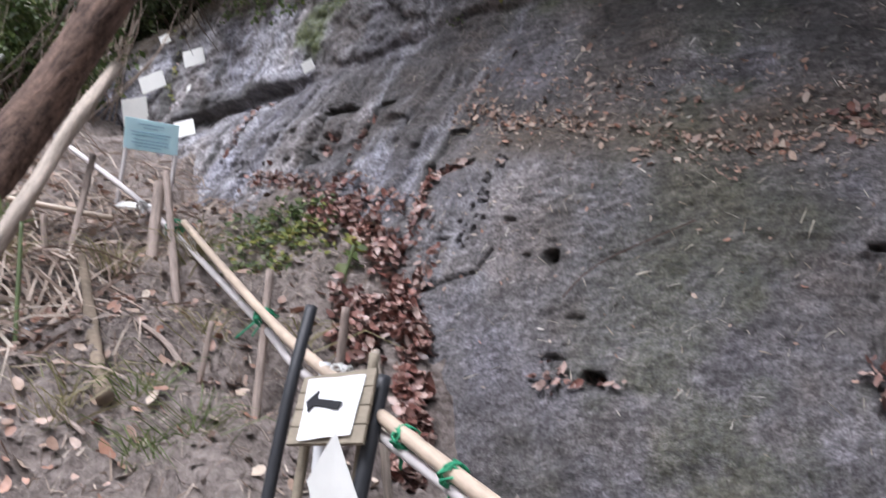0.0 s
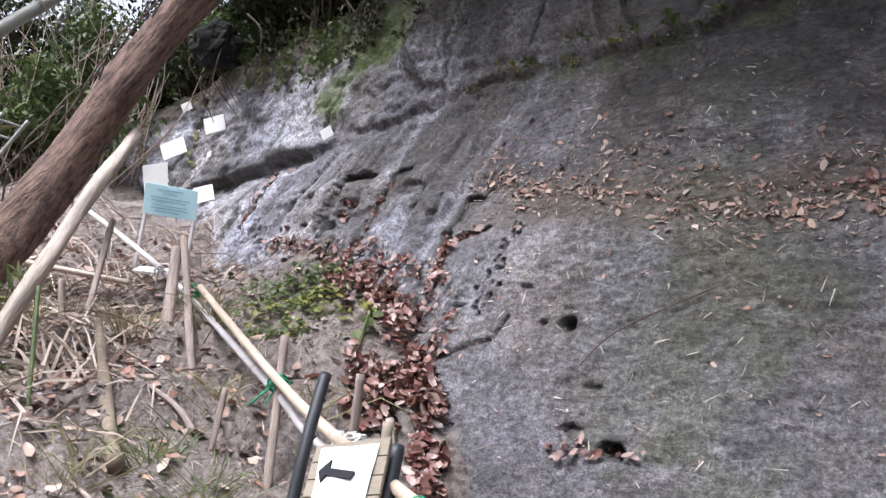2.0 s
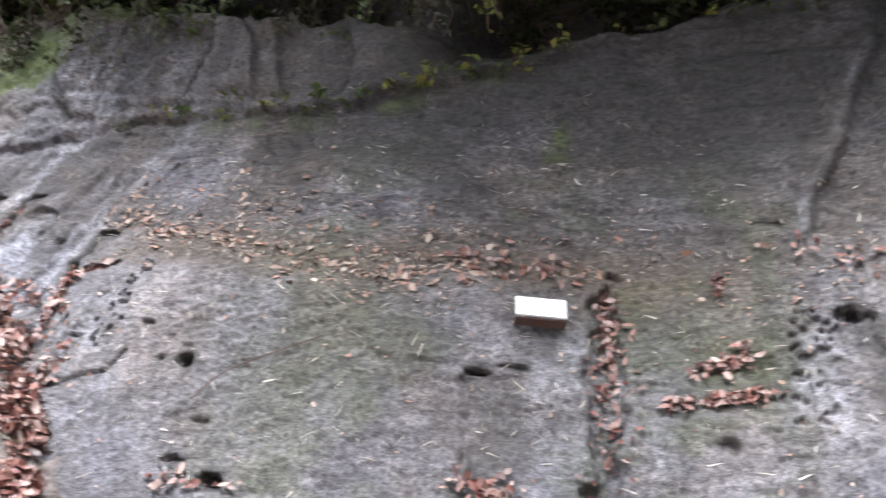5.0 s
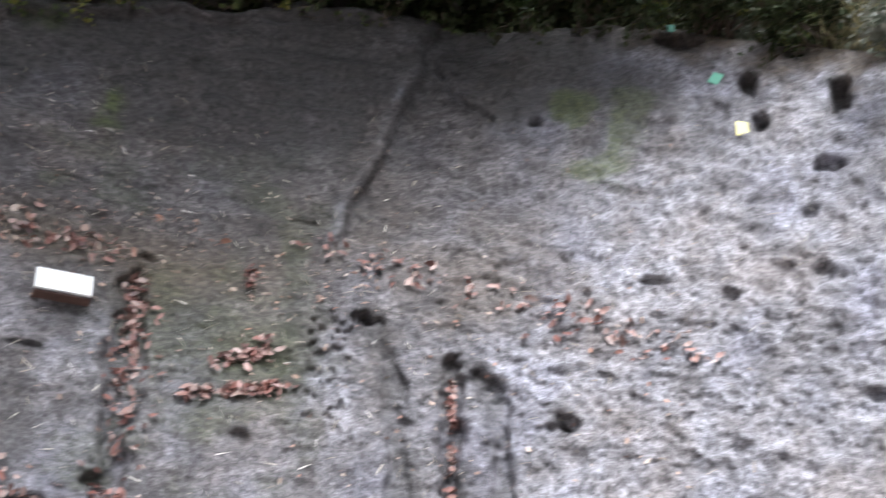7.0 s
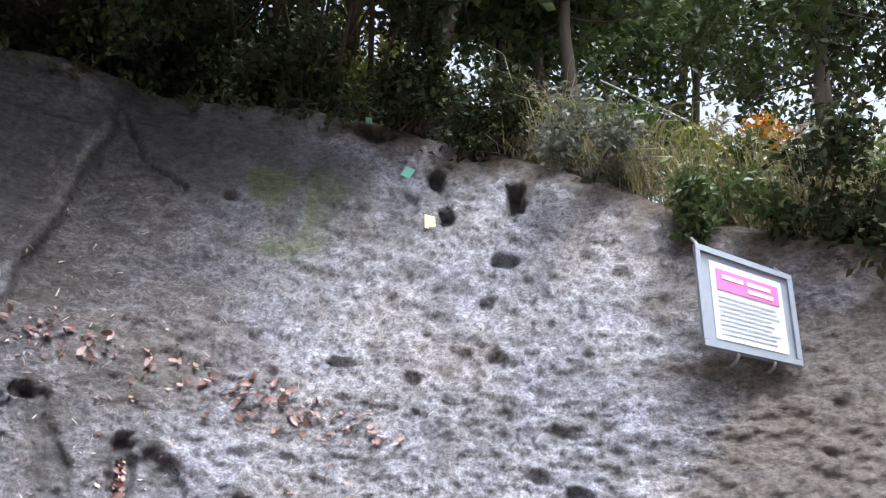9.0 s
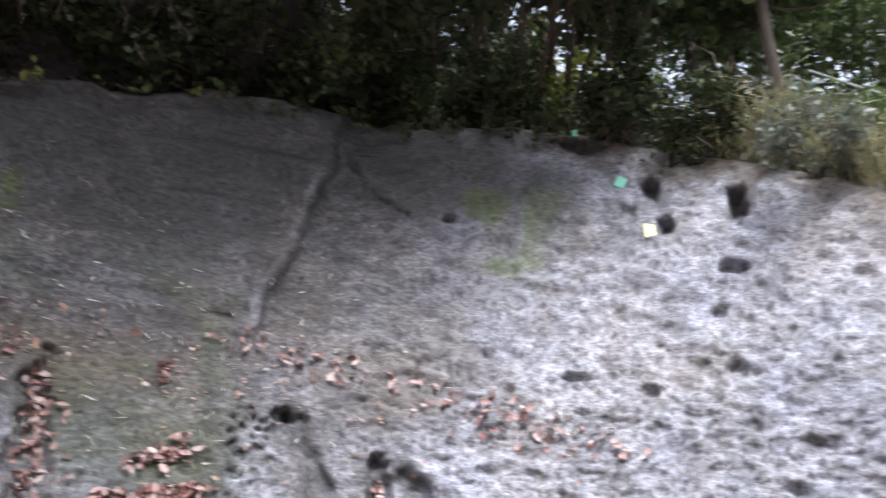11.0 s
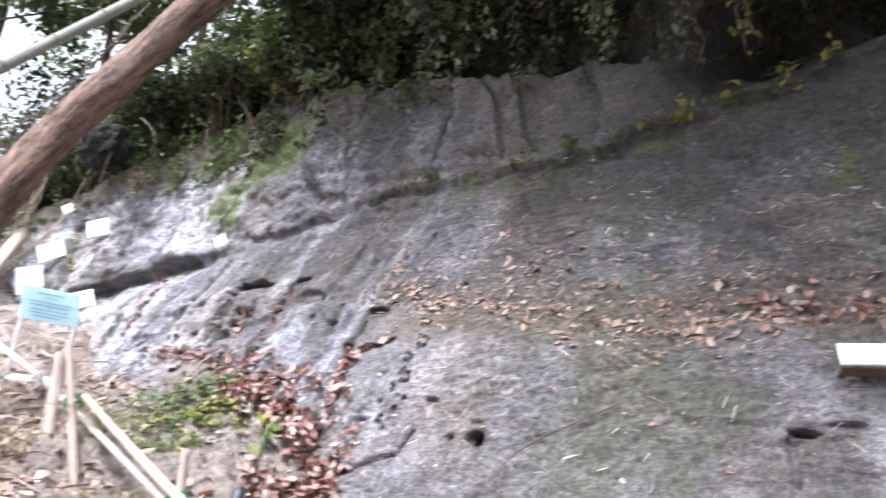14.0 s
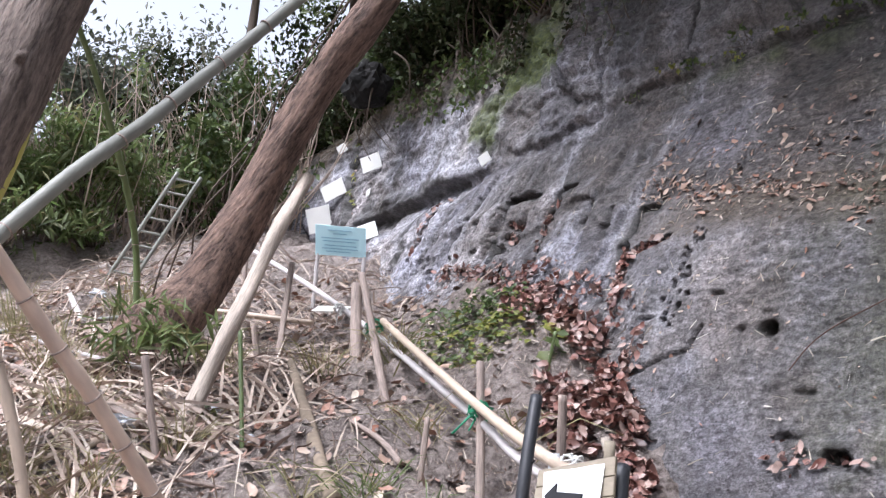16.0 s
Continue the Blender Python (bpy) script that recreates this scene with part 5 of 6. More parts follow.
lad = thing("ladder", planted((-4.32, 7.42), 0), "old bamboo ladder leaning in the bushes", "ladder")
la, lb = Vector((-4.42, 7.37, gz(-4.42, 7.37) - 0.03)), Vector((-3.94, 7.62, 3.80))
side = Vector((0.18, 0.08, -0.03))
for o in (Vector((0, 0, 0)), side):
    rod("side_rail", [tuple(la + o), tuple(lb + o)], 0.018, BAMBOO_GREY, lad, sides=8)
for k in range(9):
    p = la.lerp(lb, 0.05 + 0.112 * k)
    rod("rung", [tuple(p), tuple(p + side)], 0.012, BAMBOO_GREY, lad, sides=7)

# ---------------------------------------------------------------- loose leaves and straw on the rock


def strewn(name, s, z, size, mat, label, category, curl=0.5, lift=0.006, flat=0.35):
    p, n = rock_at(s, z), -rock_normal(s, z)
    up = n + np.array([0, 0, 0.5]) + RNG.normal(size=n.shape) * flat
    toward = np.array([0.2, 0.4, 1.7]) - p
    sign = np.sign((n * toward).sum(1))[:, None]
    up = n * sign + np.array([0, 0, 0.4]) + RNG.normal(size=n.shape) * flat
    v, f = curled_data(p + n * sign * (lift + 0.3 * np.asarray(size)[:, None] * curl * 0.3), size, up, curl)
    return tagged(piece(name, v, f, mat), label, category, kind="stuff")


def normal_pick(n, a, b):
    return a + b * RNG.normal(size=n)


# band of litter on the ledge
n = 4200
s = RNG.uniform(9.8, 14.3, n)
off = RNG.normal(size=n)
z = 2.98 + 0.05 * np.sin(s * 2.1) + np.where(off > 0, 0.24, 0.09) * off + np.interp(s, [9.9, 10.6, 12, 14.2], [0.22, 0.1, -0.05, 0.02]) + 0.05 * fbm(s, s * 0, s * 0, 3.0, 7, 2)
keep = RNG.random(n) < np.interp(s, [9.9, 10.5, 12.2, 12.9, 14.2], [0.7, 1.0, 0.9, 0.4, 0.2]) * (0.55 + 0.6 * fbm(s, z * 2, s * 0, 5.0, 77, 2))
s, z = s[keep], z[keep]
big = RNG.random(len(s)) < 0.22
strewn("ledge_litter", s[big], z[big], RNG.uniform(0.018, 0.06, int(big.sum())), PALE_LEAF, "brown and pale dead leaves along the rock ledge", "leaves", 0.35, 0.003, 0.5)
s, z = s[~big], z[~big]
p, nr = rock_at(s, z), -rock_normal(s, z)
nr *= np.sign((nr * (np.array([0.2, 0.4, 1.7]) - p)).sum(1))[:, None]
v, f = leaves_data(p + nr * 0.006, RNG.uniform(0.012, 0.05, len(s)), nr + [0, 0, 0.3], 3.2, 0.3, spread=0.3)
tagged(piece("ledge_needles", v, f, PALE_LEAF), "narrow dry leaves and chaff along the rock ledge", "leaves", kind="stuff")
# single leaves all over the face
n = 800
s, z = RNG.uniform(9.9, 16.0, n), RNG.uniform(1.5, 4.2, n)
keep = RNG.random(n) < np.exp(-np.abs(z - 2.5) / 0.9)
s, z = s[keep], z[keep]
strewn("scattered_leaves", s, z, RNG.uniform(0.012, 0.036, len(s)), PALE_LEAF, "single dead leaves stuck on the rock face", "leaves", 0.35, 0.003, 0.4)
# leaves caught in the cut channels
got_s, got_z = [], []
for pts, w, count in (([(13.06, 2.84), (13.08, 2.45)], 0.075, 60), ([(13.04, 2.5), (13.1, 2.2), (13.06, 1.85)], 0.11, 50), ([(9.93, 2.76), (9.92, 2.64), (9.94, 2.42)], 0.04, 70), ([(9.03, 3.25), (9.04, 3.05), (9.06, 2.78)], 0.035, 40), ([(9.94, 2.74), (10.02, 2.78), (10.18, 2.82)], 0.03, 30), ([(8.0, 2.85), (8.6, 2.78), (9.4, 2.7)], 0.08, 110),
                      ([(7.44, 3.6), (7.38, 3.36), (7.36, 3.1)], 0.05, 36), ([(8.62, 3.14), (8.76, 3.10)], 0.03, 10), ([(8.64, 3.04), (8.74, 3.02)], 0.03, 8), ([(14.7, 2.5), (14.76, 2.2), (14.8, 1.8)], 0.03, 46), ([(13.5, 2.42), (13.75, 2.56)], 0.05, 46), ([(13.35, 2.24), (13.85, 2.34)], 0.035, 70), ([(13.6, 2.98), (13.62, 2.9)], 0.05, 14),
                      ([(12.4, 1.78), (12.7, 1.68)], 0.08, 50), ([(13.0, 1.72), (13.2, 1.70)], 0.05, 26), ([(14.7, 3.05), (15.3, 2.92), (16.1, 2.7)], 0.13, 60), ([(5.5, 4.6), (5.6, 4.0), (5.8, 3.5)], 0.05, 80), ([(11.0, 1.62), (11.45, 1.62)], 0.06, 22), ([(13.85, 3.22), (14.6, 3.1)], 0.13, 34), ([(12.2, 2.98), (13.0, 2.95)], 0.10, 46)):
    for k in range(int(count * 1.6)):
        i = RNG.integers(len(pts) - 1)
        t = RNG.random()
        got_s.append(pts[i][0] * (1 - t) + pts[i + 1][0] * t + w * RNG.normal() * 0.5)
        got_z.append(pts[i][1] * (1 - t) + pts[i + 1][1] * t + w * RNG.normal() * 0.5)
strewn("groove_leaves", np.array(got_s), np.array(got_z), RNG.uniform(0.02, 0.062, len(got_s)), DEAD_LEAF, "reddish dead leaves caught in the rock grooves", "leaves", 0.8, 0.02, 0.6)
n = 1300
s = RNG.uniform(8.0, 10.25, n)
hi = np.interp(s, [8.0, 8.9, 9.3, 9.82, 10.02, 10.16, 10.25], [2.78, 2.76, 2.70, 2.58, 2.50, 2.36, 2.15]) + 0.08 * fbm(s, s * 0, s * 0, 5.0, 131, 3) + 0.03 * RNG.normal(size=n)
lo = np.interp(s, [8.0, 9.0, 9.7, 10.25], [2.70, 2.58, 2.25, 1.9])
z = hi - (hi - lo) * RNG.random(n) ** 1.3
keep = RNG.random(n) < np.interp(s, [8.0, 8.8, 9.2, 10.25], [0.1, 0.2, 0.6, 0.7]) * np.clip(0.7 + 1.1 * fbm(s * 1.5, z * 1.5, s * 0, 5.0, 133, 2), 0, 1.2)
s, z = s[keep], z[keep]
strewn("foot_leaves", s, z, RNG.uniform(0.025, 0.062, len(s)), DEAD_LEAF, "reddish dead leaves heaped against the foot of the rock", "leaves", 0.9, 0.025, 0.7)
k = 70
strewn("yellow_leaf_trail", np.interp(np.linspace(0, 1, k), [0, 0.5, 1], [5.46, 5.6, 5.8]) + 0.03 * RNG.normal(size=k), np.linspace(4.65, 3.65, k), RNG.uniform(0.03, 0.06, k), LEAF_YELLOW, "line of small yellow leaves down a groove", "leaves", 0.6, 0.03, 0.5)
# straw and needles
n = 2200
s, z = RNG.uniform(9.0, 16.5, n), RNG.uniform(1.4, 4.4, n)
keep = RNG.random(n) < 0.25 + np.exp(-np.abs(z - 3.0) / 0.4)
s, z = s[keep], z[keep]
p, nr = rock_at(s, z), -rock_normal(s, z)
nr *= np.sign((nr * (np.array([0.2, 0.4, 1.7]) - p)).sum(1))[:, None]
d = RNG.normal(size=p.shape)
d -= (d * nr).sum(1)[:, None] * nr
d /= np.linalg.norm(d, axis=1)[:, None]
L = RNG.uniform(0.02, 0.075, len(s))[:, None]
a = p + nr * 0.006
v, f = blades_data(a - d * L / 2, a + d * L / 2 + nr * 0.01, RNG.uniform(0.001, 0.0028, len(s)), 0.1)
tagged(piece("straw_litter", v, f, STRAW), "pale straws and needles lying on the rock", "straw", kind="stuff")

n = 170
s, z = RNG.uniform(10.3, 14.6, n), RNG.uniform(1.5, 4.0, n)
p, nr = rock_at(s, z), -rock_normal(s, z)
nr *= np.sign((nr * (np.array([0.2, 0.4, 1.7]) - p)).sum(1))[:, None]
d = RNG.normal(size=p.shape)
d -= (d * nr).sum(1)[:, None] * nr
d /= np.linalg.norm(d, axis=1)[:, None]
L = RNG.uniform(0.03, 0.09, n)[:, None]
v, f = blades_data(p + nr * 0.008 - d * L / 2, p + nr * 0.012 + d * L / 2, RNG.uniform(0.002, 0.004, n), 0.05)
tagged(piece("split_straw", v, f, STRAW_PALE), "bleached split straws lying on the rock", "straw", kind="stuff")

# ---------------------------------------------------------------- leaf heap and litter on the soil


def heap(name, centers, count, size, mat, label, up_lift=0.06):
    pts = []
    for cx, cy, r in centers:
        a, q = RNG.random(count) * 6.283, np.sqrt(RNG.random(count)) * r
        pts.append(np.stack([cx + q * np.cos(a), cy + q * np.sin(a), 0.12 * RNG.random(count) * (1 - q / r)], 1))
    p = np.vstack(pts)
    p[:, 2] += ground_full(p[:, 0], p[:, 1]) + 0.01 + up_lift * RNG.random(len(p))
    nn = RNG.normal(size=p.shape) * 0.6 + np.array([0.1, -0.5, 0.9])
    v, f = curled_data(p, RNG.uniform(size * 0.6, size * 1.3, len(p)), nn, 0.9)
    return tagged(piece(name, v, f, mat), label, "leaves", kind="stuff")


heap("leaf_heap", [(-0.53, 6.32, 0.2), (-0.35, 6.24, 0.2), (-0.18, 6.2, 0.16), (-0.66, 6.62, 0.2), (-0.36, 6.02, 0.16), (-0.24, 5.85, 0.18), (-0.12, 5.6, 0.16), (-0.04, 5.42, 0.11), (-0.02, 5.18, 0.10), (0.02, 4.95, 0.09), (-0.62, 6.3, 0.26), (-0.34, 5.38, 0.15), (0.03, 4.66, 0.08), (-0.40, 5.50, 0.13), (-0.25, 5.52, 0.12)], 170, 0.062, DEAD_LEAF, "heap of reddish-brown dead leaves at the rock's foot")
n = 4200
x, y = RNG.uniform(-4.6, 0.0, n), RNG.uniform(3.0, 7.8, n)
keep = (x < -1.35 - 0.2 * RNG.random(n)) | (RNG.random(n) < 0.25)
x, y = x[keep], y[keep]
p = np.stack([x, y, ground_full(x, y) + 0.015], 1)
v, f = curled_data(p, RNG.uniform(0.02, 0.085, len(p)), RNG.normal(size=p.shape) * 0.4 + [0, -0.2, 1], 0.6)
tagged(piece("ground_litter", v, f, PALE_LEAF), "dead leaves strewn over the soil", "leaves", kind="stuff")
n = 4200
x, y = RNG.uniform(-4.8, -1.2, n), RNG.uniform(3.0, 8.2, n)
keep = RNG.random(n) < np.interp(x, [-4.8, -2.2, -1.6, -1.2], [1, 0.8, 0.22, 0.08])
x, y = x[keep], y[keep]
a = RNG.random(len(x)) * 6.283
L = RNG.uniform(0.05, 0.42, len(x))
r = np.stack([x, y, ground_full(x, y) + 0.01 + 0.05 * RNG.random(len(x))], 1)
x2, y2 = x + L * np.cos(a), y + L * np.sin(a)
t = np.stack([x2, y2, ground_full(x2, y2) + 0.02 + 0.16 * RNG.random(len(x)) ** 2], 1)
v, f = blades_data(r, t, RNG.uniform(0.002, 0.007, len(x)), 0.25)
tagged(piece("dry_stem_litter", v, f, DEBRIS), "tangle of dry stems and twigs on the slope", "twigs", kind="stuff")
n = 5000
x, y = RNG.uniform(-4.0, 0.0, n), RNG.uniform(3.2, 7.5, n)
sz = 0.006 + 0.022 * RNG.random(n) ** 3
p = np.stack([x, y, ground_full(x, y)], 1)
v, f = curled_data(p, sz * 2.2, RNG.normal(size=p.shape) * 0.2 + [0, 0, 1], 0.1)
v = v.reshape(-1, 9, 3)
v[:, 0, 2] += sz
tagged(piece("soil_clods", v.reshape(-1, 3), f, SOIL), "small clods of earth on the slope", "soil", kind="stuff")


n = 4500
x, y = RNG.uniform(-2.6, -0.2, n), RNG.uniform(3.3, 6.6, n)
a, L = RNG.random(n) * 6.283, RNG.uniform(0.015, 0.07, n)
x2, y2 = x + L * np.cos(a), y + L * np.sin(a)
v, f = blades_data(np.stack([x, y, ground_full(x, y) + 0.008], 1), np.stack([x2, y2, ground_full(x2, y2) + 0.012], 1), RNG.uniform(0.0012, 0.004, n), 0.1)
tagged(piece("chaff", v, f, DEBRIS), "short bits of straw and bark on the soil", "twigs", kind="stuff")


def grass_tuft(cx, cy, count, height, mat, name, label, spread=0.12):
    r = np.stack([cx + spread * 0.4 * RNG.normal(size=count), cy + spread * 0.4 * RNG.normal(size=count), np.zeros(count)], 1)
    r[:, 2] = ground_full(r[:, 0], r[:, 1]) - 0.01
    t = r + np.stack([spread * 1.5 * RNG.normal(size=count), spread * 1.2 * RNG.normal(size=count) - 0.05, height * (0.35 + 0.8 * RNG.random(count))], 1)
    v, f = blades_data(r, t, RNG.uniform(0.0015, 0.004, count), 0.6)
    return tagged(piece(name, v, f, mat), label, "grass", "grass tufts")


for cx, cy, c, h, m in ((-1.75, 5.6, 60, 0.2, GRASS_DRY), (-1.35, 5.75, 70, 0.22, GRASS_DRY), (-1.05, 4.35, 60, 0.13, LEAF_BAMBOO), (-0.75, 4.2, 50, 0.12, LEAF_BAMBOO), (-1.9, 4.25, 60, 0.2, GRASS_DRY), (-1.25, 4.05, 50, 0.15, GRASS_DRY), (-2.6, 4.6, 80, 0.3, GRASS_DRY),
                        (-3.1, 5.1, 90, 0.32, GRASS_DRY), (-2.2, 5.3, 60, 0.22, GRASS_DRY), (-1.0, 5.0, 40, 0.12, GRASS_DRY), (-0.6, 5.15, 40, 0.14, GRASS_DRY), (-3.4, 6.2, 90, 0.4, GRASS_DRY), (-2.4, 3.9, 70, 0.25, GRASS_DRY), (-0.85, 3.95, 50, 0.1, LEAF_BAMBOO), (-2.0, 3.8, 60, 0.2, GRASS_DRY), (-3.7, 5.5, 90, 0.4, GRASS_DRY)):
    grass_tuft(cx, cy, c, h, m, "grass_tuft", "tuft of thin dry grass on the slope" if m is GRASS_DRY else "tuft of short green grass on the soil")

# low weeds beside the leaf heap
for cx, cy, n, sz, m, lab in ((-1.08, 6.38, 260, 0.05, LEAF_MID, "patch of low green weeds on the soil bank"), (-0.92, 6.08, 240, 0.05, LEAF_YELLOW, "patch of yellow-green weeds on the soil bank"), (-1.05, 6.0, 160, 0.045, LEAF_MID, "patch of low green weeds on the soil bank"), (-0.80, 6.28, 140, 0.05, LEAF_MID, "patch of low green weeds on the soil bank"),
                              (-0.46, 5.92, 10, 0.10, LEAF_YELLOW, "single weed with broad bright leaves"), (-0.49, 5.78, 6, 0.11, LEAF_MID, "single weed with broad green leaves"), (-2.0, 4.75, 8, 0.11, LEAF_MID, "small broad-leaved green seedling")):
    sp = 0.16 if n > 20 else 0.04
    x, y = cx + sp * RNG.normal(size=n), cy + sp * RNG.normal(size=n)
    p = np.stack([x, y, ground_full(x, y) + 0.02 + 0.08 * RNG.random(n)], 1)
    w = thing("weed_patch", (cx, cy, gz(cx, cy)), lab, "weeds", "weeds on the bank")
    v, f = leaves_data(p, RNG.uniform(sz * 0.6, sz * 1.3, n), np.tile([0, -0.4, 0.9], (n, 1)), 1.4, 0.2, spread=0.35)
    piece("leaves", v, f, m, w)
    st = RNG.integers(n, size=min(n, 40))
    v, f = blades_data(np.stack([x[st], y[st], ground_full(x[st], y[st]) - 0.01], 1), p[st], 0.0015, 0.1)
    tagged(piece("stems", v, f, LEAF_MID, w), kind="stuff")

# rubbish
for cx, cy, sz in ((-2.15, 4.25, 0.09), (-2.1, 4.95, 0.10), (-1.7, 4.55, 0.06), (-3.3, 4.9, 0.07), (-3.9, 6.6, 0.10)):
    bm = bmesh.new()
    bmesh.ops.create_icosphere(bm, subdivisions=3, radius=sz)
    for vert in bm.verts:
        k = 0.6 + 0.5 * noise.noise(vert.co * 22 + Vector((cx, cy, 0)) * 9)
        vert.co = Vector((vert.co.x * k, vert.co.y * k, vert.co.z * k * 0.6))
    ob = part("crumpled_bag", bm, PLASTIC, None)
    ob.location = (cx, cy, gz(cx, cy) + sz * 0.25)
    tagged(ob, "crumpled whitish plastic bag lying in litter", "litter", "plastic bags in the litter")

# ---------------------------------------------------------------- shrubs, hanging creepers and trees


def crown_points(center, radius, count, clumps):
    """Leaf places in an uneven crown of clumps with gaps."""
    c = np.asarray(center, float)
    rad = np.asarray(radius, float)
    k = RNG.normal(size=(clumps, 3))
    k = k / np.linalg.norm(k, axis=1)[:, None] * (0.35 + 0.6 * RNG.random((clumps, 1)))
    which = RNG.integers(clumps, size=count)
    p = k[which] + RNG.normal(size=(count, 3)) * (0.13 + 0.09 * RNG.random(clumps))[which][:, None]
    return c + p * rad, c + k * rad


def shrub(name, base, center, radius, count, size, mat, label, category="shrub", clumps=12, long=1.8, stems=7, stem_r=0.012, down=0.3, group="shrubs on the hill", bark=None):
    t = thing(name, tuple(base), label, category, group)
    p, k = crown_points(center, radius, count, clumps)
    v, f = leaves_data(p, RNG.uniform(size * 0.6, size * 1.35, count), None, long, 0.25, down)
    piece("foliage", v, f, mat, t)
    got = []
    b = np.asarray(base, float)
    for i in range(min(stems, clumps)):
        m = (b + k[i]) / 2 + RNG.normal(size=3) * 0.08 * np.linalg.norm(k[i] - b)
        got.append(tube_data([b + RNG.normal(size=3) * [0.06, 0.06, 0], m, k[i]], [stem_r, stem_r * 0.7, stem_r * 0.35], sides=5, step=0.15))
    v, f = join(got)
    tagged(piece("branching", v, f, bark or TWIG, t, "", True), kind="stuff")
    return t


def tree(name, base, height, spread, count, size, mat, label, bark=BARK_GREY, r=0.09, low=0.35, long=1.8, lean=(0, 0)):
    """A tapered trunk, limbs, and a crown of leaf clumps at the limbs' ends."""
    t = thing(name, tuple(base), label, "tree", "trees on the wooded slope")
    b = np.asarray(base, float)
    topp = b + [lean[0], lean[1], height]
    mids = [b + (topp - b) * u + RNG.normal(size=3) * 0.12 for u in (0.33, 0.66)]
    rod("trunk", [b - [0, 0, 0.2], *mids, topp], [r, r * 0.8, r * 0.55, r * 0.2], bark, t, rough=r * 0.06, sides=10, step=0.12)
    places = []
    for i in range(22):
        u = low + (1 - low) * (i / 21)
        s0 = b + (topp - b) * u
        a = i * 2.4 + RNG.random()
        L = spread * (0.45 + 0.55 * RNG.random()) * (1.15 - 0.75 * (u - low) / (1 - low))
        e = s0 + [L * math.cos(a), L * math.sin(a), L * (0.25 + 0.4 * RNG.random())]
        rod("limb", [s0, (s0 + e) / 2 + RNG.normal(size=3) * 0.08, e], [r * 0.28, r * 0.16, r * 0.06], bark, t, sides=5, step=0.2)
        for q in range(3):
            places.append(s0 + (e - s0) * (0.5 + 0.25 * q) + RNG.normal(size=3) * 0.1 * L)
    places = np.array(places)
    which = RNG.integers(len(places), size=count)
    p = places[which] + RNG.normal(size=(count, 3)) * spread * (0.10 + 0.07 * RNG.random(len(places)))[which][:, None]
    v, f = leaves_data(p, RNG.uniform(size * 0.6, size * 1.35, count), None, long, 0.25, 0.3)
    piece("crown", v, f, mat, t)
    return t


# edge of the rock: evergreen shrubs that overhang it, and creepers that hang down
for k, (s, up, rad, n, m, sz) in enumerate([
        (4.2, 0.25, 0.45, 700, LEAF_DARK, 0.07), (5.0, 0.3, 0.5, 800, LEAF_DARK, 0.07), (5.8, 0.25, 0.5, 800, LEAF_MID, 0.07), (6.5, 0.45, 0.55, 900, LEAF_DARK, 0.07), (7.2, 0.5, 0.5, 800, LEAF_DARK, 0.075), (7.7, 0.65, 0.5, 800, LEAF_MID, 0.08),
        (8.4, 0.6, 0.5, 900, LEAF_DARK, 0.075), (9.0, 0.55, 0.5, 900, LEAF_DARK, 0.075), (9.7, 0.5, 0.55, 900, LEAF_GREY, 0.07), (10.4, 0.4, 0.5, 900, LEAF_DARK, 0.075), (11.0, 0.45, 0.55, 900, LEAF_DARK, 0.07), (11.6, 0.2, 0.5, 900, LEAF_DARK, 0.07),
        (12.2, 0.2, 0.55, 900, LEAF_DARK, 0.07), (12.9, 0.2, 0.6, 1000, LEAF_DARK, 0.07), (13.5, 0.2, 0.6, 1000, LEAF_DARK, 0.07), (14.1, 0.3, 0.55, 900, LEAF_DARK, 0.07), (14.7, 0.4, 0.55, 900, LEAF_DARK, 0.07), (15.3, 0.4, 0.5, 900, LEAF_DARK, 0.065), (15.9, 0.45, 0.5, 900, LEAF_DARK, 0.06), (16.5, 0.35, 0.4, 700, LEAF_DARK, 0.06),
        (17.1, 0.25, 0.4, 700, LEAF_GREY, 0.06), (17.8, 0.3, 0.4, 700, LEAF_MID, 0.06), (18.4, 0.3, 0.5, 800, LEAF_DARK, 0.06), (19.0, 0.5, 0.6, 800, LEAF_DARK, 0.07)]):
    zt = float(np.interp(s, TOP_S, TOP_Z))
    b = rock_at(s, zt + 0.12)[0]
    fwd = 0.22 * float(smooth(14.8, 15.8, s))
    c = b + np.array([0.05 * RNG.normal() - fwd, 0.05 * RNG.normal() - 0.3 * fwd, up - 0.9 * fwd])
    shrub("shrub", b, c, (rad * 1.2, rad * 1.0, rad * 0.85), n * 3, sz, m, "evergreen shrub with small glossy leaves at the rock's edge" if m is LEAF_DARK else "green shrub at the rock's edge")
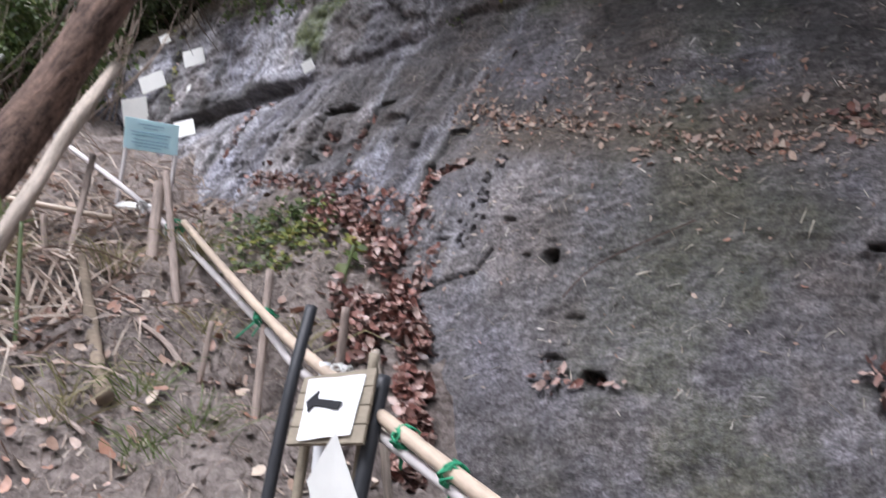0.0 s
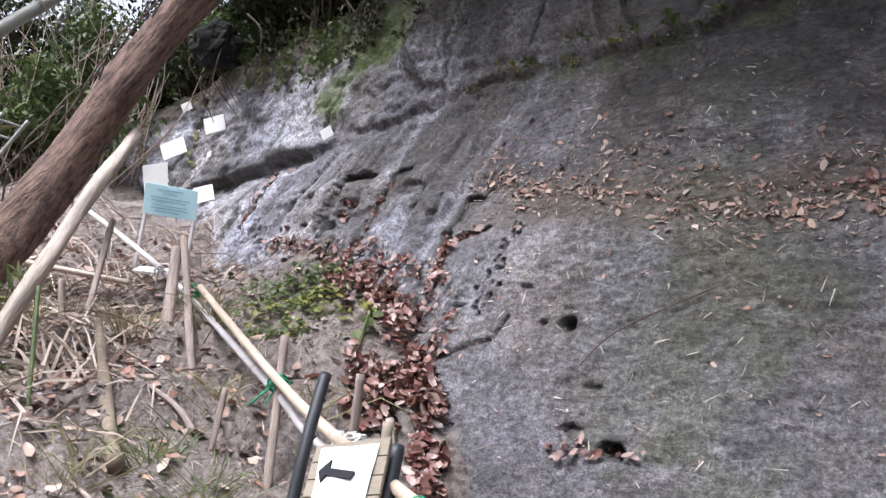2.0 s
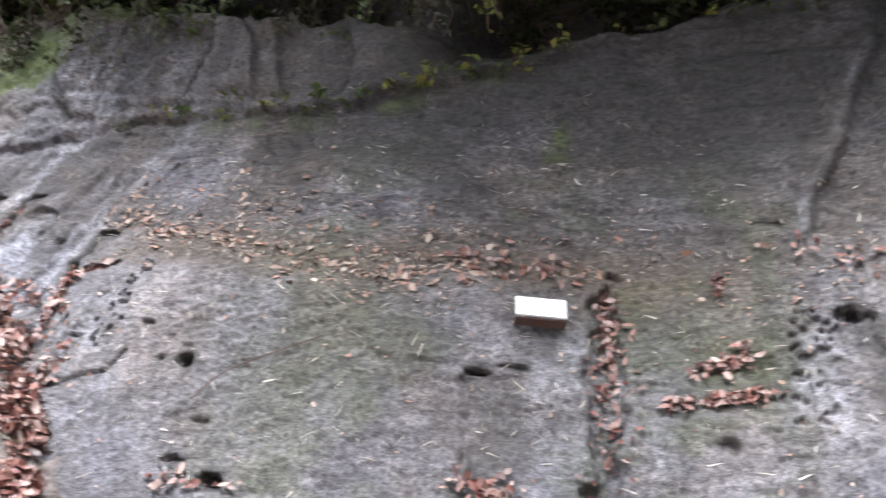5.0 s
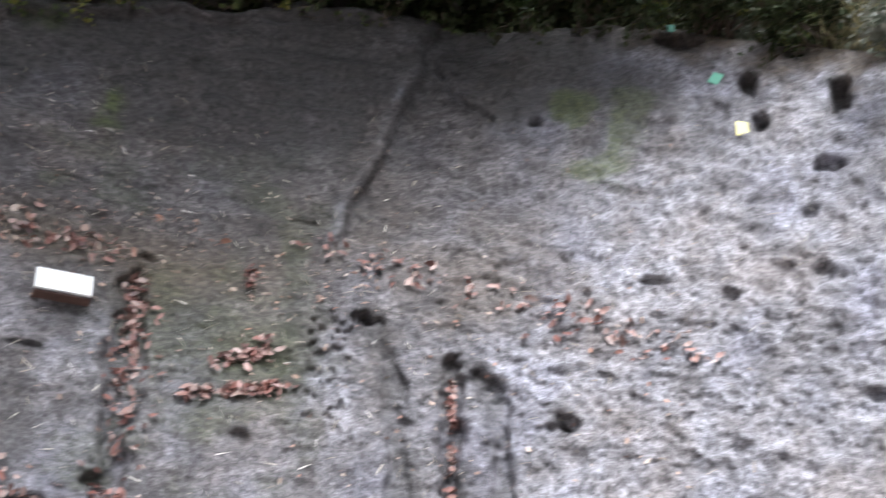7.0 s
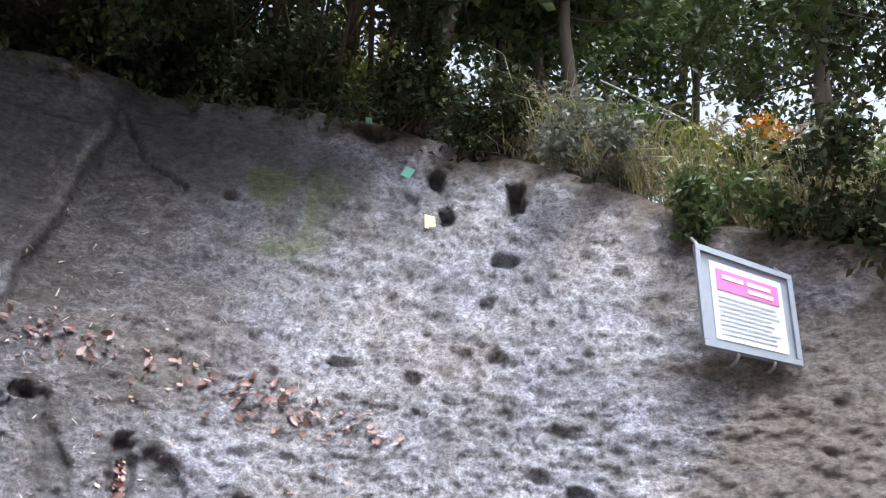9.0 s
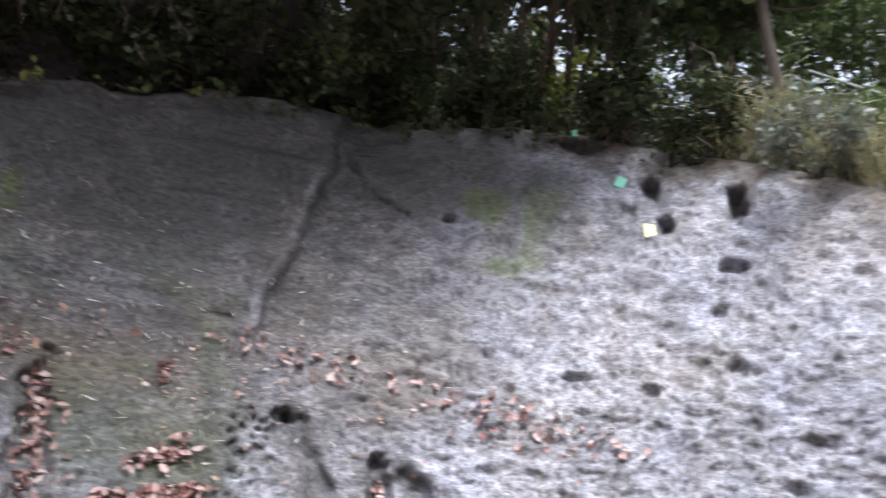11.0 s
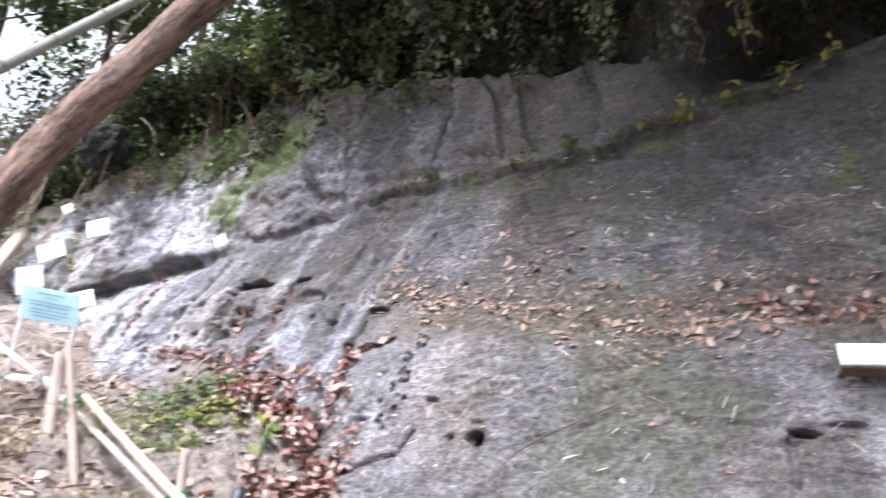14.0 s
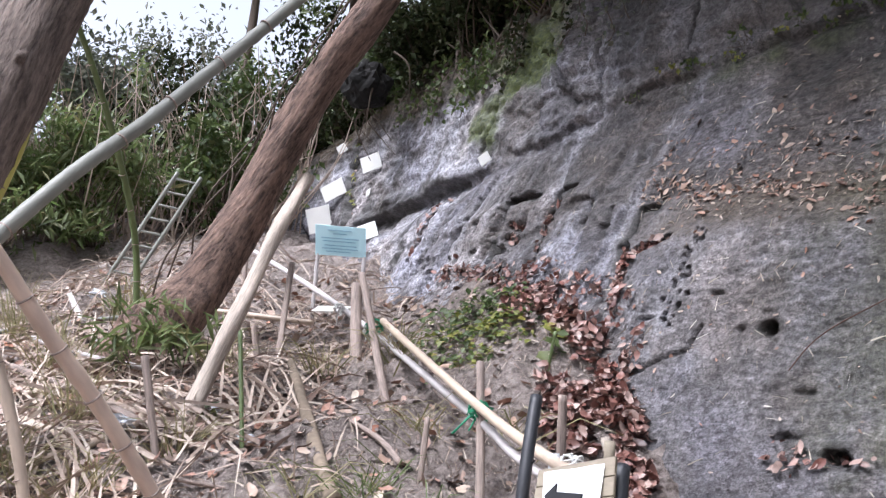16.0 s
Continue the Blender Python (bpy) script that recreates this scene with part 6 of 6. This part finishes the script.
for s, L, m in ((6.9, 0.5, LEAF_MID), (7.6, 0.45, LEAF_MID), (8.2, 0.35, LEAF_DARK), (9.4, 0.6, LEAF_GREY), (9.9, 0.35, LEAF_MID), (10.5, 0.5, LEAF_GREY), (11.1, 0.55, LEAF_MID), (11.7, 0.7, LEAF_DARK), (12.2, 0.8, LEAF_DARK), (12.7, 0.7, LEAF_DARK), (13.2, 0.7, LEAF_DARK), (13.7, 0.6, LEAF_DARK), (14.2, 0.35, LEAF_DARK), (14.9, 0.3, LEAF_DARK), (15.5, 0.25, LEAF_DARK)):
    zt = float(np.interp(s, TOP_S, TOP_Z))
    t = thing("hanging_creeper", tuple(rock_at(s, zt + 0.05)[0]), "leafy creeper hanging down the shaded rock", "creeper", "creepers on the rock")
    places, lines = [], []
    for k in range(6):
        s2, l2 = s + 0.2 * RNG.normal(), L * (0.5 + 0.7 * RNG.random())
        zz = np.linspace(zt + 0.15, zt - l2, 7)
        q = rock_at(np.full(7, s2) + 0.03 * RNG.normal(size=7), zz)
        nr = -rock_normal(np.full(7, s2), zz)
        nr *= np.sign((nr * (np.array([0.2, 0.4, 1.7]) - q)).sum(1))[:, None]
        q = q + nr * (0.05 + 0.06 * RNG.random())
        lines.append(tube_data(q, [0.005] * 7, sides=4, step=0.08))
        for i in range(6):
            places.append(q[i] + (q[i + 1] - q[i]) * RNG.random((9, 1)) + 0.035 * RNG.normal(size=(9, 3)) + nr[i] * 0.03)
    v, f = join(lines)
    piece("vines", v, f, TWIG, t, "", True)
    p = np.vstack(places)
    v, f = leaves_data(p, RNG.uniform(0.03, 0.07, len(p)), None, 1.5, 0.2, 0.8)
    piece("leaves", v, f, m, t)

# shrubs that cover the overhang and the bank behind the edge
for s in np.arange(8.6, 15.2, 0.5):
    # the higher rows, mostly unseen, stand further out to shade the rock
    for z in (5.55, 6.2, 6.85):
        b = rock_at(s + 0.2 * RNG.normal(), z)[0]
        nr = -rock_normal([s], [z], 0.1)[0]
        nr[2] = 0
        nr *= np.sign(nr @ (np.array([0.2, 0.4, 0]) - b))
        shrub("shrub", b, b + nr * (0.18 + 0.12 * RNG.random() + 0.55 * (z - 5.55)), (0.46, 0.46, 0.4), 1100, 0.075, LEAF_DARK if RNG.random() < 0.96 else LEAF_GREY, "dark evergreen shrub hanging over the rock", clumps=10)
for s in np.arange(14.6, 20.0, 0.45):
    zt = float(np.interp(s, TOP_S, TOP_Z))
    dense = float(smooth(15.9, 15.0, s))
    for dz, back, h in ((0.35, 0.0, 0.45), (0.75, 0.0, 0.7), (1.2, 0.0, 1.1)):
        b = rock_at(s + 0.15 * RNG.normal(), zt + dz)[0]
        h *= 1 + 0.7 * dense
        m = LEAF_DARK if RNG.random() < dense else (LEAF_MID, LEAF_MID, LEAF_YELLOW, LEAF_GREY)[RNG.integers(4)]
        shrub("shrub", b, b + [0, 0, h * 0.6], (0.5, 0.5, h * 0.8), int(1500 + 900 * dense), 0.065, m, "dense shrub on the bank above the rock", clumps=14)
for s in np.arange(3.0, 8.8, 0.5):
    zt = float(np.interp(s, TOP_S, TOP_Z))
    for dz, h in ((0.5, 0.5), (1.1, 0.7)):
        b = rock_at(s + 0.15 * RNG.normal(), zt + dz)[0]
        m = (LEAF_DARK, LEAF_MID, LEAF_DARK, LEAF_DARK)[RNG.integers(4)]
        shrub("shrub", b, b + [0.1, -0.2, h * 0.4], (0.55, 0.5, h * 0.8), 1500, 0.075, m, "dense evergreen shrub above the far rock", clumps=14)

# small plants rooted in the crack below the upper wall
for s, z, n, sz, m in ((11.0, 4.22, 14, 0.07, LEAF_MID), (11.75, 4.40, 16, 0.07, LEAF_YELLOW), (11.5, 4.34, 12, 0.05, LEAF_YELLOW), (12.4, 4.62, 10, 0.06, LEAF_YELLOW), (12.7, 4.75, 9, 0.06, LEAF_YELLOW), (10.3, 4.14, 12, 0.04, LEAF_MID), (10.7, 4.18, 16, 0.04, LEAF_MID), (13.3, 4.9, 12, 0.05, LEAF_MID), (13.7, 5.05, 12, 0.05, LEAF_MID), (12.05, 4.5, 8, 0.06, LEAF_YELLOW)):
    b = rock_at(s, z)[0]
    c = b + np.array([-0.04, -0.09, 0.02])
    shrub("crack_plant", b, c, (0.09, 0.07, 0.09), n, sz, m, "small plant rooted in the rock crack", "plant", 5, 1.4, 4, 0.003, group="plants in the crack")
for s in np.arange(9.4, 14.6, 0.16):
    z = float(np.interp(s, [9.4, 10.32, 11.0, 11.7, 13.08, 14.3, 15.3], [4.02, 4.08, 4.14, 4.40, 4.82, 5.22, 5.34])) + 0.03 * RNG.normal()
    if RNG.random() < 0.75:
        b = rock_at(s, z)[0]
        shrub("crack_plant", b, b + np.array([-0.02, -0.05, 0.0]), (0.10, 0.06, 0.05), int(RNG.integers(8, 26)), 0.035, (LEAF_DARK, LEAF_MID, LEAF_MID, LEAF_YELLOW)[RNG.integers(4)], "small plant rooted in the rock crack", "plant", 5, 1.5, 3, 0.002, 0.6, "plants in the crack")
shrub("bright_shrub", rock_at(16.0, 5.2)[0], np.array([5.62, 2.95, 5.65]), (0.3, 0.28, 0.25), 260, 0.07, LEAF_YELLOW, "bright yellow-green bush on the rock's top", clumps=8)
shrub("pale_shrub", rock_at(8.3, 5.0)[0], rock_at(8.1, 5.2)[0] + [0, -0.25, 0.25], (0.5, 0.3, 0.28), 380, 0.075, LEAF_YELLOW, "pale green broad-leaved bush above the rock", clumps=9)
shrub("pale_shrub", rock_at(7.1, 5.0)[0], rock_at(7.3, 5.1)[0] + [0, -0.3, 0.55], (0.5, 0.3, 0.3), 380, 0.08, LEAF_GREY, "grey-green broad-leaved bush above the rock", clumps=9)

# dry grass with plumes over the poster
for k in range(9):
    s = 16.7 + 0.24 * k
    zt = float(np.interp(s, TOP_S, TOP_Z))
    b = rock_at(s, zt + 0.12)[0]
    t = thing("plume_grass", tuple(b), "clump of dry arching grass with pale plumes", "grass", "plume grass on the rock's top")
    n = 130
    r = b + RNG.normal(size=(n, 3)) * [0.1, 0.1, 0.02]
    e = r + np.stack([-0.25 + 0.22 * RNG.normal(size=n), 0.22 * RNG.normal(size=n), 0.15 + 0.3 * RNG.random(n)], 1)
    v, f = blades_data(r, e, RNG.uniform(0.002, 0.005, n), 0.9)
    piece("blades", v, f, GRASS_DRY, t)
    if k % 2 == 0 or k > 5:
        got = []
        for q in range(2):
            a = b + [0.02, 0.06 * RNG.normal(), 0.1]
            tip = a + [-0.1 + 0.1 * RNG.normal(), -0.15 + 0.12 * RNG.normal(), 0.42 + 0.1 * RNG.random()]
            m = 70
            u = RNG.random((m, 1))
            rr = a + (tip - a) * (0.7 + 0.3 * u)
            got.append(blades_data(rr, rr + np.stack([0.03 * RNG.normal(size=m) - 0.02, -0.03 + 0.03 * RNG.normal(size=m), 0.02 - 0.05 * RNG.random(m)], 1), 0.0035, 0.2))
            got.append(blades_data(a[None], tip[None], 0.003, 0.1))
        v, f = join(got)
        piece("plume", v, f, PLUME, t)
shrub("orange_shrub", rock_at(17.9, 4.9)[0], np.array([7.6, 0.75, 5.85]), (0.42, 0.5, 0.16), 420, 0.07, LEAF_ORANGE, "low bush with orange autumn leaves", clumps=10, long=2.2)
pole("fallen_pole", [(7.25, 1.95, 6.5), (7.65, 1.2, 6.12), (7.75, 0.95, 5.9)], 0.012, BAMBOO_GREY, "bare pale dead pole among the bushes", "branch", group="poles on the ground")

# hillside on the far left: bushes, bamboo and young trees
HILL = [(-6.2, 7.5, 2.4, LEAF_BAMBOO), (-6.6, 6.8, 2.2, LEAF_GREY), (-7.2, 7.2, 2.0, LEAF_DARK), (-6.5, 8.2, 1.9, LEAF_BAMBOO), (-6.0, 9.3, 2.1, LEAF_GREY), (-5.3, 9.9, 1.9, LEAF_DARK), (-4.7, 10.8, 2.1, LEAF_MID), (-7.6, 9.4, 2.2, LEAF_GREY), (-6.7, 10.6, 2.2, LEAF_BAMBOO), (-5.8, 11.4, 2.4, LEAF_GREY),
        (-8.4, 8.0, 2.6, LEAF_DARK), (-5.9, 7.4, 1.3, LEAF_BAMBOO), (-5.2, 8.3, 1.2, LEAF_BAMBOO), (-4.5, 9.4, 1.2, LEAF_MID), (-6.9, 6.2, 1.7, LEAF_BAMBOO), (-7.9, 6.4, 2.2, LEAF_DARK), (-4.2, 11.6, 2.6, LEAF_DARK), (-3.6, 11.0, 1.9, LEAF_MID), (-9.0, 10.5, 2.2, LEAF_GREY), (-7.5, 12.0, 2.4, LEAF_GREY)]
for x, y, h, m in HILL:
    g = gz(x, y)
    h *= 0.92 if math.hypot(x, y) > 10.4 and x < -5 else 1.0
    bam = m is LEAF_BAMBOO
    shrub("bamboo_thicket" if bam else "shrub", (x, y, g), (x, y, g + h * 0.55), (0.8, 0.8, h * 0.55), 3200, 0.15 if bam else 0.085, m, "thicket of dwarf bamboo with narrow leaves" if bam else ("bare-twigged greyish shrub on the hillside" if m is LEAF_GREY else "dense evergreen shrub on the hillside"),
          "bamboo" if bam else "shrub", 20, 5.0 if bam else 1.8, 14, 0.011, 0.6)
got = []
for k in range(420):
    x, y = RNG.uniform(-7.5, -3.6), 0
    y = 7.0 + (x + 7.5) * 0.85 + RNG.uniform(-0.6, 0.8)
    g = gz(x, y)
    a = np.array([x, y, g])
    b = a + [0.5 * RNG.normal(), 0.3 * RNG.normal(), 0.8 + 1.3 * RNG.random()]
    got.append(tube_data([a, (a + b) / 2 + 0.15 * RNG.normal(size=3), b + [0.2 * RNG.normal(), -0.2, -0.2 * RNG.random()]], [0.009, 0.007, 0.003], sides=4, step=0.2))
v, f = join(got)
tagged(piece("bare_twigs", v, f, DEBRIS), "tangle of bare grey twigs on the hillside", "twigs", kind="stuff")
grove = [(-5.0, 10.7, 4.2, 0.9, LEAF_MID), (-4.1, 11.9, 5.0, 1.0, LEAF_MID), (-6.9, 8.6, 2.9, 0.8, LEAF_MID), (-3.0, 12.2, 6.5, 1.6, LEAF_MID), (-1.6, 11.4, 6.5, 1.7, LEAF_DARK), (-4.3, 13.8, 6.0, 1.6, LEAF_MID), (0.2, 10.2, 6.0, 1.8, LEAF_DARK), (2.4, 9.0, 5.5, 1.9, LEAF_DARK), (4.4, 7.8, 5.5, 1.9, LEAF_DARK), (6.2, 6.0, 5.0, 1.8, LEAF_DARK), (7.6, 4.6, 5.0, 1.6, LEAF_MID), (-0.5, 13.5, 8, 2.2, LEAF_DARK), (3.5, 11.5, 8, 2.4, LEAF_DARK), (7, 8.5, 8, 2.4, LEAF_DARK), 
         (9.4, 3.4, 6.0, 1.4, LEAF_MID), (10.8, 1.6, 6.5, 1.3, LEAF_MID), (9.0, 0.2, 5.5, 1.4, LEAF_MID), (11.5, 3.6, 7.0, 1.4, LEAF_MID), (12.5, 0.2, 7.0, 1.5, LEAF_MID), (8.6, -1.3, 5.5, 1.6, LEAF_DARK), (10.5, -2.0, 6.5, 1.7, LEAF_DARK), (8.2, 3.2, 4.0, 1.3, LEAF_MID), (7.4, 2.2, 2.6, 1.0, LEAF_MID), (9.8, 2.4, 5.0, 1.4, LEAF_MID), (13.5, 2.2, 8.0, 1.8, LEAF_MID), (14.5, 5.0, 9.0, 2.0, LEAF_DARK),
         # bank trees whose unseen crowns lean out to shade the upper rock
         (1.0, 7.4, 4.0, 2.5, LEAF_DARK), (3.0, 6.6, 4.0, 2.5, LEAF_DARK), (4.9, 5.6, 3.8, 2.4, LEAF_DARK), (-1.0, 8.6, 4.6, 2.3, LEAF_DARK), (6.4, 4.7, 3.6, 2.2, LEAF_DARK), (7.2, 3.7, 3.4, 1.9, LEAF_MID),
         # unseen trees behind and beside the camera, added to block low sky light
         (-6.0, -7.0, 8.0, 2.6, LEAF_DARK), (-2.5, -8.5, 9.0, 2.8, LEAF_DARK), (1.5, -8.0, 8.5, 2.8, LEAF_DARK), (5.0, -7.5, 8.0, 2.6, LEAF_DARK), (-9.0, -3.5, 8.0, 2.6, LEAF_DARK), (-10.0, 1.0, 7.5, 2.4, LEAF_DARK), (-4.0, -11.0, 11.0, 3.0, LEAF_DARK), (3.5, -11.0, 11.0, 3.0, LEAF_DARK)]
deps = bpy.context.evaluated_depsgraph_get()
for x, y, h, sp, m in grove:
    hit, loc, *_ = scene.ray_cast(deps, Vector((x, y, 60)), Vector((0, 0, -1)))
    tree("tree", (x, y, loc.z if hit else gz(x, y)), h, sp, 6500 if y > -3 else 3500, 0.34 if y < -3 else 0.2 if sp > 1.8 and h < 5 else 0.12, m, "slender evergreen tree, seen on the wooded slope or added unseen for shade" if m is LEAF_DARK else "light green tree with open crown on the bank", r=0.065 if h < 7 else 0.10, bark=TWIG if y > -3 else BARK_GREY, lean=(-0.9, -1.6) if sp > 1.8 and -2 < x < 8 and 3 < y < 9 and h < 5 else (0.3 * RNG.normal(), 0.3 * RNG.normal()))
# unseen crown of the leaning tree, added to shade the upper wall
p, k = crown_points((1.3, 5.6, 8.6), (2.6, 2.2, 1.2), 9000, 40)
v, f = leaves_data(p, RNG.uniform(0.08, 0.16, len(p)), None, 1.8, 0.25, 0.3)
piece("crown", v, f, LEAF_DARK, leaning)
for i in range(14):
    rod("limb", [(0.3, 6.58, 7.4), tuple((np.array([0.3, 6.58, 7.4]) + k[i]) / 2 + [0, 0, 0.2]), tuple(k[i])], [0.06, 0.04, 0.015], BARK, leaning, sides=6, step=0.2)
# sprigs of dwarf bamboo by the leaning tree
for x, y, z0 in ((-2.55, 5.3, 0.15), (-2.3, 5.2, 0.2), (-2.75, 5.1, 0.2)):
    g = gz(x, y)
    shrub("bamboo_sprig", (x, y, g), (x, y, g + 0.28), (0.22, 0.2, 0.2), 70, 0.16, LEAF_BAMBOO, "sprig of dwarf bamboo with long leaves", "bamboo", 8, 7.0, 6, 0.004, 0.4, "bamboo sprigs by the tree")

# larger pinkish dead leaves and broken stems over the lower slope
n = 1300
x, y = RNG.uniform(-3.4, -0.75, n), RNG.uniform(2.9, 5.4, n)
keep = RNG.random(n) < np.interp(x, [-3.2, -1.6, -1.2, -0.75], [1.0, 0.7, 0.25, 0.12])
x, y = x[keep], y[keep]
p = np.stack([x, y, ground_full(x, y) + 0.025], 1)
v, f = curled_data(p, RNG.uniform(0.022, 0.07, len(p)), RNG.normal(size=p.shape) * 0.35 + [0, -0.3, 1], 0.7)
tagged(piece("fallen_leaves", v, f, PINK_LEAF), "pinkish-brown dead leaves lying on the lower slope", "leaves", kind="stuff")
n = 900
x, y = RNG.uniform(-3.6, -1.6, n), RNG.uniform(3.0, 5.6, n)
a = RNG.normal(size=n) * 0.7 + 2.5
L = RNG.uniform(0.15, 0.7, n)
x2, y2 = x + L * np.cos(a), y + L * np.sin(a)
r = np.stack([x, y, ground_full(x, y) + 0.02 + 0.04 * RNG.random(n)], 1)
t = np.stack([x2, y2, ground_full(x2, y2) + 0.03 + 0.14 * RNG.random(n) ** 2], 1)
v, f = blades_data(r, t, RNG.uniform(0.005, 0.011, n), 0.15)
tagged(piece("split_bamboo_litter", v, f, DEBRIS), "split pale bamboo strips strewn over the slope", "twigs", kind="stuff")

# tall dark shrubs closing the gap on the bank
for s, z in ((14.9, 6.5), (14.9, 7.2), (15.4, 6.4), (15.4, 7.1), (15.9, 6.4), (15.9, 7.0)):
    b = rock_at(s, z)[0]
    shrub("shrub", b, b + [-0.1, -0.05, 0.3], (0.55, 0.55, 0.55), 2200, 0.075, LEAF_DARK, "dense shrub on the bank above the rock", clumps=14)

# unseen leafy boughs, added low over the face to shade its upper part
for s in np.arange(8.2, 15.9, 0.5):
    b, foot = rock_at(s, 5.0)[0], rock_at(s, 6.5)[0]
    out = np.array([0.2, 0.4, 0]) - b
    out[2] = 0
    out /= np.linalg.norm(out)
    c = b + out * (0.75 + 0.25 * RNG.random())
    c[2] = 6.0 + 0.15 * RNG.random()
    shrub("unseen_shade_bough", foot, c, (0.7, 0.7, 0.3), 2300, 0.12, LEAF_DARK, "unseen leafy bough added to shade the upper rock", "tree", 16, 1.8, 12, 0.025, 0.3, "boughs over the rock")


# unseen bough high over the path, added to keep sun off the middle face
for c, r in (((0.2, 2.6, 7.4), (1.5, 1.0, 0.45)),):
    shrub("unseen_shade_bough", rock_at(12.6 + 0.6 * c[0] - 0.5, 6.7)[0], c, r, 3600, 0.14, LEAF_DARK, "unseen leafy bough added high over the path to shade the rock", "tree", 26, 1.8, 16, 0.04, 0.3, "boughs over the rock")


def hanging(s, top, low, spread, strands, leaf, mat, label):
    """Strands with leaves that hang free before the shaded hollow."""
    x, y, z, nx, ny = rock_plain(s, low)
    a = np.array([float(x), float(y), 0]) - np.array([float(nx), float(ny), 0]) * 0.10
    along = np.array([float(ny), -float(nx), 0])
    t = thing("hanging_creeper", tuple(a + [0, 0, top]), label, "creeper", "creepers on the rock")
    lines, places = [], []
    for k in range(strands):
        o = a + along * spread * RNG.normal() - np.array([float(nx), float(ny), 0]) * 0.06 * RNG.normal()
        end = low + 0.45 * (top - low) * RNG.random() ** 2
        q = np.array([o + [0.03 * RNG.normal(), 0.03 * RNG.normal(), z] for z in np.linspace(top, end, 8)])
        lines.append(tube_data(q, [0.006] * 8, sides=4, step=0.06))
        for i in range(7):
            places.append(q[i] + (q[i + 1] - q[i]) * RNG.random((leaf, 1)) + 0.045 * RNG.normal(size=(leaf, 3)))
    v, f = join(lines)
    piece("vines", v, f, TWIG, t, "", True)
    if leaf:
        p = np.vstack(places)
        v, f = leaves_data(p, RNG.uniform(0.03, 0.075, len(p)), None, 1.5, 0.2, 0.6)
        piece("leaves", v, f, mat, t)


hanging(11.15, 5.75, 4.75, 0.10, 7, 8, LEAF_PALE, "grey-green leafy creeper hanging before the hollow")
hanging(11.75, 5.75, 4.70, 0.10, 6, 6, LEAF_GREY, "grey-green leafy creeper hanging before the hollow")
hanging(12.15, 5.85, 4.75, 0.06, 5, 4, LEAF_YELLOW, "thin creeper with yellowish leaves hanging before the hollow")
hanging(12.75, 5.95, 5.05, 0.22, 8, 2, LEAF_GREY, "bare creeper strands hanging before the hollow")
hanging(13.6, 5.95, 5.35, 0.22, 7, 3, LEAF_GREY, "grey-green leafy creeper hanging before the hollow")
hanging(14.4, 6.0, 5.45, 0.2, 7, 7, LEAF_MID, "green leafy creeper hanging over the rock")
hanging(9.9, 5.7, 4.95, 0.22, 9, 8, LEAF_PALE, "pale leafy creeper hanging over the rock")
hanging(9.2, 5.6, 4.95, 0.25, 8, 9, LEAF_MID, "green leafy creeper hanging over the rock")
hanging(10.5, 5.7, 5.0, 0.22, 7, 3, LEAF_GREY, "grey-green leafy creeper hanging over the rock")
# sprays of leaves before the dark bank; their lighter colours stand in for lit leaves
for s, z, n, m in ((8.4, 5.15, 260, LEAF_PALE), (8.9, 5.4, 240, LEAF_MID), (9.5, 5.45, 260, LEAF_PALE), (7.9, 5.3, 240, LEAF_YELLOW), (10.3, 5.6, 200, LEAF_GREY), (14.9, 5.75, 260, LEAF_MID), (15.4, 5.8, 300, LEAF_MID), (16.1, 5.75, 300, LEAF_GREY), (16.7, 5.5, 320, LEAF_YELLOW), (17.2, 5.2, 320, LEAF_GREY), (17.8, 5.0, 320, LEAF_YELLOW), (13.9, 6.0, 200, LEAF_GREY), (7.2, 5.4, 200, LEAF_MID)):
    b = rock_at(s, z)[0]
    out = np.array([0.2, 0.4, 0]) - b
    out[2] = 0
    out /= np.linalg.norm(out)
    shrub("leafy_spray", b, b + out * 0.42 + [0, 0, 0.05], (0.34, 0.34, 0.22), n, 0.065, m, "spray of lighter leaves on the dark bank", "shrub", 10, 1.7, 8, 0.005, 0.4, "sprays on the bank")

# near-black ball with roots, added in place of a dark hollow over the far rock
ball = thing("hollow_stand_in", (-2.55, 8.45, 4.6), "near-black ball with roots, standing in for a dark hollow above the far rock", "root ball")
bm = bmesh.new()
bmesh.ops.create_icosphere(bm, subdivisions=4, radius=0.22)
for vert in bm.verts:
    k = 1.0 + 0.3 * noise.noise(vert.co * 9) + 0.12 * noise.noise(vert.co * 30)
    vert.co = Vector((-2.57, 8.50, 4.85)) + vert.co * k
part("earth", bm, HOLLOW_BLACK, ball)
for k in range(9):
    a = np.array([-2.57, 8.50, 4.85]) + RNG.normal(size=3) * 0.12
    rod("root", [a, a + [0.1 * RNG.normal(), -0.05, -0.18], a + [0.12 * RNG.normal(), 0.1, -0.5]], [0.012, 0.008, 0.003], TWIG, ball, sides=5)
# slim pale saplings on the bank
for x0, x1 in (((-1.75, 8.6, 4.6), (-1.72, 8.4, 6.4)), ((-0.5, 7.9, 5.0), (-0.55, 7.6, 6.6))):
    pole("sapling", [x0, tuple((np.array(x0) + np.array(x1)) / 2 + [0.03, 0, 0]), x1], [0.022, 0.018, 0.014], BARK_GREY, "slim bare sapling stem on the bank", "tree", rough=0.003, sides=8)
